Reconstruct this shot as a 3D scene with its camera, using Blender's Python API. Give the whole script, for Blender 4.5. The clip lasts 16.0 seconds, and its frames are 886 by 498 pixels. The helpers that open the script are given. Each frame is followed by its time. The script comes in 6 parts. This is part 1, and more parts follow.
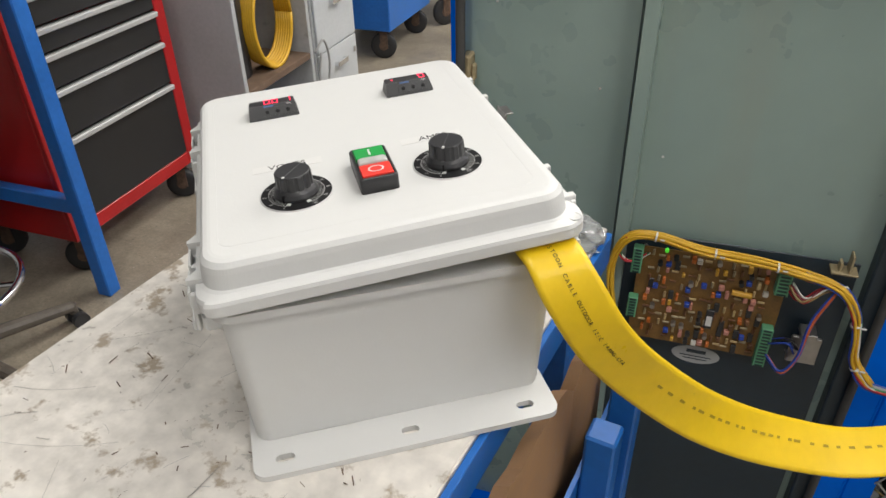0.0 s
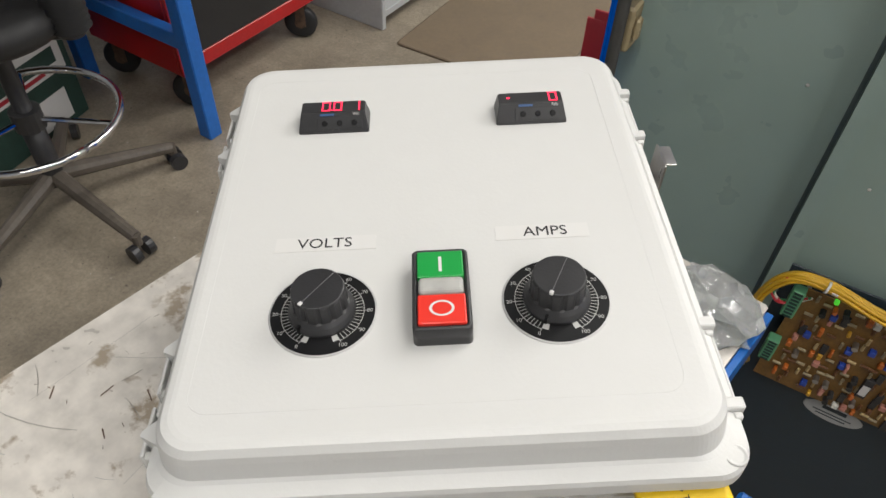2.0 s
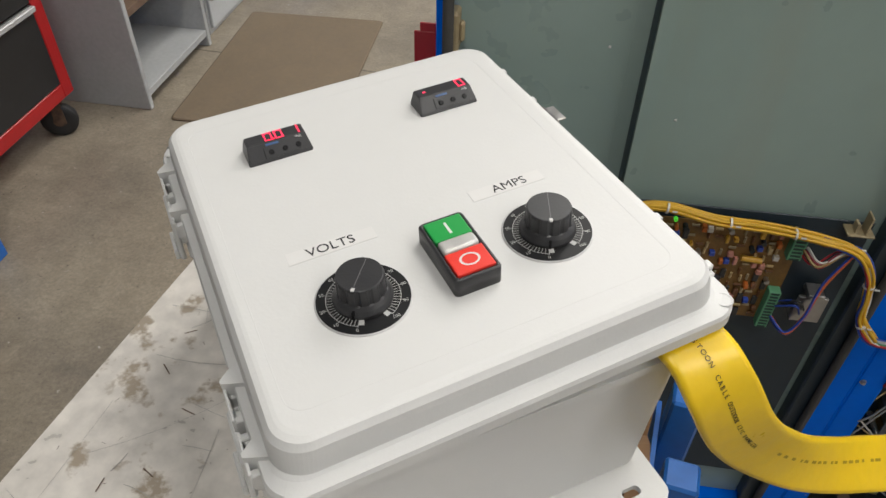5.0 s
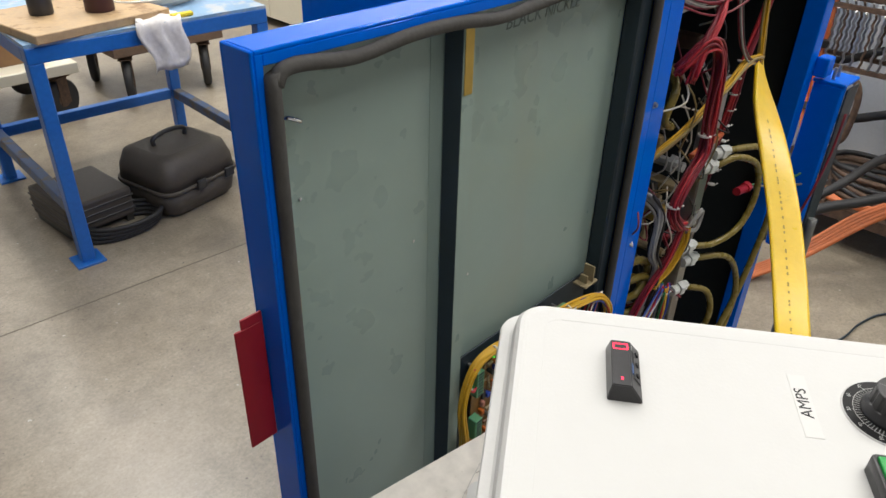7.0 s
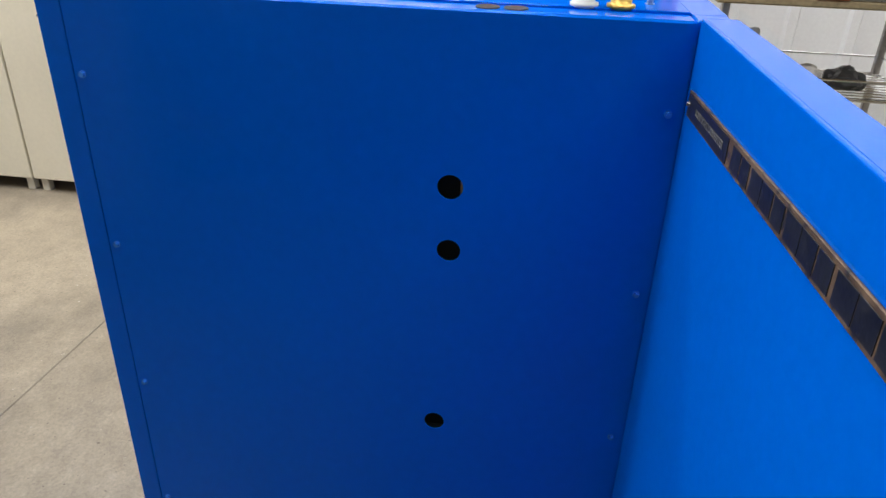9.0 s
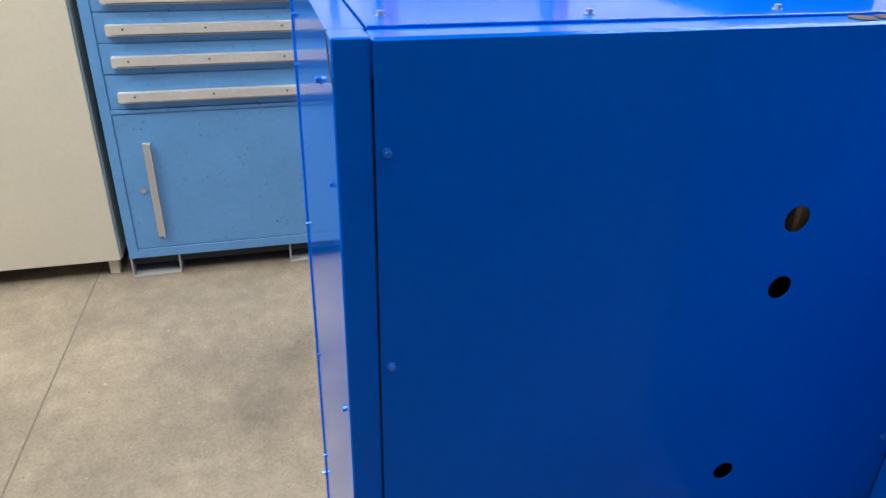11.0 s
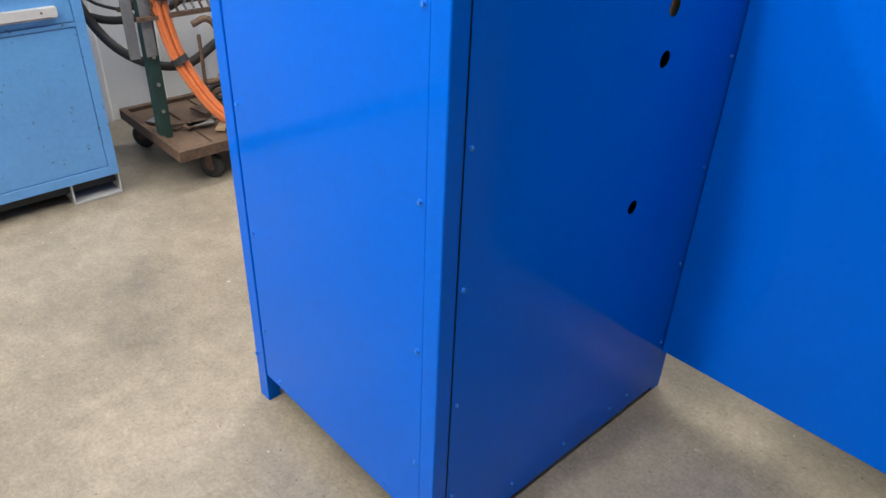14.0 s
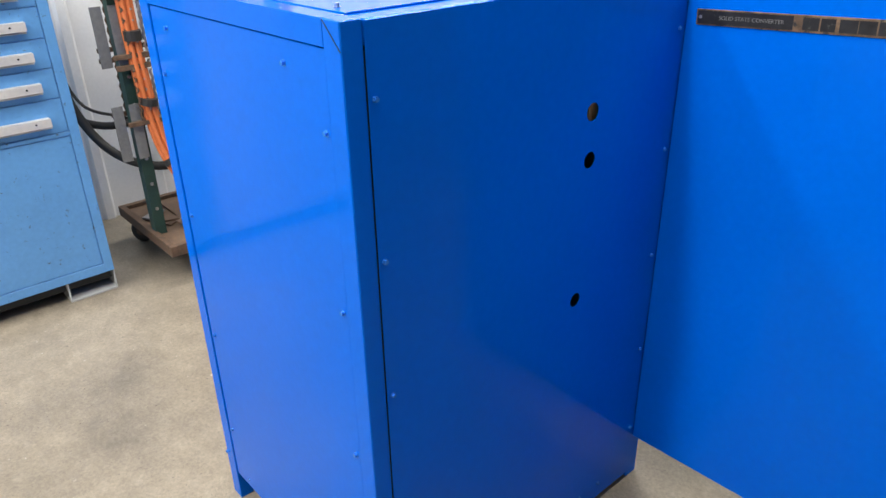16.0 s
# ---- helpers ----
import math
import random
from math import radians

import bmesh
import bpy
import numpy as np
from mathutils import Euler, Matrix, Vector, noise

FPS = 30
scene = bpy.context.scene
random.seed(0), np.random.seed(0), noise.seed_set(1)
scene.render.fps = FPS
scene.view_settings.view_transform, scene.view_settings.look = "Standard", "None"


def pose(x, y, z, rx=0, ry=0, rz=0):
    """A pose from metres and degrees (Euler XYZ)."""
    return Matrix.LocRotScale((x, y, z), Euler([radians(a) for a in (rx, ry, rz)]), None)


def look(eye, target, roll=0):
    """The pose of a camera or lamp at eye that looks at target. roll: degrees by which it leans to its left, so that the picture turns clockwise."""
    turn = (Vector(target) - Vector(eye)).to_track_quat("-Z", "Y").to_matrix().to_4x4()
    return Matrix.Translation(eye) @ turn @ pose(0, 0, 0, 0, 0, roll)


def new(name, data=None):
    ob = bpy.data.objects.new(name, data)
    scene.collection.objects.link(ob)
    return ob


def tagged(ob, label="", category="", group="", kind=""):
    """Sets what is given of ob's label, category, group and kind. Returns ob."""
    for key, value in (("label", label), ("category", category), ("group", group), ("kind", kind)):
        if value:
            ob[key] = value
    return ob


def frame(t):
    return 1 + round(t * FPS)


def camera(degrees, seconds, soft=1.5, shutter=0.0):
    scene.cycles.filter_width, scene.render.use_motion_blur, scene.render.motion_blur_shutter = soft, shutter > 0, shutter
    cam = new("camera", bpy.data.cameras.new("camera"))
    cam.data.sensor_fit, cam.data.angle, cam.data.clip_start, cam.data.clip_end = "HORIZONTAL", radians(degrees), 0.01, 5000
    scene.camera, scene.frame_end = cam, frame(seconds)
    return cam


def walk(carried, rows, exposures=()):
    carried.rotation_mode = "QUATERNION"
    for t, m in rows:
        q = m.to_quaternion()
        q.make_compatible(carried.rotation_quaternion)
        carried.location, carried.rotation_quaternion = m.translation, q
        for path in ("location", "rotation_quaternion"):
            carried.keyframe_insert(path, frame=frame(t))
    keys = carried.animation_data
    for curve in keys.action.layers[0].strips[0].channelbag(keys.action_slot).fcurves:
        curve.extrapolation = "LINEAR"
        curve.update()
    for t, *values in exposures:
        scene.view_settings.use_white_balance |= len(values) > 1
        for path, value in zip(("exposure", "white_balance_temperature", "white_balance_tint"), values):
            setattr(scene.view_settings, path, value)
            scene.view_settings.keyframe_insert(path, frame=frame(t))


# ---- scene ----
cam = camera(62.9, 16.0)
PATH = [
    (0, (-0.372, -1.062, 1.548), (-0.953, 0.501, 0.444), -1.2),
    (0.5, (-0.412, -0.962, 1.532), (-1.086, 0.52, 0.371), 1.7),
    (1, (-0.45, -0.871, 1.516), (-1.173, 0.497, 0.249), 2.8),
    (1.5, (-0.47, -0.806, 1.541), (-1.192, 0.452, 0.163), 2.8),
    (2, (-0.481, -0.79, 1.577), (-1.202, 0.387, 0.129), 2.4),
    (2.5, (-0.488, -0.786, 1.58), (-1.212, 0.35, 0.102), 2.2),
    (3, (-0.489, -0.787, 1.58), (-1.213, 0.334, 0.091), 2.0),
    (3.2, (-0.489, -0.788, 1.578), (-1.211, 0.335, 0.088), 1.9),
    (5.3, (-0.618, -0.911, 1.579), (-0.694, 0.605, 0.277), 0.9),
    (5.5, (-0.658, -0.895, 1.58), (-0.608, 0.651, 0.312), 0.7),
    (6, (-0.759, -0.752, 1.574), (-0.308, 0.796, 0.39), 0.8),
    (6.5, (-0.885, -0.654, 1.604), (0.007, 0.766, 0.514), 2.4),
    (7, (-1.027, -0.562, 1.606), (0.202, 0.611, 0.551), 1.7),
    (7.5, (-1.054, -0.405, 1.604), (0.386, 0.538, 0.584), 2.3),
    (8, (-0.994, -0.204, 1.6), (0.614, 0.513, 0.652), 3.4),
    (8.5, (-0.954, -0.02, 1.566), (0.76, 0.442, 0.645), 2.6),
    (9, (-0.961, 0.198, 1.585), (0.796, 0.422, 0.656), 1.9),
    (9.5, (-0.897, 0.391, 1.564), (0.874, 0.492, 0.641), 1.6),
    (9.7, (-0.867, 0.471, 1.56), (0.909, 0.51, 0.64), 1.8),
    (11.8, (-0.637, 1.2, 1.576), (0.951, 0.394, 0.667), 0.5),
    (12, (-0.623, 1.246, 1.575), (0.918, 0.344, 0.676), 0.5),
    (12.5, (-0.662, 1.452, 1.578), (0.747, 0.343, 0.691), 0.8),
    (13, (-0.717, 1.564, 1.563), (0.593, 0.376, 0.63), 1.2),
    (13.5, (-0.745, 1.6, 1.537), (0.514, 0.412, 0.536), 1.9),
    (14, (-0.75, 1.619, 1.507), (0.479, 0.448, 0.449), 2.3),
    (14.5, (-0.758, 1.621, 1.514), (0.464, 0.458, 0.439), 1.9),
    (15, (-0.772, 1.61, 1.539), (0.474, 0.439, 0.502), 1.1),
    (15.5, (-0.789, 1.59, 1.565), (0.496, 0.412, 0.585), -0.1),
    (16, (-0.876, 1.486, 1.595), (0.47, 0.311, 0.696), -1.1),
]
walk(cam, [(t, look(e, g, r)) for t, e, g, r in PATH],
     exposures=[(0, -0.20), (1, -0.34), (2, -0.40), (3, -0.45), (5.5, -0.45), (6.0, -0.50), (6.5, -0.42), (7.0, -0.18), (7.5, -0.05), (9, -0.06), (12, 0.0), (13, 0.06), (14.5, 0.32), (16, 0.36)])

# ---- world and lights ----
world = bpy.data.worlds.new("world")
scene.world = world
world.use_nodes = True
world.node_tree.nodes["Background"].inputs[0].default_value = (0.9, 0.95, 1.0, 1)
world.node_tree.nodes["Background"].inputs[1].default_value = 0.05
CEIL = 4.6
LAMPS = [(-3.2, 3.2, 8), (0.4, 3.9, 142), (-0.34, 1.4, 62), (2.1, 2.9, 92), (1.0, 0.3, 26), (-0.6, -1.9, 66), (2.2, -1.7, 98), (0.8, 6.2, 80), (-3.4, -2.0, 12)]


# ---- materials ----
def mat(name, col, rough=0.5, metal=0.0, var=0.12, scale=6.0, fine=60.0, bump=0.1, bscale=150.0, coat=0.0, stain=None, stain_at=0.62, stain_scale=9.0, glow=0.0, rvar=0.2, streak=1.0):
    m = bpy.data.materials.new(name)
    m.use_nodes = True
    nt = m.node_tree
    b = nt.nodes["Principled BSDF"]
    co = nt.nodes.new("ShaderNodeTexCoord")

    def noise_tex(sc, detail):
        n = nt.nodes.new("ShaderNodeTexNoise")
        n.inputs["Scale"].default_value, n.inputs["Detail"].default_value = sc, detail
        nt.links.new(co.outputs["Object"], n.inputs["Vector"])
        return n
    big, small = noise_tex(scale, 4), noise_tex(fine, 3)
    mixn = nt.nodes.new("ShaderNodeMath")
    mixn.operation = "ADD"
    nt.links.new(big.outputs[0], mixn.inputs[0])
    nt.links.new(small.outputs[0], mixn.inputs[1])
    ramp = nt.nodes.new("ShaderNodeMapRange")
    ramp.inputs[1].default_value, ramp.inputs[2].default_value = 0.6, 1.4
    ramp.inputs[3].default_value, ramp.inputs[4].default_value = 1 - var, 1 + var
    nt.links.new(mixn.outputs[0], ramp.inputs[0])
    mul = nt.nodes.new("ShaderNodeVectorMath")
    mul.operation = "SCALE"
    mul.inputs[0].default_value = col
    nt.links.new(ramp.outputs[0], mul.inputs["Scale"])
    out = mul.outputs[0]
    if stain:
        s = noise_tex(stain_scale, 6)
        if streak != 1.0:
            mp = nt.nodes.new("ShaderNodeMapping")
            mp.inputs["Scale"].default_value = (1, 1, streak)
            nt.links.new(co.outputs["Object"], mp.inputs["Vector"])
            nt.links.new(mp.outputs[0], s.inputs["Vector"])
        s.inputs["Roughness"].default_value = 0.65
        sr = nt.nodes.new("ShaderNodeMapRange")
        sr.inputs[1].default_value, sr.inputs[2].default_value = stain_at, stain_at + (0.08 if streak == 1.0 else 0.25)
        nt.links.new(s.outputs[0], sr.inputs[0])
        mx = nt.nodes.new("ShaderNodeMix")
        mx.data_type = "RGBA"
        nt.links.new(sr.outputs[0], mx.inputs[0])
        nt.links.new(out, mx.inputs[6])
        mx.inputs[7].default_value = (*stain, 1)
        out = mx.outputs[2]
    nt.links.new(out, b.inputs["Base Color"])
    rr = nt.nodes.new("ShaderNodeMapRange")
    rr.inputs[1].default_value, rr.inputs[2].default_value = 0.6, 1.4
    rr.inputs[3].default_value, rr.inputs[4].default_value = max(0.03, rough * (1 - rvar)), min(1, rough * (1 + rvar))
    nt.links.new(mixn.outputs[0], rr.inputs[0])
    nt.links.new(rr.outputs[0], b.inputs["Roughness"])
    b.inputs["Metallic"].default_value = metal
    b.inputs["Coat Weight"].default_value = coat
    b.inputs["Coat Roughness"].default_value = 0.06
    if bump:
        bn = noise_tex(bscale, 2)
        bp = nt.nodes.new("ShaderNodeBump")
        bp.inputs["Strength"].default_value, bp.inputs["Distance"].default_value = bump, 0.002
        nt.links.new(bn.outputs[0], bp.inputs["Height"])
        nt.links.new(bp.outputs[0], b.inputs["Normal"])
    if glow:
        b.inputs["Emission Color"].default_value = (*col, 1)
        b.inputs["Emission Strength"].default_value = glow
    return m


BLUE = mat("cabinet_blue_paint", (0.0, 0.126, 0.70), 0.085, var=0.05, scale=3, bump=0.07, bscale=170)
BLUE.node_tree.nodes["Principled BSDF"].inputs["Specular IOR Level"].default_value = 0.11
BLUE.node_tree.nodes["Principled BSDF"].inputs["Specular Tint"].default_value = (0.45, 0.78, 1.0, 1.0)
# cabinet blue made lighter, so the screw heads' highlights sit in the colour
SCREWBLUE = mat("highlit_screw", (0.03, 0.22, 0.78), 0.14, metal=0.25, var=0.05, bump=0)
BLUE_BENCH = mat("bench_blue_paint", (0.015, 0.13, 0.46), 0.35, var=0.15, bump=0.1, bscale=60, stain=(0.02, 0.03, 0.06), stain_at=0.7)
BLUE_LIGHT = mat("light_blue_enamel", (0.12, 0.33, 0.66), 0.38, var=0.08, bump=0.05, stain=(0.06, 0.055, 0.05), stain_at=0.635, stain_scale=46)
GREENGREY = mat("grey_green_paint", (0.262, 0.345, 0.315), 0.30, var=0.045, scale=2.0, fine=20, bump=0.04, stain=(0.270, 0.325, 0.285), stain_at=0.54, stain_scale=9.0, streak=0.05)
# slate of real plates, also the shade on the door's side-facing walls
SLATE = mat("dark_slate_plate_and_shade", (0.021, 0.034, 0.046), 0.4, var=0.15, bump=0.06)
WHITE = mat("white_fibreglass", (0.60, 0.60, 0.588), 0.46, var=0.012, scale=5, bump=0.05, bscale=420, rvar=0.02)
PRINT = mat("dial_print", (0.45, 0.45, 0.44), 0.5, var=0.05, bump=0)
PAPER = mat("label_paper", (0.63, 0.625, 0.612), 0.45, var=0.02, bump=0)
BLACK = mat("black_plastic", (0.028, 0.028, 0.03), 0.38, var=0.15, bump=0.06, bscale=600)
DIALM = mat("dial_black", (0.008, 0.008, 0.009), 0.42, var=0.1, bump=0)
DIALM.node_tree.nodes["Principled BSDF"].inputs["Specular IOR Level"].default_value = 0.25
INK = mat("black_ink", (0.012, 0.012, 0.014), 0.6, var=0.1, bump=0)
SILVER = mat("dial_silver", (0.5, 0.5, 0.5), 0.4, metal=0.3, var=0.05, bump=0)
STEEL = mat("bare_steel", (0.42, 0.41, 0.40), 0.32, metal=0.9, var=0.2, bump=0.1, bscale=80)
ZINC = mat("zinc_screw", (0.35, 0.45, 0.6), 0.3, metal=0.7, var=0.1, bump=0)
CHROME = mat("chrome", (0.75, 0.75, 0.76), 0.1, metal=1.0, var=0.05, bump=0)
TOP = mat("worn_bench_steel", (0.68, 0.645, 0.595), 0.36, metal=0.2, var=0.24, scale=9, fine=60, bump=0.3, bscale=40, stain=(0.38, 0.32, 0.25), stain_at=0.575, stain_scale=26, rvar=0.4)
RED = mat("red_enamel", (0.42, 0.012, 0.014), 0.35, var=0.1, bump=0.05)
REDTAG = mat("red_plastic", (0.36, 0.012, 0.025), 0.45, var=0.12, bump=0.05)
BTN_G = mat("green_button", (0.01, 0.30, 0.055), 0.35, var=0.03, bump=0)
BTN_R = mat("red_button", (0.72, 0.035, 0.022), 0.35, var=0.03, bump=0)
LENS = mat("milky_lens", (0.42, 0.42, 0.40), 0.2, var=0.2, scale=80, bump=0.1)
LED = mat("red_led", (1.0, 0.03, 0.09), 0.4, bump=0, glow=1.6)
YELLOW = mat("yellow_cable_jacket", (0.78, 0.52, 0.01), 0.32, var=0.07, scale=14, bump=0.15, bscale=120, stain=(0.55, 0.36, 0.01), stain_at=0.66, stain_scale=18)
RUBBER = mat("black_rubber", (0.022, 0.022, 0.023), 0.6, var=0.25, bump=0.2, bscale=180)
FOAM = mat("grey_foam_seal", (0.055, 0.053, 0.05), 0.75, var=0.3, scale=20, bump=0.35, bscale=160)
DARK = mat("near_black_matt", (0.012, 0.016, 0.017), 0.6, var=0.2, bump=0.05)
BRASS = mat("brass", (0.55, 0.38, 0.10), 0.35, metal=0.8, var=0.15, bump=0.08)
BRONZE = mat("bronze_plate", (0.155, 0.105, 0.068), 0.5, metal=0.4, var=0.5, scale=30, bump=0.3, bscale=80, stain=(0.03, 0.032, 0.036), stain_at=0.55, stain_scale=40)
TARNISH = mat("tarnished_field", (0.022, 0.024, 0.028), 0.4, metal=0.4, var=0.5, scale=26, bump=0.2, bscale=90, stain=(0.08, 0.08, 0.08), stain_at=0.60, stain_scale=55)
TAN = mat("tan_latch", (0.30, 0.24, 0.14), 0.5, var=0.3, scale=40, bump=0.2)
PCB = mat("brown_circuit_board", (0.20, 0.105, 0.028), 0.4, var=0.3, scale=60, fine=300, bump=0.1)
TERM = mat("green_terminal", (0.10, 0.30, 0.16), 0.45, var=0.1, bump=0.05)
WOOD = mat("pale_wood", (0.42, 0.29, 0.16), 0.6, var=0.2, scale=14, bump=0.2, bscale=70, stain=(0.25, 0.15, 0.07), stain_at=0.58)
OLDWOOD = mat("dirty_wood", (0.14, 0.09, 0.06), 0.75, var=0.35, scale=16, bump=0.3, bscale=70)
CARD = mat("brown_cardboard", (0.27, 0.15, 0.07), 0.75, var=0.15, scale=10, bump=0.15)
GREY = mat("grey_enamel", (0.42, 0.43, 0.43), 0.4, var=0.1, bump=0.06, stain=(0.30, 0.31, 0.31), stain_at=0.66)
BEIGE = mat("cream_locker_paint", (0.66, 0.62, 0.50), 0.42, var=0.05, scale=3, bump=0.05)
TUBE = mat("amber_hose", (0.21, 0.16, 0.035), 0.28, var=0.15, bump=0)
ORANGE = mat("orange_cable", (0.62, 0.17, 0.055), 0.45, var=0.15, scale=20, bump=0.1)
GREENB = mat("green_bucket", (0.01, 0.34, 0.10), 0.35, var=0.08, bump=0.05)
GREENP = mat("dark_green_post", (0.018, 0.05, 0.04), 0.5, var=0.25, bump=0.1)
RUST = mat("rusty_steel", (0.12, 0.075, 0.05), 0.7, metal=0.2, var=0.45, scale=30, bump=0.3, bscale=90)
JUG = mat("cloudy_jug", (0.62, 0.64, 0.62), 0.35, var=0.08, bump=0.03)
CASE = mat("charcoal_case", (0.068, 0.058, 0.048), 0.55, var=0.2, bump=0.3, bscale=240)
CLOTH = mat("rag_cloth", (0.62, 0.60, 0.58), 0.9, var=0.2, bump=0.3, bscale=120)
MATT = mat("brown_floor_mat", (0.185, 0.142, 0.095), 0.9, var=0.15, bump=0.4, bscale=300)
WALL = mat("white_metal_wall", (0.82, 0.83, 0.85), 0.45, var=0.05, scale=2, bump=0.04, stain=(0.55, 0.56, 0.58), stain_at=0.68, stain_scale=3)
# darker sheet for the unseen walls, so the glossy blue reflects less light
WALL_DIM = mat("dimmed_metal_wall", (0.36, 0.37, 0.38), 0.5, var=0.08, scale=2, bump=0.04)
CEILM = mat("dimmed_ceiling", (0.25, 0.26, 0.27), 0.8, var=0.05, bump=0)
WIRE = {n: mat("wire_" + n, c, 0.4, var=0.12, bump=0) for n, c in dict(
    red=(0.42, 0.018, 0.03), yellow=(0.62, 0.36, 0.02), blue=(0.02, 0.06, 0.36), grey=(0.30, 0.30, 0.29), black=(0.015, 0.015, 0.016),
    green=(0.03, 0.20, 0.07), orange=(0.55, 0.12, 0.03), white=(0.62, 0.60, 0.55), maroon=(0.20, 0.015, 0.03), tan=(0.33, 0.24, 0.10)).items()}


def concrete():
    m = mat("concrete_floor", (0.285, 0.245, 0.188), 0.36, var=0.15, scale=2.1, fine=14, bump=0.12, bscale=60, stain=(0.168, 0.146, 0.117), stain_at=0.45, stain_scale=1.5, streak=0.999)
    nt = m.node_tree
    b = nt.nodes["Principled BSDF"]
    old = b.inputs["Base Color"].links[0].from_socket
    co = nt.nodes.new("ShaderNodeTexCoord")
    v = nt.nodes.new("ShaderNodeTexNoise")
    v.inputs["Scale"].default_value, v.inputs["Detail"].default_value = 38, 5
    nt.links.new(co.outputs["Object"], v.inputs["Vector"])
    r = nt.nodes.new("ShaderNodeMapRange")
    r.inputs[1].default_value, r.inputs[2].default_value = 0.70, 0.76
    nt.links.new(v.outputs[0], r.inputs[0])
    mx = nt.nodes.new("ShaderNodeMix")
    mx.data_type = "RGBA"
    nt.links.new(r.outputs[0], mx.inputs[0])
    nt.links.new(old, mx.inputs[6])
    mx.inputs[7].default_value = (0.52, 0.49, 0.44, 1)
    # trowel mottling and dark specks
    w = nt.nodes.new("ShaderNodeTexNoise")
    w.inputs["Scale"].default_value, w.inputs["Detail"].default_value, w.inputs["Roughness"].default_value, w.inputs["Distortion"].default_value = 13.0, 12, 0.84, 0.2
    nt.links.new(co.outputs["Object"], w.inputs["Vector"])
    wr = nt.nodes.new("ShaderNodeMapRange")
    wr.inputs[1].default_value, wr.inputs[2].default_value, wr.inputs[3].default_value, wr.inputs[4].default_value = 0.34, 0.66, 0.82, 1.17
    nt.links.new(w.outputs[0], wr.inputs[0])
    ws = nt.nodes.new("ShaderNodeVectorMath")
    ws.operation = "SCALE"
    nt.links.new(mx.outputs[2], ws.inputs[0])
    # fine sandy grain
    gr = nt.nodes.new("ShaderNodeTexNoise")
    gr.inputs["Scale"].default_value, gr.inputs["Detail"].default_value, gr.inputs["Roughness"].default_value = 85, 4, 0.8
    nt.links.new(co.outputs["Object"], gr.inputs["Vector"])
    gs = nt.nodes.new("ShaderNodeMapRange")
    gs.inputs[1].default_value, gs.inputs[2].default_value, gs.inputs[3].default_value, gs.inputs[4].default_value = 0.35, 0.65, 0.82, 1.18
    nt.links.new(gr.outputs[0], gs.inputs[0])
    wm = nt.nodes.new("ShaderNodeMath")
    wm.operation = "MULTIPLY"
    nt.links.new(wr.outputs[0], wm.inputs[0])
    nt.links.new(gs.outputs[0], wm.inputs[1])
    nt.links.new(wm.outputs[0], ws.inputs["Scale"])
    sp = nt.nodes.new("ShaderNodeTexNoise")
    sp.inputs["Scale"].default_value, sp.inputs["Detail"].default_value = 70, 3
    nt.links.new(co.outputs["Object"], sp.inputs["Vector"])
    sr = nt.nodes.new("ShaderNodeMapRange")
    sr.inputs[1].default_value, sr.inputs[2].default_value = 0.68, 0.73
    nt.links.new(sp.outputs[0], sr.inputs[0])
    m2 = nt.nodes.new("ShaderNodeMix")
    m2.data_type = "RGBA"
    nt.links.new(sr.outputs[0], m2.inputs[0])
    nt.links.new(ws.outputs[0], m2.inputs[6])
    m2.inputs[7].default_value = (0.11, 0.095, 0.075, 1)
    nt.links.new(m2.outputs[2], b.inputs["Base Color"])
    return m


CONCRETE = concrete()


# ---- builders ----
def part(name, bm, material, parent=None, label="", smooth=False):
    me = bpy.data.meshes.new(name)
    if smooth:
        for f in bm.faces:
            f.smooth = True
    bm.to_mesh(me)
    bm.free()
    me.materials.append(material)
    ob = new(name, me)
    if parent:
        ob.parent = parent
    if label:
        tagged(ob, label)
    return ob


def thing(name, m, label, category, group=""):
    ob = new(name)
    ob.empty_display_size = 0.05
    ob.matrix_basis = m
    return tagged(ob, label, category, group)


def structure(name, bm, material, label, category, parent=None):
    return tagged(part(name, bm, material, parent), label, category, kind="structure")


def add_box(bm, lo, hi, bevel=0.0, seg=1):
    lo, hi = Vector(lo), Vector(hi)
    r = bmesh.ops.create_cube(bm, size=1.0)
    vs = r["verts"]
    for v in vs:
        v.co = Vector([lo[i] + (v.co[i] + 0.5) * (hi[i] - lo[i]) for i in range(3)])
    if bevel:
        es = list({e for v in vs for e in v.link_edges})
        bmesh.ops.bevel(bm, geom=es, offset=bevel, segments=seg, affect="EDGES", profile=0.5)
    return bm


def box(lo, hi, bevel=0.0, seg=1):
    return add_box(bmesh.new(), lo, hi, bevel, seg)


def boxes(*pairs, bevel=0.0):
    bm = bmesh.new()
    for lo, hi in pairs:
        add_box(bm, lo, hi, bevel)
    return bm


def add_cyl(bm, a, b, r, seg=16, r2=None, caps=True):
    a, b = Vector(a), Vector(b)
    q = (b - a).to_track_quat("Z", "Y").to_matrix().to_4x4()
    bmesh.ops.create_cone(bm, cap_ends=caps, cap_tris=False, segments=seg, radius1=r, radius2=r if r2 is None else r2,
                          depth=(b - a).length, matrix=Matrix.Translation((a + b) / 2) @ q)
    return bm


def cyl(a, b, r, seg=16, r2=None):
    return add_cyl(bmesh.new(), a, b, r, seg, r2)


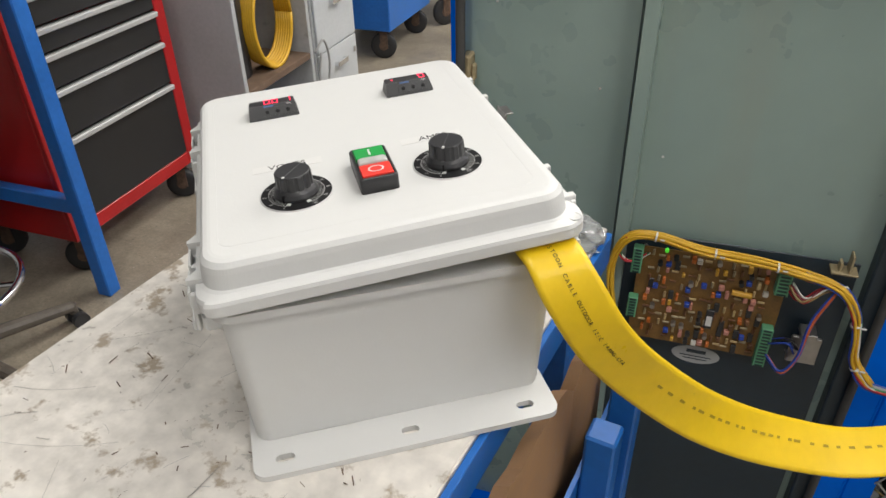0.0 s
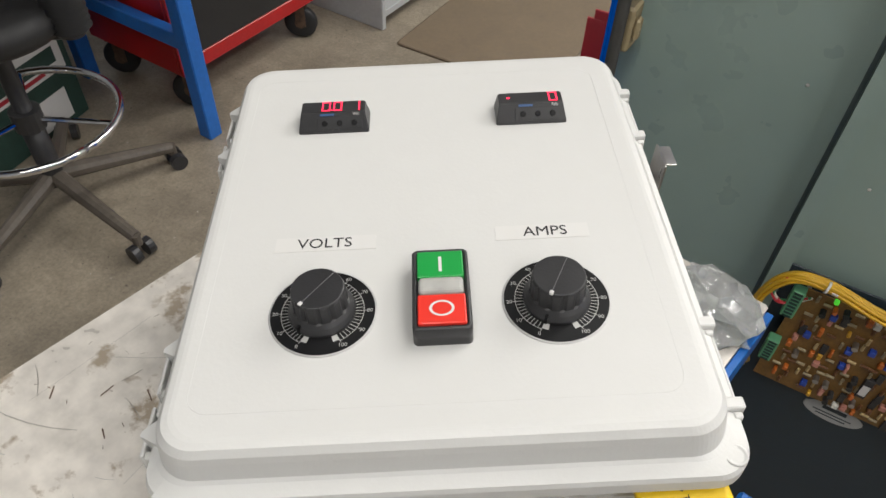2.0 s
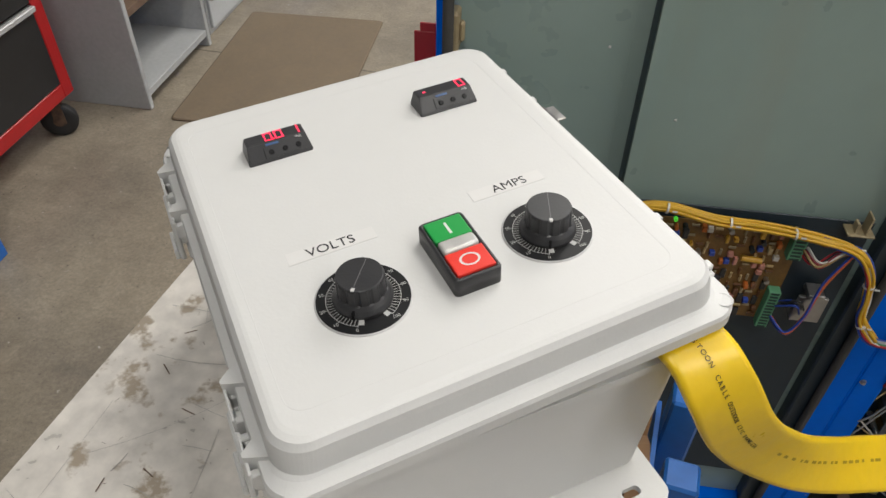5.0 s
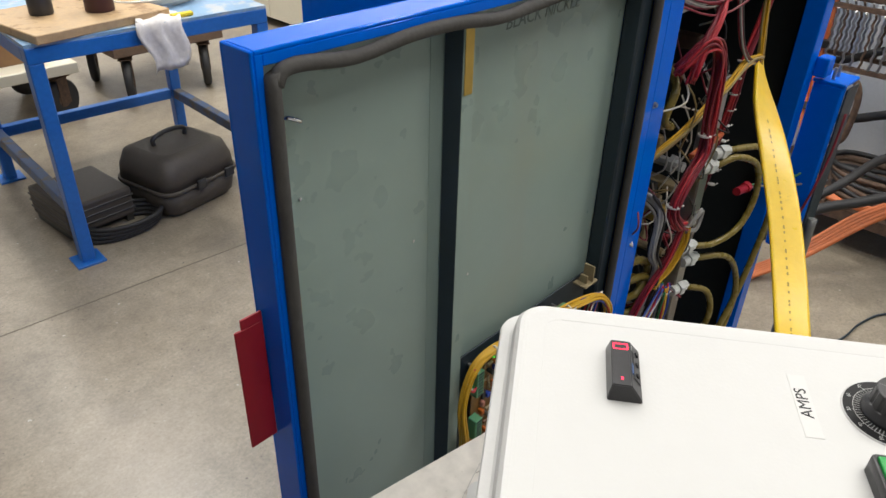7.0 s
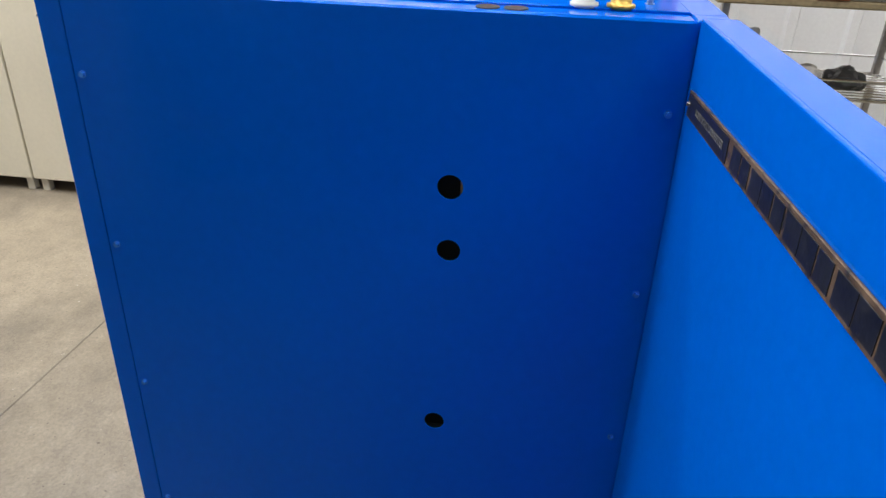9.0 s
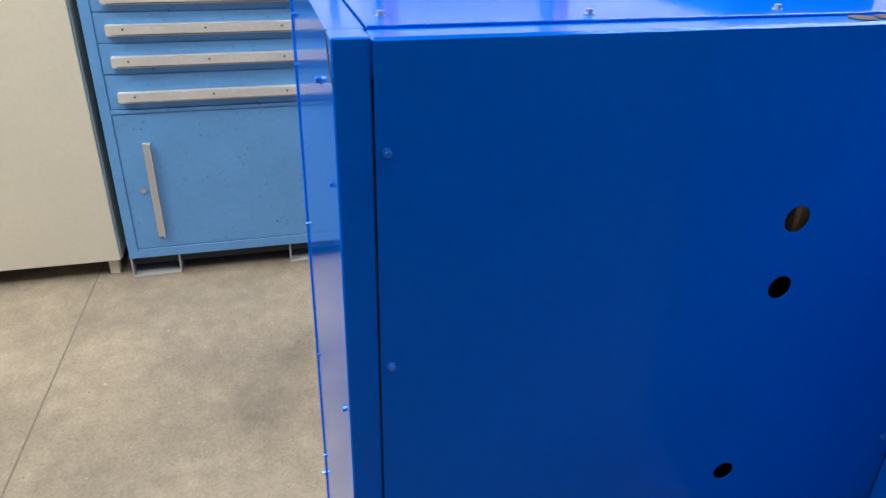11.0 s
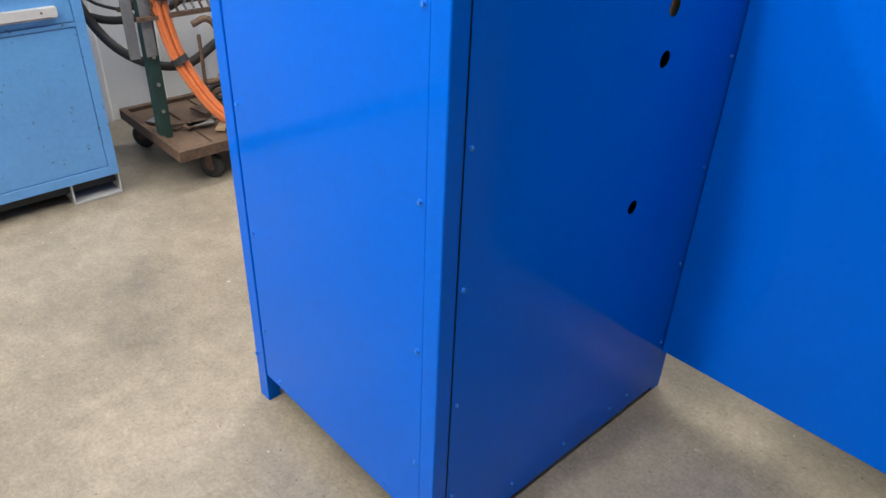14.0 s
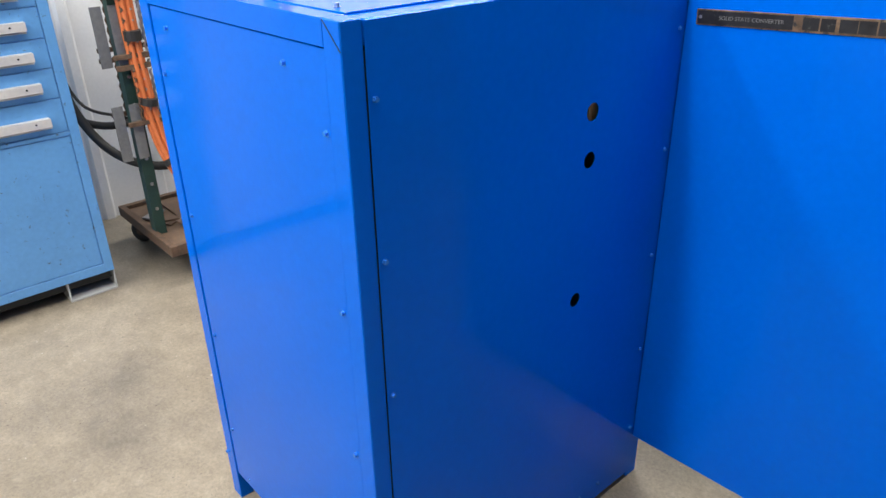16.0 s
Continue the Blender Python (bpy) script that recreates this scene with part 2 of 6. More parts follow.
def spline(pts, n=6):
    """A smooth run through the points."""
    p = [Vector(q) for q in pts]
    p = [p[0] * 2 - p[1]] + p + [p[-1] * 2 - p[-2]]
    out = []
    for i in range(1, len(p) - 2):
        for k in range(n):
            t = k / n
            out.append(0.5 * ((2 * p[i]) + (p[i + 1] - p[i - 1]) * t + (2 * p[i - 1] - 5 * p[i] + 4 * p[i + 1] - p[i + 2]) * t * t
                              + (3 * p[i] - p[i - 1] - 3 * p[i + 1] + p[i + 2]) * t ** 3))
    out.append(p[-2])
    return out


def add_tube(bm, pts, r, seg=8, smooth_run=6):
    run = spline(pts, smooth_run) if smooth_run else [Vector(q) for q in pts]
    rings, up = [], Vector((0.13, 0.31, 0.94))
    for i, p in enumerate(run):
        d = (run[min(i + 1, len(run) - 1)] - run[max(i - 1, 0)]).normalized()
        side = d.cross(up)
        if side.length < 1e-3:
            side = d.orthogonal()
        side.normalize()
        up = side.cross(d).normalized()
        rings.append([bm.verts.new(p + r * (math.cos(6.28319 * k / seg) * side + math.sin(6.28319 * k / seg) * up)) for k in range(seg)])
    for a, b in zip(rings, rings[1:]):
        for k in range(seg):
            bm.faces.new((a[k], a[(k + 1) % seg], b[(k + 1) % seg], b[k])).smooth = True
    bm.faces.new(rings[0][::-1])
    bm.faces.new(rings[-1])
    return bm


def tube(pts, r, seg=8, smooth_run=6):
    return add_tube(bmesh.new(), pts, r, seg, smooth_run)


def add_lathe(bm, profile, seg=32, m=None):
    """Turns a run of (radius, height) about z."""
    rings = []
    for r, z in profile:
        rings.append([bm.verts.new((m or Matrix()) @ Vector((r * math.cos(6.28319 * k / seg), r * math.sin(6.28319 * k / seg), z))) for k in range(seg)])
    for a, b in zip(rings, rings[1:]):
        for k in range(seg):
            bm.faces.new((a[k], a[(k + 1) % seg], b[(k + 1) % seg], b[k])).smooth = True
    bm.faces.new(rings[0][::-1])
    bm.faces.new(rings[-1])
    return bm


def lathe(profile, seg=32):
    return add_lathe(bmesh.new(), profile, seg)


def rr_ring(hx, hy, r, n=6):
    """The outline of a rectangle with round corners."""
    out = []
    for cx, cy, a0 in ((hx - r, hy - r, 0), (-hx + r, hy - r, 90), (-hx + r, -hy + r, 180), (hx - r, -hy + r, 270)):
        for k in range(n + 1):
            a = radians(a0 + 90 * k / n)
            out.append((cx + r * math.cos(a), cy + r * math.sin(a)))
    return out


def loft(layers, n=6, top=True, bottom=True, soft=True):
    """Stacks round-cornered rectangles (half x, half y, radius, z)."""
    bm = bmesh.new()
    rings = [[bm.verts.new((x, y, z)) for x, y in rr_ring(hx, hy, r, n)] for hx, hy, r, z in layers]
    for a, b in zip(rings, rings[1:]):
        k = len(a)
        for i in range(k):
            bm.faces.new((a[i], a[(i + 1) % k], b[(i + 1) % k], b[i])).smooth = soft
    if bottom:
        bm.faces.new(rings[0][::-1])
    if top:
        bm.faces.new(rings[-1])
    return bm


def moved(bm, m):
    bm.transform(m)
    return bm


def text_bm(words, size, m, depth=0.0002, slant=0.0):
    """Letters as a mesh, centred, lying in the xy plane of m."""
    cu = bpy.data.curves.new("words", "FONT")
    cu.body, cu.size, cu.align_x, cu.align_y, cu.extrude, cu.shear = words, size, "CENTER", "CENTER", depth, slant
    cu.resolution_u = 3
    ob = bpy.data.objects.new("words", cu)
    scene.collection.objects.link(ob)
    bpy.context.view_layer.update()
    me = bpy.data.meshes.new_from_object(ob.evaluated_get(bpy.context.evaluated_depsgraph_get()))
    bpy.data.objects.remove(ob)
    bpy.data.curves.remove(cu)
    bm = bmesh.new()
    bm.from_mesh(me)
    bpy.data.meshes.remove(me)
    bm.transform(m)
    return bm


def screw(parent, p, axis, r=0.006, material=None):
    """A hex-head screw with its washer, standing out along axis."""
    a = Vector(p)
    d = Vector(axis)
    bm = cyl(a - d * 0.001, a + d * 0.001, r * 1.08, 12)
    add_cyl(bm, a + d * 0.001, a + d * 0.001 + d * r * 0.85, r * 0.74, 6)
    return part("screw", bm, material or SCREWBLUE, parent)


# ---- the shell of the workshop ----
XW, XE, YS, YN = -5.2, 3.05, -4.6, 7.2
structure("floor", box((XW - 0.3, YS - 0.3, -0.2), (XE + 0.3, YN + 0.3, 0.0)), CONCRETE, "worn grey-brown polished concrete workshop floor", "floor")
fl = moved(box((XW + 0.25, -0.003, 0.0), (XE - 0.02, 0.003, 0.0012)), Matrix.Translation((0, 1.833, 0)) @ pose(0, 0, 0, 0, 0, -2.6))
structure("floor_joint", fl, mat("joint_filler", (0.17, 0.15, 0.12), 0.8, var=0.3), "dark sawn joint line across the concrete floor", "joint")


def ribbed_wall(name, a, b, normal, height, label, sheet=None):
    """A sheet-metal wall with upright ribs every 0.3 m."""
    a, b, n = Vector(a), Vector(b), Vector(normal)
    d = (b - a).normalized()
    length = (b - a).length
    prof, s = [], 0.0
    while s < length:
        for ds, dep in ((0, 0), (0.23, 0), (0.245, 0.022), (0.285, 0.022), (0.30, 0)):
            prof.append((min(s + ds, length), dep))
        s += 0.30
    bm = bmesh.new()
    lo = [bm.verts.new(a + d * s + n * dep) for s, dep in prof]
    hi = [bm.verts.new(a + d * s + n * dep + Vector((0, 0, height))) for s, dep in prof]
    for i in range(len(prof) - 1):
        if prof[i + 1][0] - prof[i][0] > 1e-6:
            bm.faces.new((lo[i], lo[i + 1], hi[i + 1], hi[i]))
    back = -n * 0.15
    p = [bm.verts.new(v) for v in (a + back, b + back, b + back + Vector((0, 0, height)), a + back + Vector((0, 0, height)))]
    bm.faces.new(p)
    return structure(name, bm, sheet or WALL, label, "wall")


ribbed_wall("wall_east", (XE, YS, 0), (XE, YN, 0), (-1, 0, 0), CEIL, "white ribbed sheet-metal workshop wall")
# west and south walls are out of view, dimmed to cut reflections
ribbed_wall("wall_west", (XW, YS, 0), (XW, YN, 0), (1, 0, 0), CEIL, "unseen ribbed sheet-metal wall, greyed to dim reflections", WALL_DIM)
ribbed_wall("wall_north", (XW, YN, 0), (XE, YN, 0), (0, -1, 0), CEIL, "white ribbed sheet-metal workshop wall")
ribbed_wall("wall_south", (XW, YS, 0), (XE, YS, 0), (0, 1, 0), CEIL, "unseen ribbed sheet-metal wall, greyed to dim reflections", WALL_DIM)
# ceiling is never in view; dark grey weakens its reflection in the paint
structure("ceiling", box((XW - 0.2, YS - 0.2, CEIL), (XE + 0.2, YN + 0.2, CEIL + 0.1)), CEILM, "unseen workshop ceiling, greyed to dim reflections", "ceiling")

for lx, ly, watts in LAMPS:
    fx = thing("ceiling_light", Matrix.Translation((lx, ly, CEIL - 0.25)), "white fluorescent strip light hung below the ceiling", "ceiling light", "strip lights")
    part("housing", boxes(((-0.16, -1.25, 0.02), (0.16, 1.25, 0.07)), ((-0.01, -1.0, 0.07), (0.01, -0.98, 0.25)), ((-0.01, 0.98, 0.07), (0.01, 1.0, 0.25))), GREY, fx)
    la = bpy.data.lights.new("strip_lamp", "AREA")
    la.shape, la.size, la.size_y, la.energy, la.color = "RECTANGLE", 0.28, 2.4, watts, (1.0, 0.97, 0.92)
    lo = new("strip_lamp", la)
    lo.location = (lx, ly, CEIL - 0.26)

# ---- the blue power cabinet ----
CW, CD, CH, CF = 0.75, 0.906, 1.428, -0.033   # width, back face, height, front of the frame
cab = thing("power_cabinet", Matrix(), "glossy blue sheet-metal power cabinet with its door swung wide open", "cabinet")
# corner posts and rails
for x0, x1 in ((0.0, 0.045), (CW - 0.045, CW)):
    for y0, y1 in ((CF, 0.012), (CD - 0.040, CD)):
        part("corner_post", box((x0, y0, 0.0), (x1, y1, CH), 0.002), BLUE, cab)
for y0, y1 in ((CF, 0.012), (CD - 0.040, CD)):
    part("top_rail", box((0.045, y0, CH - 0.042), (CW - 0.045, y1, CH), 0.0005), BLUE, cab)
part("bottom_rail", box((0.045, CF + 0.001, 0.06), (CW - 0.045, 0.012, 0.12), 0.003), BLUE, cab)
for x0 in (0.0, CW - 0.045):
    part("top_side_rail", box((x0, 0.012, CH - 0.04), (x0 + 0.045, CD - 0.040, CH - 0.001), 0.003), BLUE, cab)
# side panel facing the open door
HOLES = [(0.313, 1.179, 0.019), (0.312, 1.076, 0.018), (0.326, 0.743, 0.017)]


def holed_panel(y0, y1, z0, z1, x, thick, holes, seg=28):
    """An upright sheet in the yz plane with round holes punched through."""
    bm = bmesh.new()
    outer = [bm.verts.new((x, y, z)) for y, z in ((y0, z0), (y1, z0), (y1, z1), (y0, z1))]
    edges = [bm.edges.new((outer[i], outer[(i + 1) % 4])) for i in range(4)]
    for cy, cz, r in holes:
        ring = [bm.verts.new((x, cy + r * math.cos(6.28319 * k / seg), cz + r * math.sin(6.28319 * k / seg))) for k in range(seg)]
        edges += [bm.edges.new((ring[k], ring[(k + 1) % seg])) for k in range(seg)]
    bmesh.ops.triangle_fill(bm, edges=edges, use_beauty=True)
    inside = [f for f in bm.faces if any((f.calc_center_median().yz - Vector((cy, cz))).length < r * 0.9 for cy, cz, r in holes)]
    bmesh.ops.delete(bm, geom=inside, context="FACES")
    bmesh.ops.recalc_face_normals(bm, faces=bm.faces)
    r = bmesh.ops.extrude_face_region(bm, geom=list(bm.faces))
    bmesh.ops.translate(bm, verts=[v for v in r["geom"] if isinstance(v, bmesh.types.BMVert)], vec=(thick, 0, 0))
    bmesh.ops.recalc_face_normals(bm, faces=bm.faces)
    return bm


side = part("side_panel", holed_panel(0.0095, CD - 0.0415, 0.022, CH - 0.004, -0.0016, 0.0014, HOLES), BLUE, cab)
for z in (1.308, 1.032, 0.754, 0.470, 0.20):
    screw(side, (-0.0016, 0.852, z), (-1, 0, 0), 0.0055)
    screw(side, (-0.0016, 0.028, z), (-1, 0, 0), 0.0055)
for y in (0.24, 0.44, 0.64, 0.16, 0.80):
    screw(side, (-0.0016, y, 0.075), (-1, 0, 0), 0.005)
part("side_panel", box((CW, 0.004, 0.045), (CW + 0.003, CD - 0.048, CH - 0.004)), BLUE, cab)
screw(cab, (0.0, CD - 0.018, 0.11), (-1, 0, 0), 0.008)
# back panel set in its mitred frame
back = part("back_panel", box((0.0475, CD - 0.016, 0.10), (CW - 0.0475, CD - 0.003, CH - 0.0445), 0.001), BLUE, cab)
for z in (1.252, 0.925, 0.600, 0.29):
    screw(back, (0.061, CD - 0.003, z), (0, 1, 0), 0.006)
for z in (1.244, 0.912, 0.577, 0.27):
    screw(back, (CW - 0.067, CD - 0.003, z), (0, 1, 0), 0.0055)
for x in (0.17, 0.63):
    screw(back, (x, CD - 0.003, 1.345), (0, 1, 0), 0.006)
    screw(back, (x, CD - 0.003, 0.125), (0, 1, 0), 0.005)
screw(cab, (CW - 0.012, CD, 0.16), (0, 1, 0), 0.007)
part("mitre_seam", moved(box((-0.0006, 0, -0.03), (0.0006, 0.0012, 0.03)), Matrix.Translation((0.022, CD, CH - 0.022)) @ pose(0, 0, 0, 0, 45, 0)), DARK, cab)
# top sheet with its holes, bushings and screws
top = part("top_panel", box((0.048, 0.014, CH - 0.010), (CW - 0.048, CD - 0.0425, CH + 0.002), 0.001), BLUE, cab)
for x in (0.10, 0.37, 0.65):
    for y in (0.84, 0.06):
        screw(top, (x, y, CH + 0.002), (0, 0, 1), 0.006, ZINC)
for y in (0.60, 0.35):
    screw(top, (0.08, y, CH + 0.002), (0, 0, 1), 0.006, ZINC)
for y in (0.275, 0.238):
    part("plugged_hole", lathe([(0.016, CH - 0.001), (0.016, CH + 0.0006)], 24), DARK, cab).location = (0.022, y, 0)
for k, y in enumerate((0.150, 0.102)):
    bush = part("bushing", lathe([(0.019, CH), (0.019, CH + 0.006), (0.014, CH + 0.006), (0.014, CH + 0.030), (0.016, CH + 0.032), (0.016, CH + 0.05)], 20), (JUG, BRASS)[k], cab)
    bush.location = (0.062, y, 0)
part("terminal_cover", box((0.25, 0.04, CH + 0.002), (0.62, 0.30, CH + 0.05), 0.006), BLUE, cab)
# inside: near-black sheets added to hold the depth dark, mounting plate and strut
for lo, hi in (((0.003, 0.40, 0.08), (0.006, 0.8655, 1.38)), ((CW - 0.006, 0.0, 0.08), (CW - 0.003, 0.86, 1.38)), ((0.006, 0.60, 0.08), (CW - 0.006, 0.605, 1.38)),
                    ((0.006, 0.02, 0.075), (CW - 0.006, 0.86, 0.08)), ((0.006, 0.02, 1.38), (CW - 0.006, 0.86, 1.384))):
    part("dark_sheet", box(lo, hi), DARK, cab)
part("side_block", box((0.014, 0.235, 1.13), (0.050, 0.300, 1.21), 0.004), WOOD, cab, "tan insulating block behind the hole")
part("mounting_plate", box((0.05, 0.16, 0.16), (0.30, 0.163, 1.36)), SLATE, cab)
strut = part("strut", box((0.335, 0.0, 0.12), (0.370, 0.003, 1.16), 0.0006), STEEL, cab)
for x in (0.335, 0.367):
    part("strut_flange", box((x, 0.0032, 0.12), (x + 0.003, 0.03, 1.16), 0.0006), STEEL, strut)
part("bus_bar", moved(box((0.05, 0.0, 0), (0.55, 0.012, 0.022), 0.002), Matrix.Translation((0, 0.02, 1.30)) @ pose(0, 0, 0, 0, -3, 0)), STEEL, cab)
part("slot_bar", box((0.03, -0.012, 1.355), (0.70, 0.0, 1.375), 0.002), STEEL, cab)
# yellow-tipped lever at the top of the far post
part("lever_bracket", boxes(((CW - 0.03, CF - 0.045, 1.330), (CW + 0.012, CF - 0.004, 1.336)), ((CW - 0.03, CF - 0.045, 1.290), (CW - 0.026, CF - 0.004, 1.330)), bevel=0.0008), STEEL, cab)
lever = part("lever", cyl((CW - 0.026, CF - 0.03, 1.308), (CW + 0.006, CF - 0.03, 1.308), 0.007, 12), STEEL, cab)
part("lever_tip", lathe([(0.006, 0), (0.0085, 0.003), (0.0085, 0.045), (0.006, 0.048)], 14), JUG, lever, "cream plastic tip").matrix_basis = Matrix.Translation((CW + 0.006, CF - 0.03, 1.308)) @ pose(0, 0, 0, 0, 90, 0)
# small swung-out compartment door on the far post
comp = part("compartment_door", boxes(((CW + 0.004, -0.105, 0.63), (CW + 0.03, CF - 0.004, 1.07)), bevel=0.003), BLUE, cab)
# grey-green like the door's inside, drawn in the darker slate
part("inner_face", box((CW + 0.026, -0.110, 0.64), (CW + 0.10, -0.106, 1.062)), SLATE, comp)
part("door_top", moved(box((CW + 0.004, -0.108, 1.07), (CW + 0.10, CF, 1.078), 0.002), Matrix()), BLUE, comp)
part("hinge_block", box((CW - 0.01, CF - 0.03, 1.085), (CW + 0.03, CF, 1.13), 0.003), BLUE, cab)
for dx in (0.03, 0.06):
    part("stud", cyl((CW + dx, -0.07, 1.078), (CW + dx, -0.07, 1.105), 0.004, 10), STEEL, cab)

# the open door, swung half a turn about the front corner
DW, DZ0, DZ1, DT = 0.726, 0.158, 1.432, 0.045
DOOR = Matrix.Translation((-0.002, 0.0085, 0)) @ pose(0, 0, 0, 0, 0, 1.6)
door = part("door", box((-DW, -0.006, DZ0), (-0.001, 0.0, DZ1), 0.0025, 3), BLUE, cab, "blue sheet-metal door with a grey-green painted inside")
door.matrix_basis = DOOR
for lo, hi in (((-DW, -DT, DZ0), (-DW + 0.004, -0.004, DZ1)), ((-0.005, -DT, DZ0), (-0.001, -0.004, DZ1)), ((-DW + 0.004, -DT, DZ1 - 0.004), (-0.005, -0.004, DZ1)), ((-DW + 0.004, -DT, DZ0), (-0.005, -0.004, DZ0 + 0.004))):
    part("edge_flange", box(lo, hi, 0.0012), BLUE, door)
for lo, hi in (((-DW + 0.004, -DT, DZ0 + 0.004), (-DW + 0.012, -DT + 0.003, DZ1 - 0.004)), ((-0.045, -DT, DZ0 + 0.004), (-0.005, -DT + 0.003, DZ1 - 0.004)), ((-DW + 0.012, -DT, DZ1 - 0.014), (-0.045, -DT + 0.003, DZ1 - 0.004)), ((-DW + 0.012, -DT, DZ0 + 0.004), (-0.045, -DT + 0.003, DZ0 + 0.014))):
    part("return_lip", box(lo, hi, 0.0008), BLUE, door)
# inside skin: two sheets and the wall of the pan
part("inner_sheet", box((-DW + 0.005, -0.009, DZ0 + 0.005), (-0.48, -0.0045, DZ1 - 0.005)), GREENGREY, door)
part("inner_sheet", box((-0.48, -0.0095, DZ0 + 0.005), (-0.075, -0.0045, DZ1 - 0.005)), GREENGREY, door)
# same grey-green paint as the sheets; slate colour carries its shade
part("pan_wall", boxes(((-0.078, -DT + 0.006, DZ0 + 0.02), (-0.047, -0.010, DZ1 - 0.02)), bevel=0.003), SLATE, door, "hinge-side wall with its shade put into a dark slate colour")
bm = bmesh.new()
prof = [(-0.4585, -0.0096), (-0.454, -0.034), (-0.434, -0.034), (-0.432, -0.0097)]
rows = [[bm.verts.new((x, y, z)) for x, y in prof] for z in (DZ0 + 0.01, DZ1 - 0.01)]
for k in range(3):
    bm.faces.new((rows[0][k], rows[0][k + 1], rows[1][k + 1], rows[1][k]))
bm.faces.new(rows[0][::-1]), bm.faces.new(rows[1])
part("stiffener", bm, GREENGREY, door, "grey-green folded steel stiffener")
# dark sheet over the stiffener's side that paints in its shade
bm = bmesh.new()
bm.faces.new([bm.verts.new((x, y - 0.0008, z)) for x, y, z in ((-0.4593, -0.0105, DZ0 + 0.012), (-0.4555, -0.0335, DZ0 + 0.012), (-0.4555, -0.0335, DZ1 - 0.012), (-0.4593, -0.0105, DZ1 - 0.012))])
part("stiffener_shade", bm, SLATE, door, "stiffener flank with its shade put into a dark slate colour")
part("identity_strip", box((-0.452, -0.0356, 1.325), (-0.438, -0.0342, 1.400), 0.0004), BRASS, door, "small brass strip")
# foam seal round the edge, wavy at the top
sx0, sx1, sz0, sz1, sy = -DW + 0.0165, -0.050, DZ0 + 0.022, DZ1 - 0.018, -DT - 0.003
seal = [(sx0, sy, sz0), (sx0 + 0.001, sy, 0.5), (sx0 - 0.001, sy, 0.9), (sx0, sy, sz1 - 0.05), (sx0 + 0.004, sy, sz1 - 0.012), (sx0 + 0.022, sy, sz1)]
seal += [(sx0 + 0.022 + (sx1 - sx0 - 0.04) * k / 9, sy, sz1 - 0.004 * math.sin(k * 1.9) - 0.003) for k in range(1, 9)]
seal += [(sx1 - 0.02, sy, sz1), (sx1, sy, sz1 - 0.03), (sx1, sy, 0.9), (sx1, sy, 0.5), (sx1, sy, sz0)]
part("foam_seal", tube(seal, 0.0072, 10), FOAM, door, "black foam rubber door seal")
part("latch_catch", boxes(((-DW + 0.012, -0.040, 1.134), (-DW + 0.028, -0.0095, 1.189)), ((-DW + 0.028, -0.036, 1.149), (-DW + 0.035, -0.022, 1.176)), bevel=0.003), TAN, door, "tan plated latch catch")
part("spring_clip", tube([(-0.685, -0.010, 1.352), (-0.68, -0.022, 1.358), (-0.668, -0.025, 1.352), (-0.662, -0.012, 1.349)], 0.0022, 6), CHROME, door)
for x, z in ((-0.665, 1.265), (-0.505, 1.148), (-0.40, 1.05)):
    part("paint_chip", lathe([(0.0022, 0), (0.0014, 0.0004)], 7), PAPER, door).matrix_basis = Matrix.Translation((x, -0.0102, z)) @ pose(0, 0, 0, 90, 0, 0)
# pencilled words on the inside skin
part("pencil_note", text_bm("BLACK NICKLE", 0.023, Matrix.Translation((-0.275, -0.0098, 1.384)) @ pose(0, 0, 0, 90, 0, 0) @ pose(0, 0, 0, 0, 0, 1.5), 0.0001, 0.2), mat("pencil_grey", (0.10, 0.14, 0.13), 0.6, var=0.3), door, "hand-pencilled words")
# outer nameplate: dark field with words, then bronze field with a maker's mark
PLX0, PLX1, PLZ0, PLZ1 = -0.68, -0.026, 1.315, 1.348
plate = part("nameplate", box((PLX0, 0.0, PLZ0), (PLX1, 0.003, PLZ1), 0.0008), BRONZE, door, "worn bronze nameplate with a dark lettered field")
plate.matrix_basis = Matrix.Translation((PLX1, 0, 1.333)) @ pose(0, 0, 0, 0, 2.4, 0) @ Matrix.Translation((-PLX1, 0, -1.332))
part("dark_field", box((-0.232, 0.0032, PLZ0 + 0.003), (PLX1 - 0.004, 0.0038, PLZ1 - 0.003)), TARNISH, plate)
FACE = pose(0, 0, 0, 90, 0, 180)
part("lettering", text_bm("SOLID STATE CONVERTER", 0.0115, Matrix.Translation((-0.146, 0.0041, 1.3315)) @ FACE), mat("dull_lettering", (0.20, 0.20, 0.20), 0.5, metal=0.3, var=0.3, scale=60), plate)
for k in range(11):
    x = -0.250 - 0.034 * k
    part("maker_mark", box((x - (0.031, 0.027, 0.0325)[k % 3], 0.003, 1.3195), (x, 0.0037, 1.3435), 0.0002), TARNISH, plate)
screw(plate, (PLX1 - 0.010, 0.003, 1.332), (0, 1, 0), 0.0035, STEEL)
screw(plate, (PLX0 + 0.012, 0.003, 1.332), (0, 1, 0), 0.0035, STEEL)
screw(cab, (0.008, CF, 1.198), (0, -1, 0), 0.005, STEEL)
screw(cab, (0.008, CF, 0.60), (0, -1, 0), 0.005, STEEL)

# red tag hung on the free edge of the door
tag = thing("lockout_tag", DOOR, "flat red plastic tag hooked on the edge of the blue door", "tag")
part("card", boxes(((-DW - 0.034, -0.014, 0.99), (-DW - 0.001, -0.011, 1.150)), ((-DW - 0.026, -0.014, 1.150), (-DW - 0.001, -0.011, 1.162)), bevel=0.0008), REDTAG, tag)
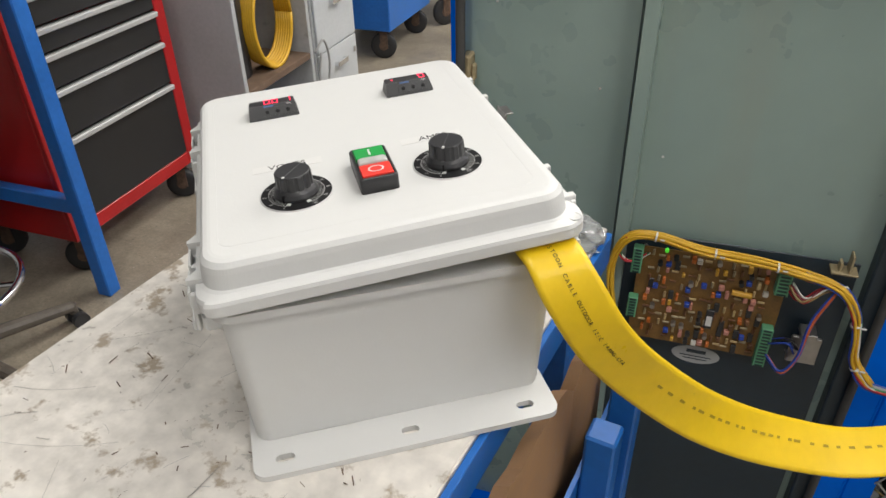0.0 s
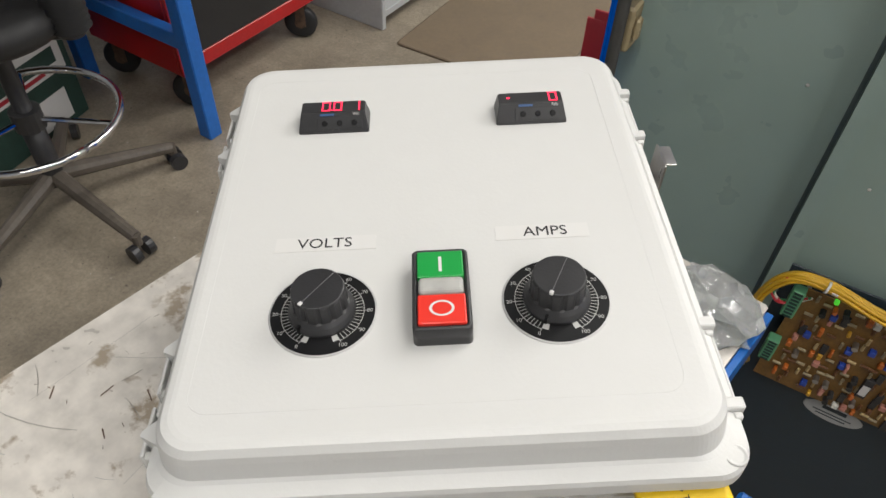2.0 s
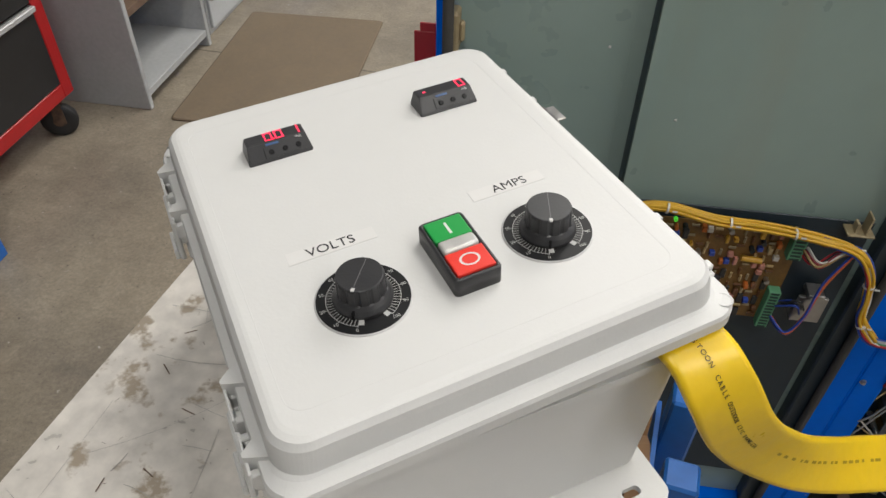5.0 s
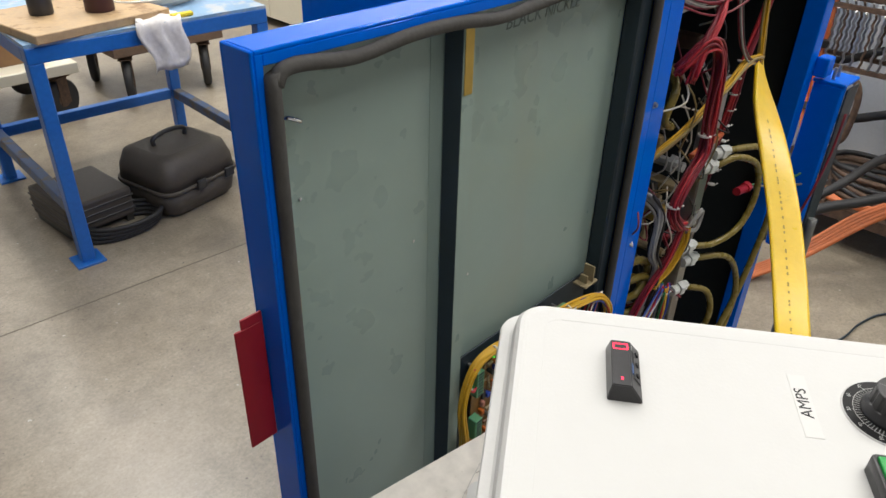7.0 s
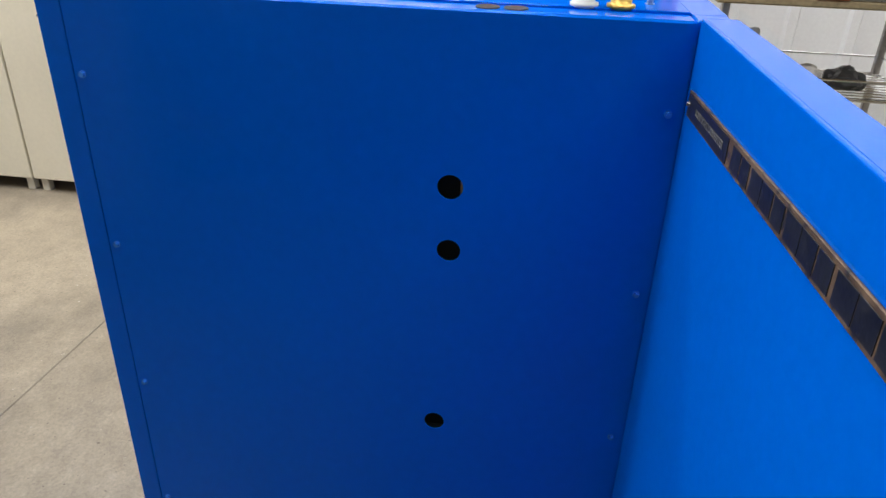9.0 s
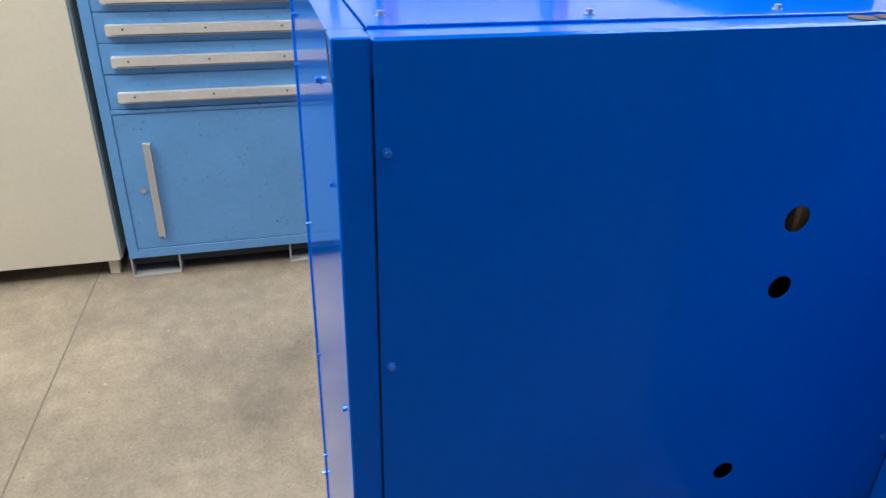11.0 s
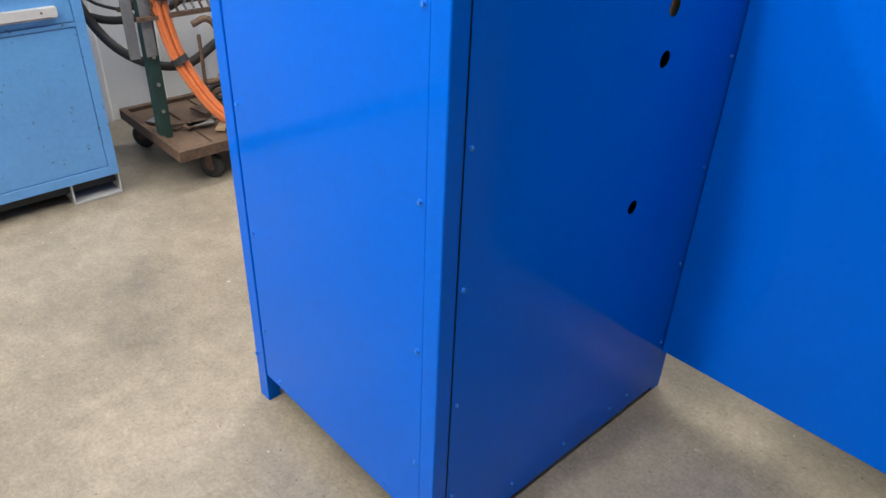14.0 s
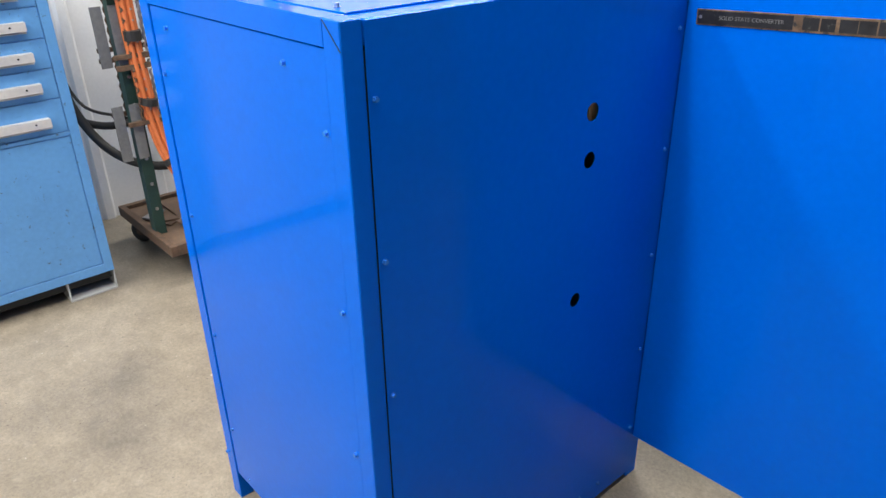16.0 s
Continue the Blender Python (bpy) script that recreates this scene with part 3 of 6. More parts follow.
part("hook", box((-DW - 0.003, -0.012, 1.04), (-DW - 0.0008, 0.004, 1.11), 0.0004), REDTAG, tag)

# ---- the narrow steel-topped bench ----
BENCH = Matrix.Translation((-0.669, -0.221, 0)) @ pose(0, 0, 0, 0, 0, -8.2)   # middle of the back edge, x across, -y towards the front
bench = thing("work_bench", BENCH, "narrow blue-framed work bench with a scuffed bare steel top", "bench")
BZ, BL, BW = 1.0545, 1.02, 0.2215


def bench_top():
    bm = bmesh.new()
    n = 24
    for j in range(n + 1):
        for i in range(13):
            x, y = -BW + 2 * BW * i / 12, -BL * j / n
            bm.verts.new((x, y, BZ - 0.0004 + 0.0004 * noise.noise(Vector((x * 9, y * 9, 3)))))
    bm.verts.ensure_lookup_table()
    for j in range(n):
        for i in range(12):
            a = j * 13 + i
            bm.faces.new((bm.verts[a], bm.verts[a + 13], bm.verts[a + 14], bm.verts[a + 1]))
    r = bmesh.ops.extrude_face_region(bm, geom=list(bm.faces))
    bmesh.ops.translate(bm, verts=[v for v in r["geom"] if isinstance(v, bmesh.types.BMVert)], vec=(0, 0, -0.004))
    bmesh.ops.recalc_face_normals(bm, faces=bm.faces)
    return bm


part("bench_top", bench_top(), TOP, bench, "scratched bare steel sheet top")
part("top_lip", boxes(((-BW - 0.002, -BL, BZ - 0.045), (-BW, 0, BZ - 0.0015)), ((BW, -BL, BZ - 0.045), (BW + 0.002, 0, BZ - 0.0015)), ((-BW, -0.0001, BZ - 0.045), (BW, 0.002, BZ - 0.0015))), TOP, bench)
part("apron", boxes(((-BW + 0.01, -BL + 0.02, BZ - 0.10), (BW - 0.01, -0.02, BZ - 0.046))), BLUE_BENCH, bench)
for x in (-BW + 0.012, BW - 0.062):
    for y in (-0.07, -BL + 0.02):
        part("leg", box((x, y, 0.0), (x + 0.05, y + 0.05, BZ - 0.10), 0.004), BLUE_BENCH, bench)
for y in (-0.06, -BL + 0.03):
    part("stretcher", box((-BW + 0.062, y, 0.25), (BW - 0.062, y + 0.035, 0.29), 0.003), BLUE_BENCH, bench)
part("lower_shelf", box((-BW + 0.062, -BL + 0.09, 0.29), (BW - 0.062, -0.09, 0.31)), OLDWOOD, bench)
part("side_rail", box((BW + 0.0025, -BL, BZ - 0.050), (BW + 0.010, -0.002, BZ - 0.004), 0.001), BLUE_BENCH, bench)
part("side_tray", boxes(((BW + 0.010, -BL, BZ - 0.30), (BW + 0.066, -0.10, BZ - 0.295)), ((BW + 0.0605, -BL, BZ - 0.295), (BW + 0.066, -0.10, BZ - 0.17))), BLUE_BENCH, bench)
for y in (-0.12, -0.22, -0.62):
    part("side_post", box((BW + 0.067, y - 0.035, 0.0), (BW + 0.101, y, BZ - 0.10), 0.003), BLUE_BENCH, bench)
edge = thing("cardboard_sheet", BENCH, "torn brown cardboard edge standing in the bench side tray", "cardboard")
rng = random.Random(4)
bm = bmesh.new()
rows = []
for j in range(30):
    y = -0.115 - 0.028 * j
    t = rng.uniform(-0.010, 0.010) - (0.02 if 3 < j < 5 else 0)
    w = 0.008 * noise.noise(Vector((y * 9, 2, 1)))
    rows.append([bm.verts.new((BW + dx + w, y, BZ + dz + (t if k in (1, 2) else 0))) for k, (dx, dz) in enumerate(((0.021, -0.294), (0.027, -0.048), (0.043, -0.040), (0.048, -0.294)))])
for a, b in zip(rows, rows[1:]):
    for i in range(3):
        bm.faces.new((a[i], a[i + 1], b[i + 1], b[i]))
bm.faces.new(rows[0]), bm.faces.new(rows[-1][::-1])
bmesh.ops.recalc_face_normals(bm, faces=bm.faces)
part("sheet", bm, CARD, edge)
flk = bmesh.new()
for k in range(420):
    x, y, s = rng.uniform(-BW + 0.01, BW - 0.01), rng.uniform(-BL + 0.02, -0.01), rng.choice((0.0003, 0.0004, 0.0006, 0.0011))
    a, ln = rng.uniform(0, 6.28), s * rng.uniform(1, 7)
    d, n = Vector((math.cos(a), math.sin(a), 0)), Vector((-math.sin(a), math.cos(a), 0))
    flk.faces.new([flk.verts.new(Vector((x, y, BZ + 0.0006)) + d * u * ln + n * v * s + Vector((0, 0, 0.0004 * u))) for u, v in ((-1, -0.5), (1, -0.5), (1, 0.5), (-1, 0.5))])
fk = tagged(part("metal_shavings", flk, RUST), "scattered brown shavings and grit on the steel bench", "shavings", kind="stuff")
fk.matrix_basis = BENCH
scr = bmesh.new()
for k in range(170):
    x, y, a = rng.uniform(-BW + 0.02, BW - 0.02), rng.uniform(-BL + 0.05, -0.02), rng.gauss(0.5, 0.9)
    ln, bend = rng.choice((0.006, 0.010, 0.018, 0.040, 0.075)) * rng.uniform(0.6, 1.2), rng.uniform(-0.12, 0.12)
    d, n = Vector((math.cos(a), math.sin(a), 0)), Vector((-math.sin(a), math.cos(a), 0))
    w = rng.uniform(0.00012, 0.00032)
    run = [Vector((x, y, BZ + 0.0005)) + d * ln * u + n * ln * bend * u * u for u in (-1.0, -0.5, 0.0, 0.5, 1.0)]
    if any(abs(p.x) > BW - 0.004 or not -BL + 0.004 < p.y < -0.004 for p in run):
        continue
    for p, q in zip(run, run[1:]):
        scr.faces.new([scr.verts.new(v) for v in (p - n * w, q - n * w, q + n * w, p + n * w)])
sc_ob = tagged(part("scratch_marks", scr, STEEL), "fine bright and dark scratches across the steel bench", "scratches", kind="stuff")
sc_ob.matrix_basis = BENCH

# ---- the white control box ----
BOXM = Matrix.Translation((-0.6637, -0.5045, BZ)) @ pose(0, 0, 0, 0, 0, 35.3)
cbox = thing("control_box", BOXM, "white control enclosure with meters, knobs and buttons on a steel bench", "control box")
LT = 0.2035   # top of the lid above the bench
part("body", loft([(0.131, 0.160, 0.012, 0.004), (0.132, 0.161, 0.014, 0.008), (0.139, 0.166, 0.016, 0.135), (0.139, 0.166, 0.016, 0.146), (0.146, 0.172, 0.02, 0.148), (0.146, 0.172, 0.02, 0.1550)], 14, soft=False), WHITE, cbox)


def mounting_plate():
    bm = bmesh.new()
    zs = (0.0, 0.006)
    out = rr_ring(0.137, 0.200, 0.012, 5)
    rings = [[bm.verts.new((x, y, z)) for x, y in out] for z in zs]
    n = len(out)
    for i in range(n):
        bm.faces.new((rings[0][i], rings[0][(i + 1) % n], rings[1][(i + 1) % n], rings[1][i]))
    holes = [(x, y) for x in (-0.110, 0.0, 0.108) for y in (-0.183, 0.183)]
    caps = []
    for z, ring in zip(zs, rings):
        edges = [bm.edges.get((ring[i], ring[(i + 1) % n])) for i in range(n)]
        loops = []
        for hx, hy in holes:
            h = [bm.verts.new((hx + 0.004 * (1 if math.cos(a) > 0 else -1) + 0.0042 * math.cos(a), hy + 0.0042 * math.sin(a), z)) for a in [6.28319 * (k + 0.5) / 12 for k in range(12)]]
            edges += [bm.edges.new((h[k], h[(k + 1) % 12])) for k in range(12)]
            loops.append(h)
        caps.append(loops)
        bmesh.ops.triangle_fill(bm, edges=edges, use_beauty=True)
    bad = [f for f in bm.faces if abs(f.normal.z) > 0.5 and any(abs(f.calc_center_median().x - hx) < 0.007 and abs(f.calc_center_median().y - hy) < 0.0036 for hx, hy in holes)]
    bmesh.ops.delete(bm, geom=bad, context="FACES")
    for a, b in zip(*caps):
        for k in range(12):
            bm.faces.new((a[k], b[k], b[(k + 1) % 12], a[(k + 1) % 12]))
    bmesh.ops.recalc_face_normals(bm, faces=bm.faces)
    return bm


part("mounting_flange", mounting_plate(), WHITE, cbox)
LIDTILT = Matrix.Translation((-0.155, 0, 0.152)) @ pose(0, 0, 0, 0, -3.5, 0) @ Matrix.Translation((0.155, 0, -0.158))
lid = part("lid", loft([(0.1580, 0.1800, 0.020, 0.1655), (0.1592, 0.1812, 0.021, 0.1672), (0.1592, 0.1812, 0.021, 0.1755), (0.158, 0.180, 0.021, 0.1785), (0.1505, 0.173, 0.021, 0.1805), (0.1485, 0.171, 0.022, 0.182),
                        (0.1470, 0.1695, 0.022, 0.194), (0.1460, 0.1685, 0.022, 0.1985), (0.1430, 0.1655, 0.02, 0.2022), (0.1395, 0.162, 0.018, 0.2032), (0.1370, 0.1595, 0.017, LT)], 14, soft=False), WHITE, cbox)
for v in lid.data.vertices:
    if v.co.x < 0:
        v.co.x += 0.0085 if v.co.x < -0.1495 - 0.0 and v.co.z < 0.1812 else 0.0045
for x, y in ((0.1515, -0.1725),):
    part("corner_rivet", add_lathe(bmesh.new(), [(0.0062, 0.1790), (0.0062, 0.1797), (0.0052, 0.1800), (0.0049, 0.1795), (0.0034, 0.1796)], 14, Matrix.Translation((x * 0.985, y * 0.985, 0))), WHITE, lid)
# faint moulded line near the edge of the lid
ring_line = rr_ring(0.127, 0.1465, 0.012, 5)
part("moulded_line", tube([(x, y, LT - 0.0001) for x, y in ring_line] + [(*ring_line[0], LT - 0.0001)], 0.00028, 4, 0), WHITE, lid)
# moulded hinge lugs and latches along the long sides
for sx in (-1, 1):
    for cy in (0.115, -0.115):
        bm = bmesh.new()

        def lug(x0, x1, y0, y1, z0, z1, bev=0.0012):
            e = 0.010 if sx < 0 else 0.0
            add_box(bm, (min(sx * x0, sx * x1) + e, y0, z0), (max(sx * x0, sx * x1) + e, y1, z1), bev)
        for dy in (-0.026, -0.009, 0.009, 0.026):
            lug(0.158, 0.1655, cy + dy - 0.0035, cy + dy + 0.0035, 0.142, 0.164)
        lug(0.142, 0.163, cy - 0.031, cy + 0.031, 0.124, 0.141, 0.003)
        add_cyl(bm, (0.1625 if sx > 0 else -0.1525, cy - 0.034, 0.151), (0.1625 if sx > 0 else -0.1525, cy + 0.034, 0.151), 0.0034, 10)
        if sx < 0:
            lug(0.1655, 0.170, cy - 0.020, cy + 0.020, 0.118, 0.158, 0.0015)
            lug(0.1700, 0.1735, cy - 0.014, cy + 0.014, 0.115, 0.124, 0.001)
        part("hinge_lug" if sx > 0 else "draw_latch", bm, WHITE, cbox)
        for y in (cy - 0.027, cy + 0.027):
            if sx > 0:
                part("lug_tip", boxes(((0.1480, y - 0.0035, 0.1690), (0.1615, y + 0.0035, 0.1835)), ((0.1550, y - 0.0075, 0.1690), (0.1600, y - 0.0035, 0.1800)), bevel=0.0008), WHITE, lid)
            else:
                bm = box((-0.1570, y - 0.012, 0.1670), (-0.1400, y + 0.012, 0.1850), 0.0)
                for v in bm.verts:
                    if v.co.x < -0.15:
                        v.co.y = y + (v.co.y - y) * 0.12
                        v.co.z = min(v.co.z, 0.1800)
                part("latch_ramp", bm, WHITE, lid)
        if sx > 0:
            part("lug_rail", box((0.1585, cy - 0.0225, 0.1690), (0.1605, cy + 0.0200, 0.1770), 0.0006), WHITE, lid)
        else:
            for y0, y1 in ((cy - 0.036, cy - 0.006), (cy + 0.002, cy + 0.034)):
                part("latch_plate", boxes(((-0.1580, y0, 0.1540), (-0.1560, y1, 0.1690)), ((-0.1568, y0, 0.1540), (-0.1500, y0 + 0.005, 0.1660)), ((-0.1568, y1 - 0.005, 0.1540), (-0.1500, y1, 0.1660)), bevel=0.0006), WHITE, cbox)
bm = boxes(((0.150, 0.072, 0.1480), (0.158, 0.100, 0.1496)), ((0.158, 0.072, 0.1480), (0.174, 0.079, 0.1496)), ((0.158, 0.093, 0.1480), (0.174, 0.100, 0.1496)),
           ((0.174, 0.072, 0.1480), (0.1765, 0.100, 0.1496)), ((0.1750, 0.072, 0.1496), (0.1766, 0.100, 0.1780)), ((0.1766, 0.075, 0.1765), (0.1850, 0.097, 0.1780)), bevel=0.0004)
part("hasp", bm, STEEL, cbox, "bent bare steel hasp")


MARKBLUE = mat("faded_blue_print", (0.05, 0.11, 0.26), 0.5, bump=0)


def panel_meter(x0, y0, digits, lamp):
    """A black panel meter with a sloped front, red figures and three keys."""
    w, d, h = 0.050, 0.0235, 0.0125
    met = part("panel_meter", bmesh.new(), BLACK, lid, "black panel meter with red lit figures")
    bm = bmesh.new()
    lowr = [(0, 0), (w, 0), (w, d), (0, d)]
    uppr = [(0.0025, 0.0085), (w - 0.0025, 0.0085), (w - 0.0025, d - 0.002), (0.0025, d - 0.002)]
    a = [bm.verts.new((x, y, 0)) for x, y in lowr]
    a2 = [bm.verts.new((x, y, 0.0015)) for x, y in lowr]
    b = [bm.verts.new((x, y, h)) for x, y in uppr]
    for p, q in ((a, a2), (a2, b)):
        for i in range(4):
            bm.faces.new((p[i], p[(i + 1) % 4], q[(i + 1) % 4], q[i]))
    bm.faces.new(a[::-1])
    bm.faces.new(b)
    bmesh.ops.bevel(bm, geom=[e for e in bm.edges if e.verts[0].co.z > 0.0014 or e.verts[1].co.z > 0.0014], offset=0.0007, segments=2, affect="EDGES")
    bm.to_mesh(met.data)
    bm.free()
    met.location = (x0, y0, LT)
    slope = math.degrees(math.atan2(h - 0.0015, 0.0085))
    fm = Matrix.Translation((w / 2, 0.00425, 0.0070)) @ pose(0, 0, 0, slope, 0, 0)
    part("key_pad", moved(box((-0.0115, -0.0052, 0.0), (0.0205, 0.0035, 0.0006), 0.0002), fm), BLACK, met)
    for k in range(3):
        part("key", moved(lathe([(0.0021, 0.0005), (0.0021, 0.0012), (0.0016, 0.0016)], 14), fm @ Matrix.Translation((-0.006 + 0.0105 * k, -0.001, 0))), DIALM, met)
    part("maker_strip", moved(box((-0.009, 0.0042, 0.0002), (0.001, 0.0058, 0.0006)), fm), MARKBLUE, met)
    part("unit_mark", text_bm("Vdc" if digits == "0.0 1" else "Adc", 0.0032, fm @ Matrix.Translation((0.0165, 0.0051, 0.0005)), 0.00005), PAPER, met)
    # seven-segment figures
    bm = bmesh.new()
    segs = dict(zip("abcdef", (((-1, 2), (1, 2)), ((1, 0), (1, 2)), ((1, -2), (1, 0)), ((-1, -2), (1, -2)), ((-1, -2), (-1, 0)), ((-1, 0), (-1, 2)))))
    cx = w - 0.009
    for ch in reversed(digits):
        if ch == ".":
            add_box(bm, (cx + 0.0035, d * 0.39 + 0.001, h), (cx + 0.0045, d * 0.39 + 0.002, h + 0.0002))
            continue
        if ch == " ":
            cx -= 0.0045
            continue
        for name in ("bc" if ch == "1" else "abcdef"):
            (ax, ay), (bx, by) = segs[name]
            x1, y1, x2, y2 = cx + ax * 0.0026, 0.0150 + ay * 0.0024, cx + bx * 0.0026, 0.0150 + by * 0.0024
            add_box(bm, (min(x1, x2) - 0.0005, min(y1, y2) - 0.0005, h), (max(x1, x2) + 0.0005, max(y1, y2) + 0.0005, h + 0.00025))
        cx -= 0.0082
    part("figures", bm, LED, met, "glowing red figures")
    if lamp:
        part("indicator", box((0.008, 0.0140, h), (0.0105, 0.0155, h + 0.0003)), LED, met)


panel_meter(-0.0912, 0.0785, "0.0 1", False)
panel_meter(0.0498, 0.0785, "0", True)


def words_label(x0, x1, y0, y1, words, tx):
    lab = part("word_label", box((x0, y0, LT), (x1, y1, LT + 0.0003)), PAPER, lid, "white paper label strip")
    part("lettering", text_bm(words, 0.0113, Matrix.Translation((tx, (y0 + y1) / 2, LT + 0.0004)), 0.00008), INK, lab)


words_label(-0.0945, -0.0335, -0.0372, -0.0254, "VOLTS", -0.0645)
words_label(0.0395, 0.0965, -0.0355, -0.0237, "AMPS", 0.0700)


GROOVE = mat("worn_groove", (0.16, 0.16, 0.16), 0.5, var=0.1, bump=0)


def knob(cx, cy, turn):
    """A fluted knob on a printed dial plate."""
    dial = part("dial_plate", lathe([(0.0303, 0.0), (0.0303, 0.0006), (0.0297, 0.0008)], 56), SILVER, lid, "black dial plate with white graduations")
    dial.location = (cx, cy, LT)
    part("dial_face", lathe([(0.0293, 0.0008), (0.0293, 0.0011)], 56), DIALM, dial)
    bm = bmesh.new()
    for k in range(51):
        a = radians(-90 - 28 - (304 * k / 50))
        r0, r1, wd = 0.0165, (0.0245 if k % 5 == 0 else 0.0230), 0.00018
        m = Matrix.Rotation(a, 4, "Z")
        v = [bm.verts.new(m @ Vector((r, s * wd, 0.00125))) for r, s in ((r0, -1), (r1, -1), (r1, 1), (r0, 1))]
        bm.faces.new(v)
    for s in (-1, 1):
        a0 = radians(-90 + s * 28)
        v = [bm.verts.new((r * math.cos(a), r * math.sin(a), 0.00125)) for r, a in ((0.0165, a0), (0.0225, a0), (0.0225, a0 - s * 0.16), (0.0165, a0 - s * 0.16))]
        bm.faces.new(v if s > 0 else v[::-1])
    bmesh.ops.recalc_face_normals(bm, faces=bm.faces)
    part("graduation", bm, PRINT, dial)
    part("scale_arc", tube([(0.0231 * math.cos(radians(-118 - 304 * k / 60)), 0.0231 * math.sin(radians(-118 - 304 * k / 60)), 0.0011) for k in range(61)], 0.00022, 4, 0), PRINT, dial)
    for k in range(11):
        a = radians(-90 - 28 - 304 * k / 10)
        part("numeral", text_bm(str(k * 10), 0.0034, Matrix.Translation((0.0264 * math.cos(a), 0.0264 * math.sin(a), 0.0012)) @ pose(0, 0, 0, 0, 0, 0), 0.00004), PRINT, dial)
    kb = part("knob", bmesh.new(), BLACK, lid, "black fluted control knob")
    kb.location = (cx, cy, LT)
    bm = bmesh.new()
    n = 72
    rings = []
    for r, z, fl in ((0.0185, 0.0012, 0), (0.0188, 0.0035, 0), (0.0175, 0.0065, 0), (0.0160, 0.0085, 0), (0.0155, 0.0092, 1), (0.0150, 0.0200, 1), (0.0144, 0.0212, 0), (0.0139, 0.0215, 0)):
        rings.append([bm.verts.new(((r - (0.0008 if fl and k % 6 in (0, 1) else 0)) * math.cos(6.28319 * k / n), (r - (0.0008 if fl and k % 6 in (0, 1) else 0)) * math.sin(6.28319 * k / n), z)) for k in range(n)])
    for p, q in zip(rings, rings[1:]):
        for k in range(n):
            bm.faces.new((p[k], p[(k + 1) % n], q[(k + 1) % n], q[k]))
    bm.faces.new(rings[-1])
    bm.faces.new(rings[0][::-1])
    bm.to_mesh(kb.data)
    bm.free()
    m = Matrix.Rotation(radians(turn), 4, "Z")
    part("pointer_line", moved(box((-0.0136, -0.0002, 0.0215), (0.0136, 0.0002, 0.02160)), m), GROOVE, kb)
    part("pointer_dot", moved(box((-0.0144, -0.0011, 0.0203), (-0.0120, 0.0011, 0.0219), 0.0002), m), PAPER, kb)
    part("skirt_notch", moved(box((-0.0192, -0.0008, 0.0014), (-0.0165, 0.0008, 0.0072)), m), DIALM, kb)


knob(-0.0615, -0.0850, 52)
knob(0.0690, -0.0840, 64)

# the double push button
sw = part("push_button", loft([(0.0160, 0.0290, 0.003, 0.0), (0.0160, 0.0290, 0.003, 0.0125), (0.0152, 0.0282, 0.0028, 0.0138), (0.0136, 0.0266, 0.002, 0.0138), (0.0134, 0.0264, 0.002, 0.0115)], 4), BLACK, lid, "black-framed green and red push button")
sw.location = (0.0050, -0.0820, LT)
gb = part("start_button", box((-0.0130, 0.0065, 0.0105), (0.0130, 0.0260, 0.0150), 0.0008, 2), BTN_G, sw, "green start button")
part("bar_mark", box((-0.0009, 0.0105, 0.0150), (0.0009, 0.0215, 0.0152)), PAPER, gb)
rb = part("stop_button", box((-0.0130, -0.0260, 0.0105), (0.0130, -0.0060, 0.0152), 0.0008, 2), BTN_R, sw, "red stop button")
bm = bmesh.new()
for k in range(28):
    a, b = 6.28319 * k / 28, 6.28319 * (k + 1) / 28
    bm.faces.new([bm.verts.new((r * 1.25 * math.cos(t), -0.0158 + r * math.sin(t), 0.01535)) for r, t in ((0.0042, a), (0.0054, a), (0.0054, b), (0.0042, b))])
part("ring_mark", bm, PAPER, rb)
part("pilot_lens", box((-0.0125, -0.0055, 0.0105), (0.0125, 0.0060, 0.0165), 0.0025, 3), LENS, sw, "cloudy clear pilot lens")
lid.matrix_basis = Matrix.Translation((0, 0.0015, 0)) @ LIDTILT

# ---- circuit board and its plate on the inside of the door ----
plate_t = thing("equipment_plate", DOOR, "dark slate steel mounting plate fixed inside the cabinet door", "mounting plate")
part("plate", box((-0.452, -0.0235, 0.26), (-0.092, -0.0205, 0.920), 0.001), SLATE, plate_t)
part("standoff", boxes(*[((x - 0.006, -0.0205, z - 0.006), (x + 0.006, -0.0097, z + 0.006)) for x in (-0.43, -0.11) for z in (0.30, 0.89)]), STEEL, plate_t)
part("top_bracket", boxes(((-0.135, -0.050, 0.912), (-0.098, -0.0236, 0.915)), ((-0.112, -0.048, 0.915), (-0.109, -0.028, 0.945)), ((-0.125, -0.044, 0.915), (-0.121, -0.030, 0.930)), bevel=0.0005), TAN, plate_t, "bent tan bracket")
oval = part("maker_plate", moved(lathe([(1.0, 0), (0.98, 0.0008)], 40), Matrix.Translation((-0.292, -0.0236, 0.690)) @ pose(0, 0, 0, 90, 0, 0) @ Matrix.Diagonal((0.040, 0.019, 1, 1))), GREY, plate_t, "oval silver maker's plate")
part("mark_bar", boxes(((-0.308, -0.0248, 0.694), (-0.276, -0.0245, 0.701)), ((-0.318, -0.0248, 0.686), (-0.266, -0.0245, 0.688)), ((-0.312, -0.0248, 0.680), (-0.272, -0.0245, 0.682))), SLATE, oval)

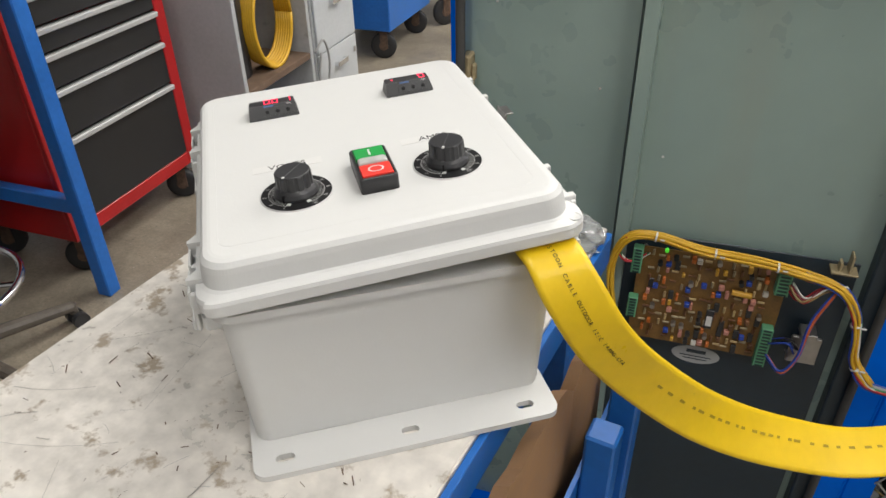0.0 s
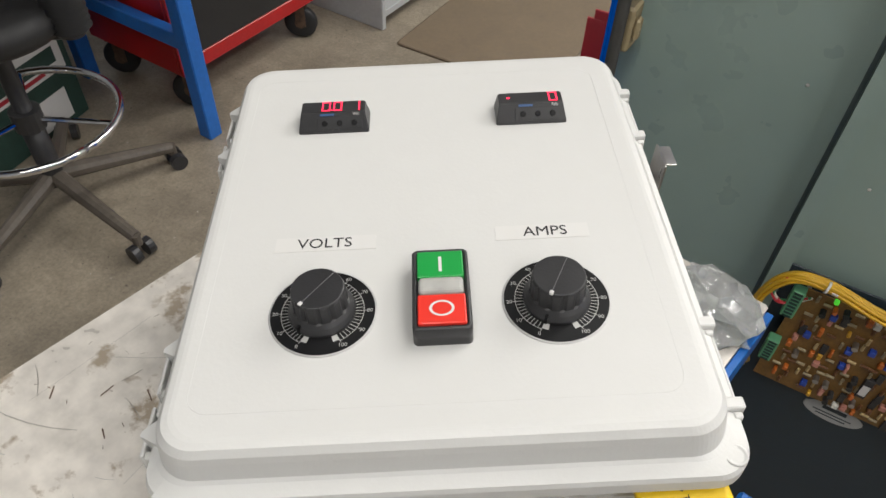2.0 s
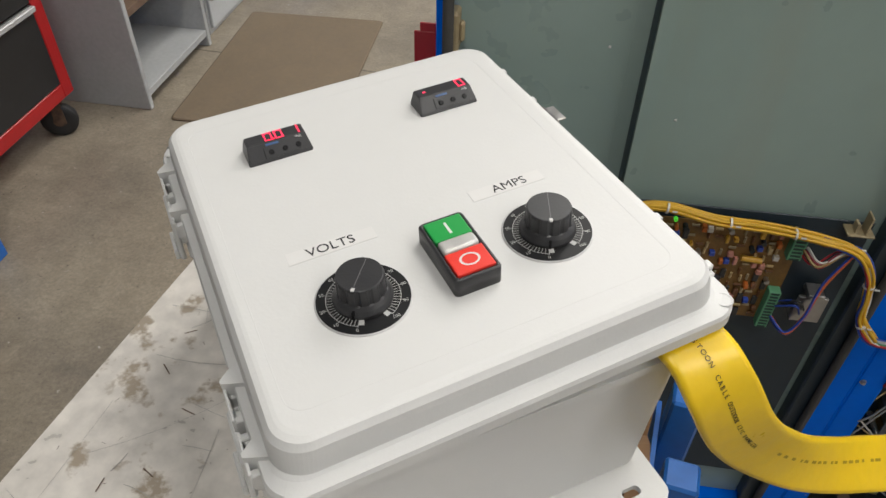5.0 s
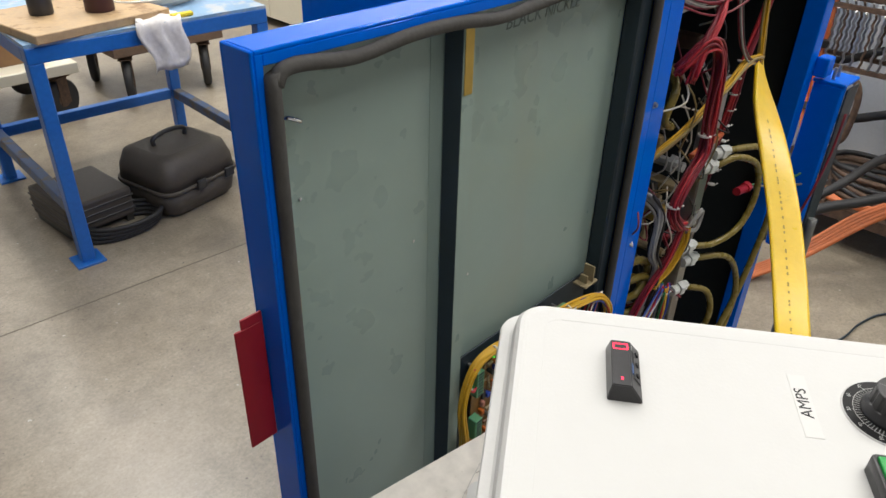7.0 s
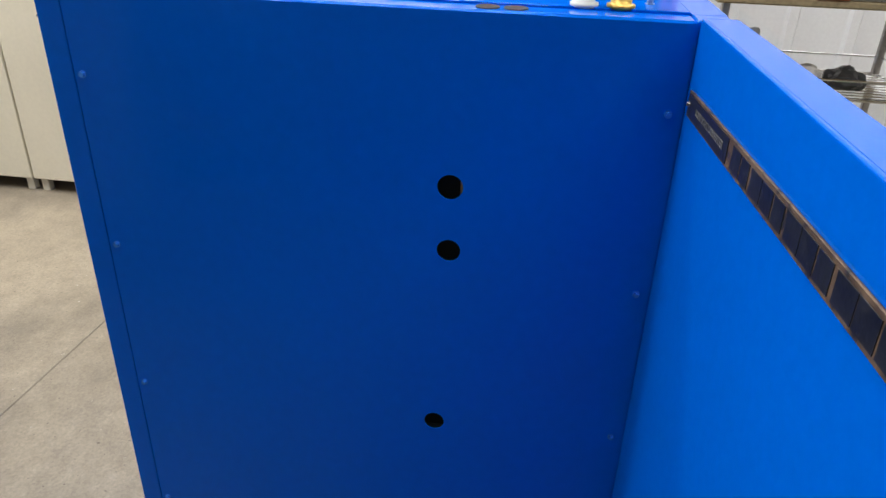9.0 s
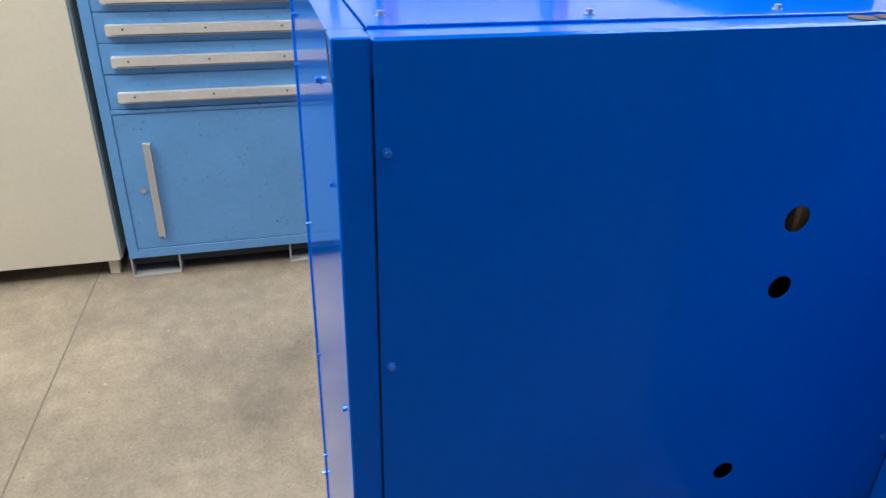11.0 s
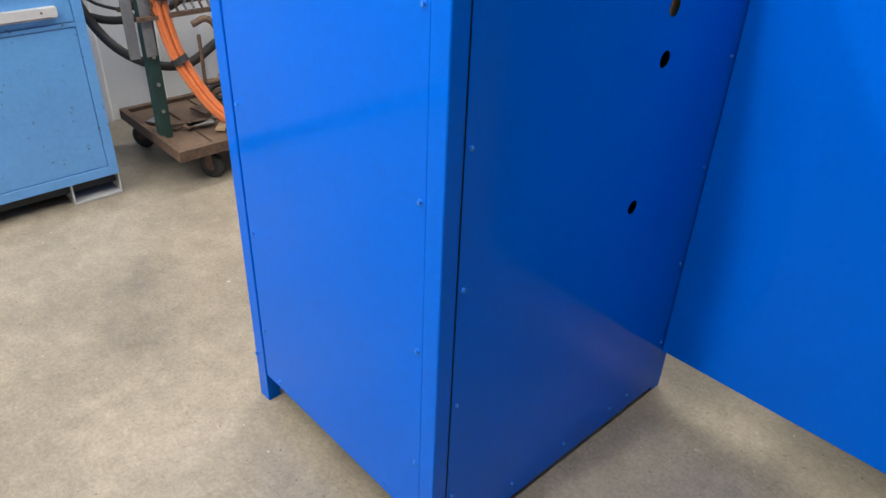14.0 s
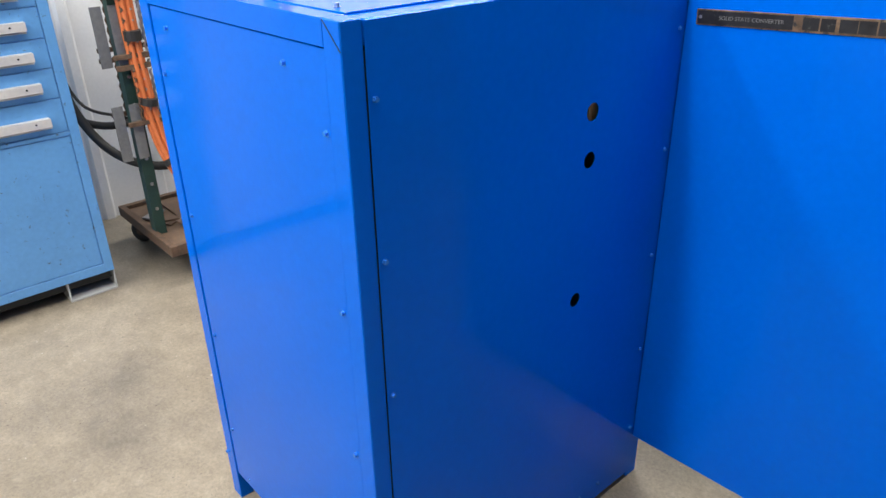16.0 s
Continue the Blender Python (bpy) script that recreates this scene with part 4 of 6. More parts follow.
pcb = thing("circuit_board", DOOR, "brown circuit board crowded with old components on the dark plate", "circuit board")
PX0, PX1, PZ0, PZ1, PY = -0.411, -0.186, 0.722, 0.906, -0.040
part("board", box((PX0, PY, PZ0), (PX1, PY + 0.0018, PZ1)), PCB, pcb)
for x in (PX0 + 0.008, PX1 - 0.008):
    for z in (PZ0 + 0.008, PZ1 - 0.008):
        part("spacer", cyl((x, PY + 0.0018, z), (x, -0.0236, z), 0.003, 8), STEEL, pcb)
rng = random.Random(11)


def terminal(x0, x1, z0, z1, n):
    t = part("terminal_block", box((x0, PY - 0.017, z0), (x1, PY - 0.0002, z1), 0.0012), TERM, pcb, "green screw terminal block")
    for k in range(n):
        z = z0 + (z1 - z0) * (k + 0.5) / n
        part("slot", box((x0 + 0.003, PY - 0.0175, z - 0.0018), (x1 - 0.003, PY - 0.0168, z + 0.0018)), GREENP, t)


terminal(-0.421, -0.405, 0.862, 0.909, 8)
terminal(-0.418, -0.402, 0.772, 0.812, 7)
terminal(-0.204, -0.184, 0.862, 0.908, 7)
terminal(-0.206, -0.188, 0.717, 0.795, 12)
CAPS = [mat("capacitor_" + n, c, 0.4, var=0.1, bump=0) for n, c in (("mustard", (0.55, 0.30, 0.03)), ("orange", (0.50, 0.13, 0.02)), ("brown", (0.14, 0.06, 0.025)), ("sand", (0.45, 0.33, 0.16)), ("pink", (0.5, 0.22, 0.17)))]
spots = [(x, z) for x in np.linspace(PX0 + 0.022, PX1 - 0.030, 15) for z in np.linspace(PZ0 + 0.012, PZ1 - 0.010, 12)]
for x, z in spots:
    x, z = x + rng.uniform(-0.003, 0.003), z + rng.uniform(-0.003, 0.003)
    kind = rng.random()
    if kind < 0.42:      # resistor lying flat
        d = 0.0052 if rng.random() < 0.5 else 0.0
        a, b = (x - 0.0052 + d, PY - 0.003, z - d), (x + 0.0052 - d, PY - 0.003, z + d)
        bm = cyl(a, b, 0.0021, 8)
        part("resistor", bm, rng.choice(CAPS[2:4] + [TAN]), pcb)
    elif kind < 0.62:    # film or disc capacitor
        w, h, d = rng.uniform(0.002, 0.0036), rng.uniform(0.003, 0.007), rng.uniform(0.006, 0.012)
        part("capacitor", box((x - w, PY - d, z - h), (x + w, PY - 0.0001, z + h), 0.001), rng.choice(CAPS), pcb)
    elif kind < 0.72:    # chip
        part("chip", box((x - 0.004, PY - 0.0045, z - 0.0085), (x + 0.004, PY - 0.0001, z + 0.0085), 0.0006), BLACK, pcb)
    elif kind < 0.80:
        part("trimmer", box((x - 0.004, PY - 0.008, z - 0.004), (x + 0.004, PY - 0.0001, z + 0.004), 0.0007), rng.choice((WIRE["white"], WIRE["blue"], CAPS[4])), pcb)
    elif kind < 0.88:
        part("can", cyl((x, PY - 0.0001, z), (x, PY - 0.011, z), 0.0038, 12), rng.choice((DARK, STEEL, BLACK)), pcb)
part("large_chip", box((-0.292, PY - 0.007, 0.768), (-0.280, PY - 0.0002, 0.806), 0.0008), BLACK, pcb)
part("chip_label", box((-0.2905, PY - 0.0074, 0.774), (-0.2815, PY - 0.0071, 0.794)), PAPER, pcb)
part("yellow_capacitor", cyl((-0.262, PY - 0.006, 0.848), (-0.232, PY - 0.006, 0.846), 0.005, 14), CAPS[0], pcb)
part("indicator", cyl((-0.370, PY, 0.906), (-0.370, PY - 0.006, 0.906), 0.003, 10), mat("green_led", (0.1, 0.8, 0.05), 0.3, bump=0, glow=0.6), pcb)
part("relay_bracket", boxes(((-0.158, -0.050, 0.735), (-0.118, -0.0236, 0.738)), ((-0.160, -0.054, 0.738), (-0.116, -0.048, 0.790)), ((-0.150, -0.060, 0.79), (-0.126, -0.030, 0.80)), bevel=0.001), STEEL, plate_t)


# ---- wiring ----
def bundle(owner, name, pts, colours, n, r, spread, label="", seed=1):
    """Wires run side by side, each a part of its own."""
    rg = random.Random(seed)
    for c in colours:
        for k in range(max(1, n // len(colours))):
            off = [Vector((rg.uniform(-1, 1), rg.uniform(-1, 1), rg.uniform(-1, 1))) * spread for _ in pts]
            base = Vector((rg.uniform(-1, 1), rg.uniform(-1, 1), rg.uniform(-1, 1))) * spread
            part(name.replace("wires", "wire").replace("leads", "lead"), tube([Vector(p) + base * 0.8 + o * 0.3 for p, o in zip(pts, off)], r, 6, 5), WIRE[c], owner)


def cable_ties(owner, places, r):
    for p, axis in places:
        p, a = Vector(p), Vector(axis).normalized()
        bm = cyl(p - a * 0.0014, p + a * 0.0014, r, 14)
        add_box(bm, p + Vector((r * 0.8, -r, -0.001)), p + Vector((r * 0.8 + 0.007, -r + 0.002, 0.001)))
        part("cable_tie", bm, PAPER, owner)


Y = -0.062
dh = thing("door_wire_harness", Matrix(), "yellow and blue wire harness tied round the circuit board", "wire harness")
run = [(-0.43, Y + 0.012, 0.74), (-0.444, Y, 0.80), (-0.452, Y, 0.87), (-0.435, Y, 0.925), (-0.39, Y, 0.937), (-0.32, Y, 0.925), (-0.24, Y, 0.922), (-0.17, Y, 0.912),
       (-0.12, Y - 0.004, 0.900), (-0.092, Y - 0.006, 0.865), (-0.080, Y - 0.006, 0.82), (-0.070, Y - 0.004, 0.775), (-0.04, Y - 0.01, 0.738), (0.02, Y - 0.01, 0.735), (0.09, Y, 0.76), (0.13, -0.06, 0.80)]
bundle(dh, "yellow_wires", run[:13], ("yellow",), 13, 0.0024, 0.006, seed=2)
bundle(dh, "coloured_wires", run[7:], ("blue", "red", "green", "grey", "white"), 15, 0.0022, 0.007, seed=3)
bundle(dh, "red_wires", [(-0.398, Y + 0.02, 0.895), (-0.425, Y + 0.004, 0.885), (-0.444, Y, 0.905), (-0.43, Y, 0.932)], ("red", "green", "white"), 6, 0.0018, 0.004, seed=4)
bundle(dh, "terminal_wires", [(-0.186, Y + 0.012, 0.885), (-0.165, Y - 0.006, 0.872), (-0.140, Y, 0.895), (-0.115, Y, 0.902)], ("maroon", "red", "white", "tan"), 10, 0.0016, 0.006, seed=5)
bundle(dh, "orange_wires", [(-0.190, Y + 0.012, 0.742), (-0.165, Y - 0.004, 0.725), (-0.148, Y, 0.76), (-0.143, Y, 0.83), (-0.125, Y, 0.895)], ("orange", "blue"), 6, 0.0020, 0.004, seed=6)
bundle(dh, "blue_wires", [(-0.187, Y + 0.01, 0.775), (-0.165, Y - 0.002, 0.790), (-0.150, Y + 0.01, 0.765)], ("blue", "black"), 6, 0.0015, 0.006, seed=7)
cable_ties(dh, [((-0.39, Y, 0.937), (1, 0, -0.1)), ((-0.30, Y, 0.924), (1, 0, 0)), ((-0.21, Y, 0.918), (1, 0, 0)), ((-0.086, Y - 0.006, 0.845), (0.2, 0, -1)), ((-0.066, Y - 0.006, 0.765), (0.6, 0, -1)), ((0.03, Y - 0.01, 0.738), (1, 0, 0.2))], 0.008)

ih = thing("cabinet_wiring", Matrix(), "tangled red, yellow and grey wiring inside the open cabinet", "wiring")
bundle(ih, "red_wires", [(0.20, -0.02, 1.36), (0.15, -0.045, 1.325), (0.10, -0.052, 1.27), (0.085, -0.05, 1.225)], ("red", "maroon"), 12, 0.0024, 0.010, seed=8)
bundle(ih, "red_wires", [(0.07, -0.03, 1.24), (0.11, -0.055, 1.285), (0.155, -0.06, 1.25), (0.165, -0.06, 1.15), (0.17, -0.06, 1.08), (0.13, -0.06, 1.04), (0.098, -0.06, 0.985), (0.125, -0.062, 0.945), (0.15, -0.062, 0.93)], ("red", "maroon", "red", "maroon"), 26, 0.0025, 0.011, seed=9)
bundle(ih, "red_wires", [(0.155, -0.06, 0.925), (0.12, -0.06, 0.86), (0.075, -0.05, 0.80), (0.05, -0.04, 0.72), (0.05, -0.03, 0.60)], ("red", "maroon"), 12, 0.0024, 0.008, seed=10)
bundle(ih, "yellow_wires", [(0.165, -0.065, 0.93), (0.17, -0.065, 0.88), (0.14, -0.06, 0.83), (0.105, -0.05, 0.80)], ("yellow",), 9, 0.0022, 0.007, seed=11)
bundle(ih, "multicoloured_wires", [(0.13, -0.06, 0.80), (0.135, -0.06, 0.74), (0.13, -0.055, 0.66), (0.12, -0.04, 0.52), (0.12, -0.02, 0.35)], ("blue", "grey", "yellow", "red", "green"), 22, 0.0024, 0.013, seed=12)
bundle(ih, "grey_loop", [(0.16, -0.07, 0.93), (0.185, -0.075, 0.955), (0.205, -0.07, 0.94), (0.195, -0.07, 0.91), (0.165, -0.065, 0.915)], ("grey",), 6, 0.003, 0.004, seed=13)
bundle(ih, "yellow_leads", [(0.365, -0.03, 1.36), (0.372, -0.035, 1.27), (0.380, -0.04, 1.22), (0.384, -0.042, 1.185)], ("yellow", "tan"), 8, 0.0022, 0.006, seed=14)
bundle(ih, "yellow_leads", [(0.06, 0.0, 1.06), (0.16, -0.02, 1.10), (0.26, -0.035, 1.16), (0.33, -0.04, 1.20), (0.378, -0.042, 1.20)], ("yellow", "tan"), 9, 0.0026, 0.007, seed=15)
bundle(ih, "dark_leads", [(0.27, -0.02, 1.34), (0.29, -0.035, 1.25), (0.33, -0.04, 1.21), (0.378, -0.042, 1.195)], ("black", "maroon", "grey"), 6, 0.0022, 0.005, seed=16)
bundle(ih, "laced_wire", [(0.52, 0.02, 1.38), (0.46, 0.0, 1.28), (0.42, 0.0, 1.19), (0.405, 0.0, 1.10), (0.395, 0.01, 1.0), (0.41, 0.02, 0.90), (0.36, 0.03, 0.84), (0.27, 0.02, 0.82)], ("maroon", "red"), 12, 0.0026, 0.007, seed=17)
bundle(ih, "orange_leads", [(0.17, -0.04, 1.06), (0.24, -0.03, 1.055), (0.31, -0.02, 1.045), (0.39, 0.0, 1.03)], ("orange",), 4, 0.003, 0.003, seed=18)
bundle(ih, "grey_leads", [(0.05, -0.03, 1.02), (0.09, -0.045, 0.97), (0.08, -0.05, 0.90), (0.11, -0.05, 0.84), (0.09, -0.04, 0.7), (0.10, -0.03, 0.45)], ("grey", "black"), 10, 0.0028, 0.012, seed=19)
bundle(ih, "top_leads", [(0.04, 0.0, 1.37), (0.15, -0.03, 1.34), (0.30, -0.04, 1.37), (0.45, -0.03, 1.34), (0.58, 0.0, 1.37)], ("red", "maroon", "white", "black"), 18, 0.0020, 0.020, seed=20)
cable_ties(ih, [((0.155, -0.062, 0.930), (0.5, 0, 1)), ((0.132, -0.06, 0.785), (0, 0, 1)), ((0.165, -0.06, 1.11), (0, 0, 1)), ((0.05, -0.035, 0.72), (0, 0, 1)), ((0.10, -0.06, 0.99), (0, 0, 1))], 0.0125)
for k in range(9):
    p = (0.46 - 0.065 * min(k, 1) + 0.002 * k, 0.0, 1.27 - 0.045 * k)
    cable_ties(ih, [((0.405, 0.002, 1.18 - 0.034 * k), (0.1, 0, 1))], 0.0085)

# clear amber hoses with white fittings
hose = thing("coolant_hoses", Matrix(), "amber plastic hoses with white fittings inside the open cabinet", "hose")
for pts in ([(0.375, -0.01, 0.965), (0.43, -0.03, 0.975), (0.50, -0.05, 0.94), (0.525, -0.055, 0.86), (0.49, -0.05, 0.79), (0.42, -0.03, 0.765), (0.36, -0.01, 0.775)],
            [(0.42, -0.005, 0.985), (0.52, -0.04, 0.975), (0.60, -0.06, 0.92), (0.63, -0.065, 0.80), (0.61, -0.06, 0.64), (0.55, -0.05, 0.48), (0.46, -0.03, 0.36), (0.40, 0.0, 0.30)],
            [(0.39, -0.01, 0.73), (0.48, -0.04, 0.71), (0.55, -0.05, 0.64), (0.58, -0.055, 0.54), (0.55, -0.05, 0.42), (0.50, -0.03, 0.30)],
            [(0.37, -0.01, 0.66), (0.43, -0.04, 0.63), (0.45, -0.05, 0.55), (0.42, -0.03, 0.46)],
            [(0.03, -0.01, 0.86), (0.08, -0.03, 0.87), (0.11, -0.03, 0.83), (0.08, -0.03, 0.79), (0.02, -0.01, 0.79)],
            [(0.03, -0.01, 0.82), (0.09, -0.035, 0.83), (0.12, -0.03, 0.79), (0.08, -0.03, 0.75), (0.02, -0.01, 0.76)],
            [(0.05, 0.02, 0.70), (0.10, -0.03, 0.68), (0.13, -0.04, 0.58), (0.10, -0.02, 0.50)],
            [(0.14, 0.02, 1.22), (0.10, -0.02, 1.20), (0.08, -0.02, 1.15), (0.13, -0.01, 1.12)]):
    part("hose", tube(pts, 0.0075, 10), TUBE, hose)
for x, z in ((0.375, 0.965), (0.42, 0.985), (0.39, 0.73), (0.37, 0.66), (0.36, 0.775)):
    bm = cyl((x - 0.05, 0.0, z + 0.004), (x + 0.005, -0.006, z), 0.012, 10)
    add_cyl(bm, (x - 0.03, -0.002, z + 0.003), (x - 0.015, -0.004, z + 0.001), 0.017, 6)
    part("fitting", bm, JUG, hose)
tag2 = thing("wire_connector", Matrix(), "red crimp connector with thin green leads in the cabinet", "connector")
part("sleeve", add_cyl(cyl((0.555, -0.002, 0.838), (0.60, -0.002, 0.832), 0.010, 10), (0.600, -0.002, 0.832), (0.615, -0.002, 0.832), 0.013, 10), REDTAG, tag2)
part("lead", tube([(0.61, -0.002, 0.832), (0.66, -0.02, 0.835), (0.72, -0.05, 0.83), (0.77, -0.08, 0.86), (0.79, -0.09, 0.92)], 0.0028, 6), WIRE["green"], tag2)
part("lead", tube([(0.61, -0.002, 0.828), (0.66, -0.02, 0.824), (0.72, -0.06, 0.82), (0.79, -0.10, 0.82)], 0.0028, 6), WIRE["grey"], tag2)
part("lead", tube([(0.80, -0.115, 1.0), (0.785, -0.115, 0.9), (0.76, -0.11, 0.82), (0.73, -0.10, 0.74)], 0.003, 6), WIRE["maroon"], tag2)

# small devices crowding the mounting plate
dev = thing("terminal_assembly", Matrix(), "crowded terminals, relays and lugs on the cabinet mounting plate", "terminals")
rng = random.Random(21)
DEVM = [BLACK, STEEL, TAN, WIRE["white"], WIRE["tan"], BRASS, SLATE, RUST, GREY, WIRE["grey"]]
for k in range(120):
    x, z = rng.uniform(0.02, 0.33), rng.uniform(0.15, 1.36)
    y1 = rng.uniform(0.0, 0.12)
    if rng.random() < 0.55:
        w, h = rng.uniform(0.006, 0.022), rng.uniform(0.006, 0.026)
        part("device", box((x - w, y1, z - h), (x + w, 0.1598, z + h), 0.002), rng.choice(DEVM), dev)
    else:
        r = rng.uniform(0.004, 0.012)
        part("stud", add_cyl(cyl((x, 0.1598, z), (x, y1, z), r, 8), (x, y1 + 0.03, z), (x, y1 + 0.02, z), r * 1.8, 6), rng.choice(DEVM), dev)
bm = bmesh.new()
for k in range(110):
    a = Vector((rng.uniform(0.02, 0.33), rng.uniform(-0.02, 0.06), rng.uniform(0.2, 1.36)))
    b = a + Vector((rng.uniform(-0.12, 0.12), 0, rng.uniform(-0.22, 0.1)))
    b.x = min(max(b.x, 0.02), 0.33)
    add_tube(bm, [a, (a + b) / 2 + Vector((rng.uniform(-0.03, 0.03), -0.03, rng.uniform(-0.04, 0.02))), b], 0.0018, 5, 4)
    if k % 22 == 21:
        tagged(part("loose_wiring", bm, WIRE[("tan", "white", "grey", "maroon", "black")[k // 22]], dev), kind="stuff")
        bm = bmesh.new()
bm.free()

# ---- the flat yellow festoon cable ----
fest = thing("festoon_cable", Matrix(), "flat yellow festoon cable hanging between the control box and cabinet", "cable")
FP = [((-0.498, -0.536, 1.222), (0.0, -0.1, 1.0)),
      ((-0.460, -0.577, 1.2215), (0.05, -0.25, 1.0)),
      ((-0.438, -0.591, 1.198), (0.2, -0.75, 0.65)),
      ((-0.407, -0.578, 1.14), (0.0, -0.85, 0.5)),
      ((-0.364, -0.545, 1.076), (-0.12, -0.8, 0.55)),
      ((-0.303, -0.502, 1.008), (-0.2, -0.72, 0.65)),
      ((-0.226, -0.453, 0.952), (-0.3, -0.65, 0.7)),
      ((-0.134, -0.405, 0.917), (-0.4, -0.55, 0.72)),
      ((-0.03, -0.35, 0.921), (-0.5, -0.45, 0.72)),
      ((0.078, -0.29, 0.956), (-0.6, -0.4, 0.68)),
      ((0.178, -0.224, 1.011), (-0.62, -0.45, 0.6)),
      ((0.265, -0.153, 1.074), (-0.55, -0.6, 0.5)),
      ((0.334, -0.087, 1.136), (-0.35, -0.85, 0.3)),
      ((0.382, -0.042, 1.19), (0.0, -1.0, 0.1)),
      ((0.388, -0.038, 1.215), (0.2, -1.0, 0.0))]
FRUN = list(zip(spline([p for p, n in FP], 8), spline([n for p, n in FP], 8)))
FW = [0.0235 + 0.004 * min(1, k / 48) for k in range(len(FRUN))]
for k in range(1, 17):
    FW[-k] = 0.010 + 0.0175 * min(1, (k - 1) / 16)


def ribbon_frames():
    out = []
    for i, (p, n) in enumerate(FRUN):
        d = (FRUN[min(i + 1, len(FRUN) - 1)][0] - FRUN[max(i - 1, 0)][0]).normalized()
        w = n.cross(d).normalized()
        out.append((p, d, w, d.cross(w).normalized()))
    return out


FR = ribbon_frames()
bm = bmesh.new()
rows = []
for (p, d, w, n), hw in zip(FR, FW):
    prof = []
    for u in (-1.0, -0.97, -0.80, -0.55, -0.30, 0.0, 0.30, 0.55, 0.80, 0.97, 1.0):
        t = 0.0035 if abs(u) < 0.98 else 0.0012
        prof.append((u, t + (0.0005 if abs(u) in (0.80, 0.30) else 0)))
    rows.append([bm.verts.new(p + w * u * hw + n * t) for u, t in prof] + [bm.verts.new(p + w * u * hw - n * t) for u, t in prof[::-1]])
for a, b in zip(rows, rows[1:]):
    k = len(a)
    for i in range(k):
        bm.faces.new((a[i], a[(i + 1) % k], b[(i + 1) % k], b[i])).smooth = True
bm.faces.new(rows[0][::-1]), bm.faces.new(rows[-1])
bmesh.ops.recalc_face_normals(bm, faces=bm.faces)
part("jacket", bm, YELLOW, fest)
dist = [0.0]
for a, b in zip(FR, FR[1:]):
    dist.append(dist[-1] + (b[0] - a[0]).length)


def on_ribbon(s, off):
    i = max(k for k in range(len(dist) - 1) if dist[k] <= s)
    t = (s - dist[i]) / (dist[i + 1] - dist[i])
    p, d, w, n = (FR[i][q].lerp(FR[i + 1][q], t) for q in range(4))
    m = Matrix((d, w, n)).transposed().to_4x4()
    m.translation = p + w * off + n * 0.0042
    return m


bm = bmesh.new()
for k, ch in enumerate("FESTOON CABLE OUTDOOR 12/C 14AWG-CSA"):
    if ch != " ":
        g = text_bm(ch, 0.0052, on_ribbon(0.046 + 0.0041 * k, 0.0), 0.00008)
        me = bpy.data.meshes.new("g")
        g.to_mesh(me)
        g.free()
        bm.from_mesh(me)
        bpy.data.meshes.remove(me)
part("lettering", bm, INK, fest)
bm = bmesh.new()
s = 0.25
rng = random.Random(5)
while s < dist[-1] - 0.14:
    ln = rng.uniform(0.004, 0.009)
    add_box(bm, (-ln / 2, -0.0014, 0), (ln / 2, 0.0014, 0.00012))
    bmesh.ops.transform(bm, matrix=on_ribbon(s, 0.004), verts=bm.verts[-8:])
    s += ln + rng.uniform(0.003, 0.014)
    bm.verts.ensure_lookup_table()
part("print_mark", bm, mat("faded_print", (0.36, 0.24, 0.01), 0.6), fest)
wrap = thing("plastic_wrap", BENCH, "crumpled clear plastic bag on the corner of the steel bench", "plastic bag")
bm = bmesh.new()
bmesh.ops.create_icosphere(bm, subdivisions=3, radius=1.0)
for v in bm.verts:
    v.co = Vector((v.co.x * 0.046, v.co.y * 0.038, max(v.co.z, -0.3) * 0.026)) * (1 + 0.6 * noise.noise(v.co * 5.0))
    v.co += Vector((0.185, -0.045, BZ + 0.006))
    v.co.z = max(v.co.z, BZ + 0.0005)
CLEAR = mat("clear_plastic", (0.75, 0.77, 0.78), 0.12, var=0.1, bump=0.3, bscale=90)
CLEAR.node_tree.nodes["Principled BSDF"].inputs["Transmission Weight"].default_value = 0.75
part("bag", bm, CLEAR, wrap)


# ---- along the east wall ----
def caster(owner, x, y, r, turn=0.0, w=0.03):
    wh = part("caster", moved(lathe([(r * 0.55, -w / 2), (r * 0.9, -w / 2), (r, -w * 0.3), (r, w * 0.3), (r * 0.9, w / 2), (r * 0.55, w / 2)], 24), Matrix.Translation((x, y, r)) @ pose(0, 0, 0, 90, 0, 0) @ pose(0, 0, 0, 0, 0, 0)), RUBBER, owner)
    bm = cyl((x, y - w * 0.55, r), (x, y + w * 0.55, r), r * 0.35, 14)
    for s in (-1, 1):
        add_box(bm, (x - r * 0.25, y + s * w * 0.6 - 0.002, r * 0.8), (x + r * 0.35, y + s * w * 0.6 + 0.002, 2 * r + 0.012))
    add_box(bm, (x - r * 0.5, y - w * 0.9, 2 * r + 0.010), (x + r * 0.5, y + w * 0.9, 2 * r + 0.016))
    part("fork", bm, RUST, wh)
    if turn:
        wh.matrix_basis = Matrix.Translation((x, y, 0)) @ pose(0, 0, 0, 0, 0, turn) @ Matrix.Translation((-x, -y, 0))


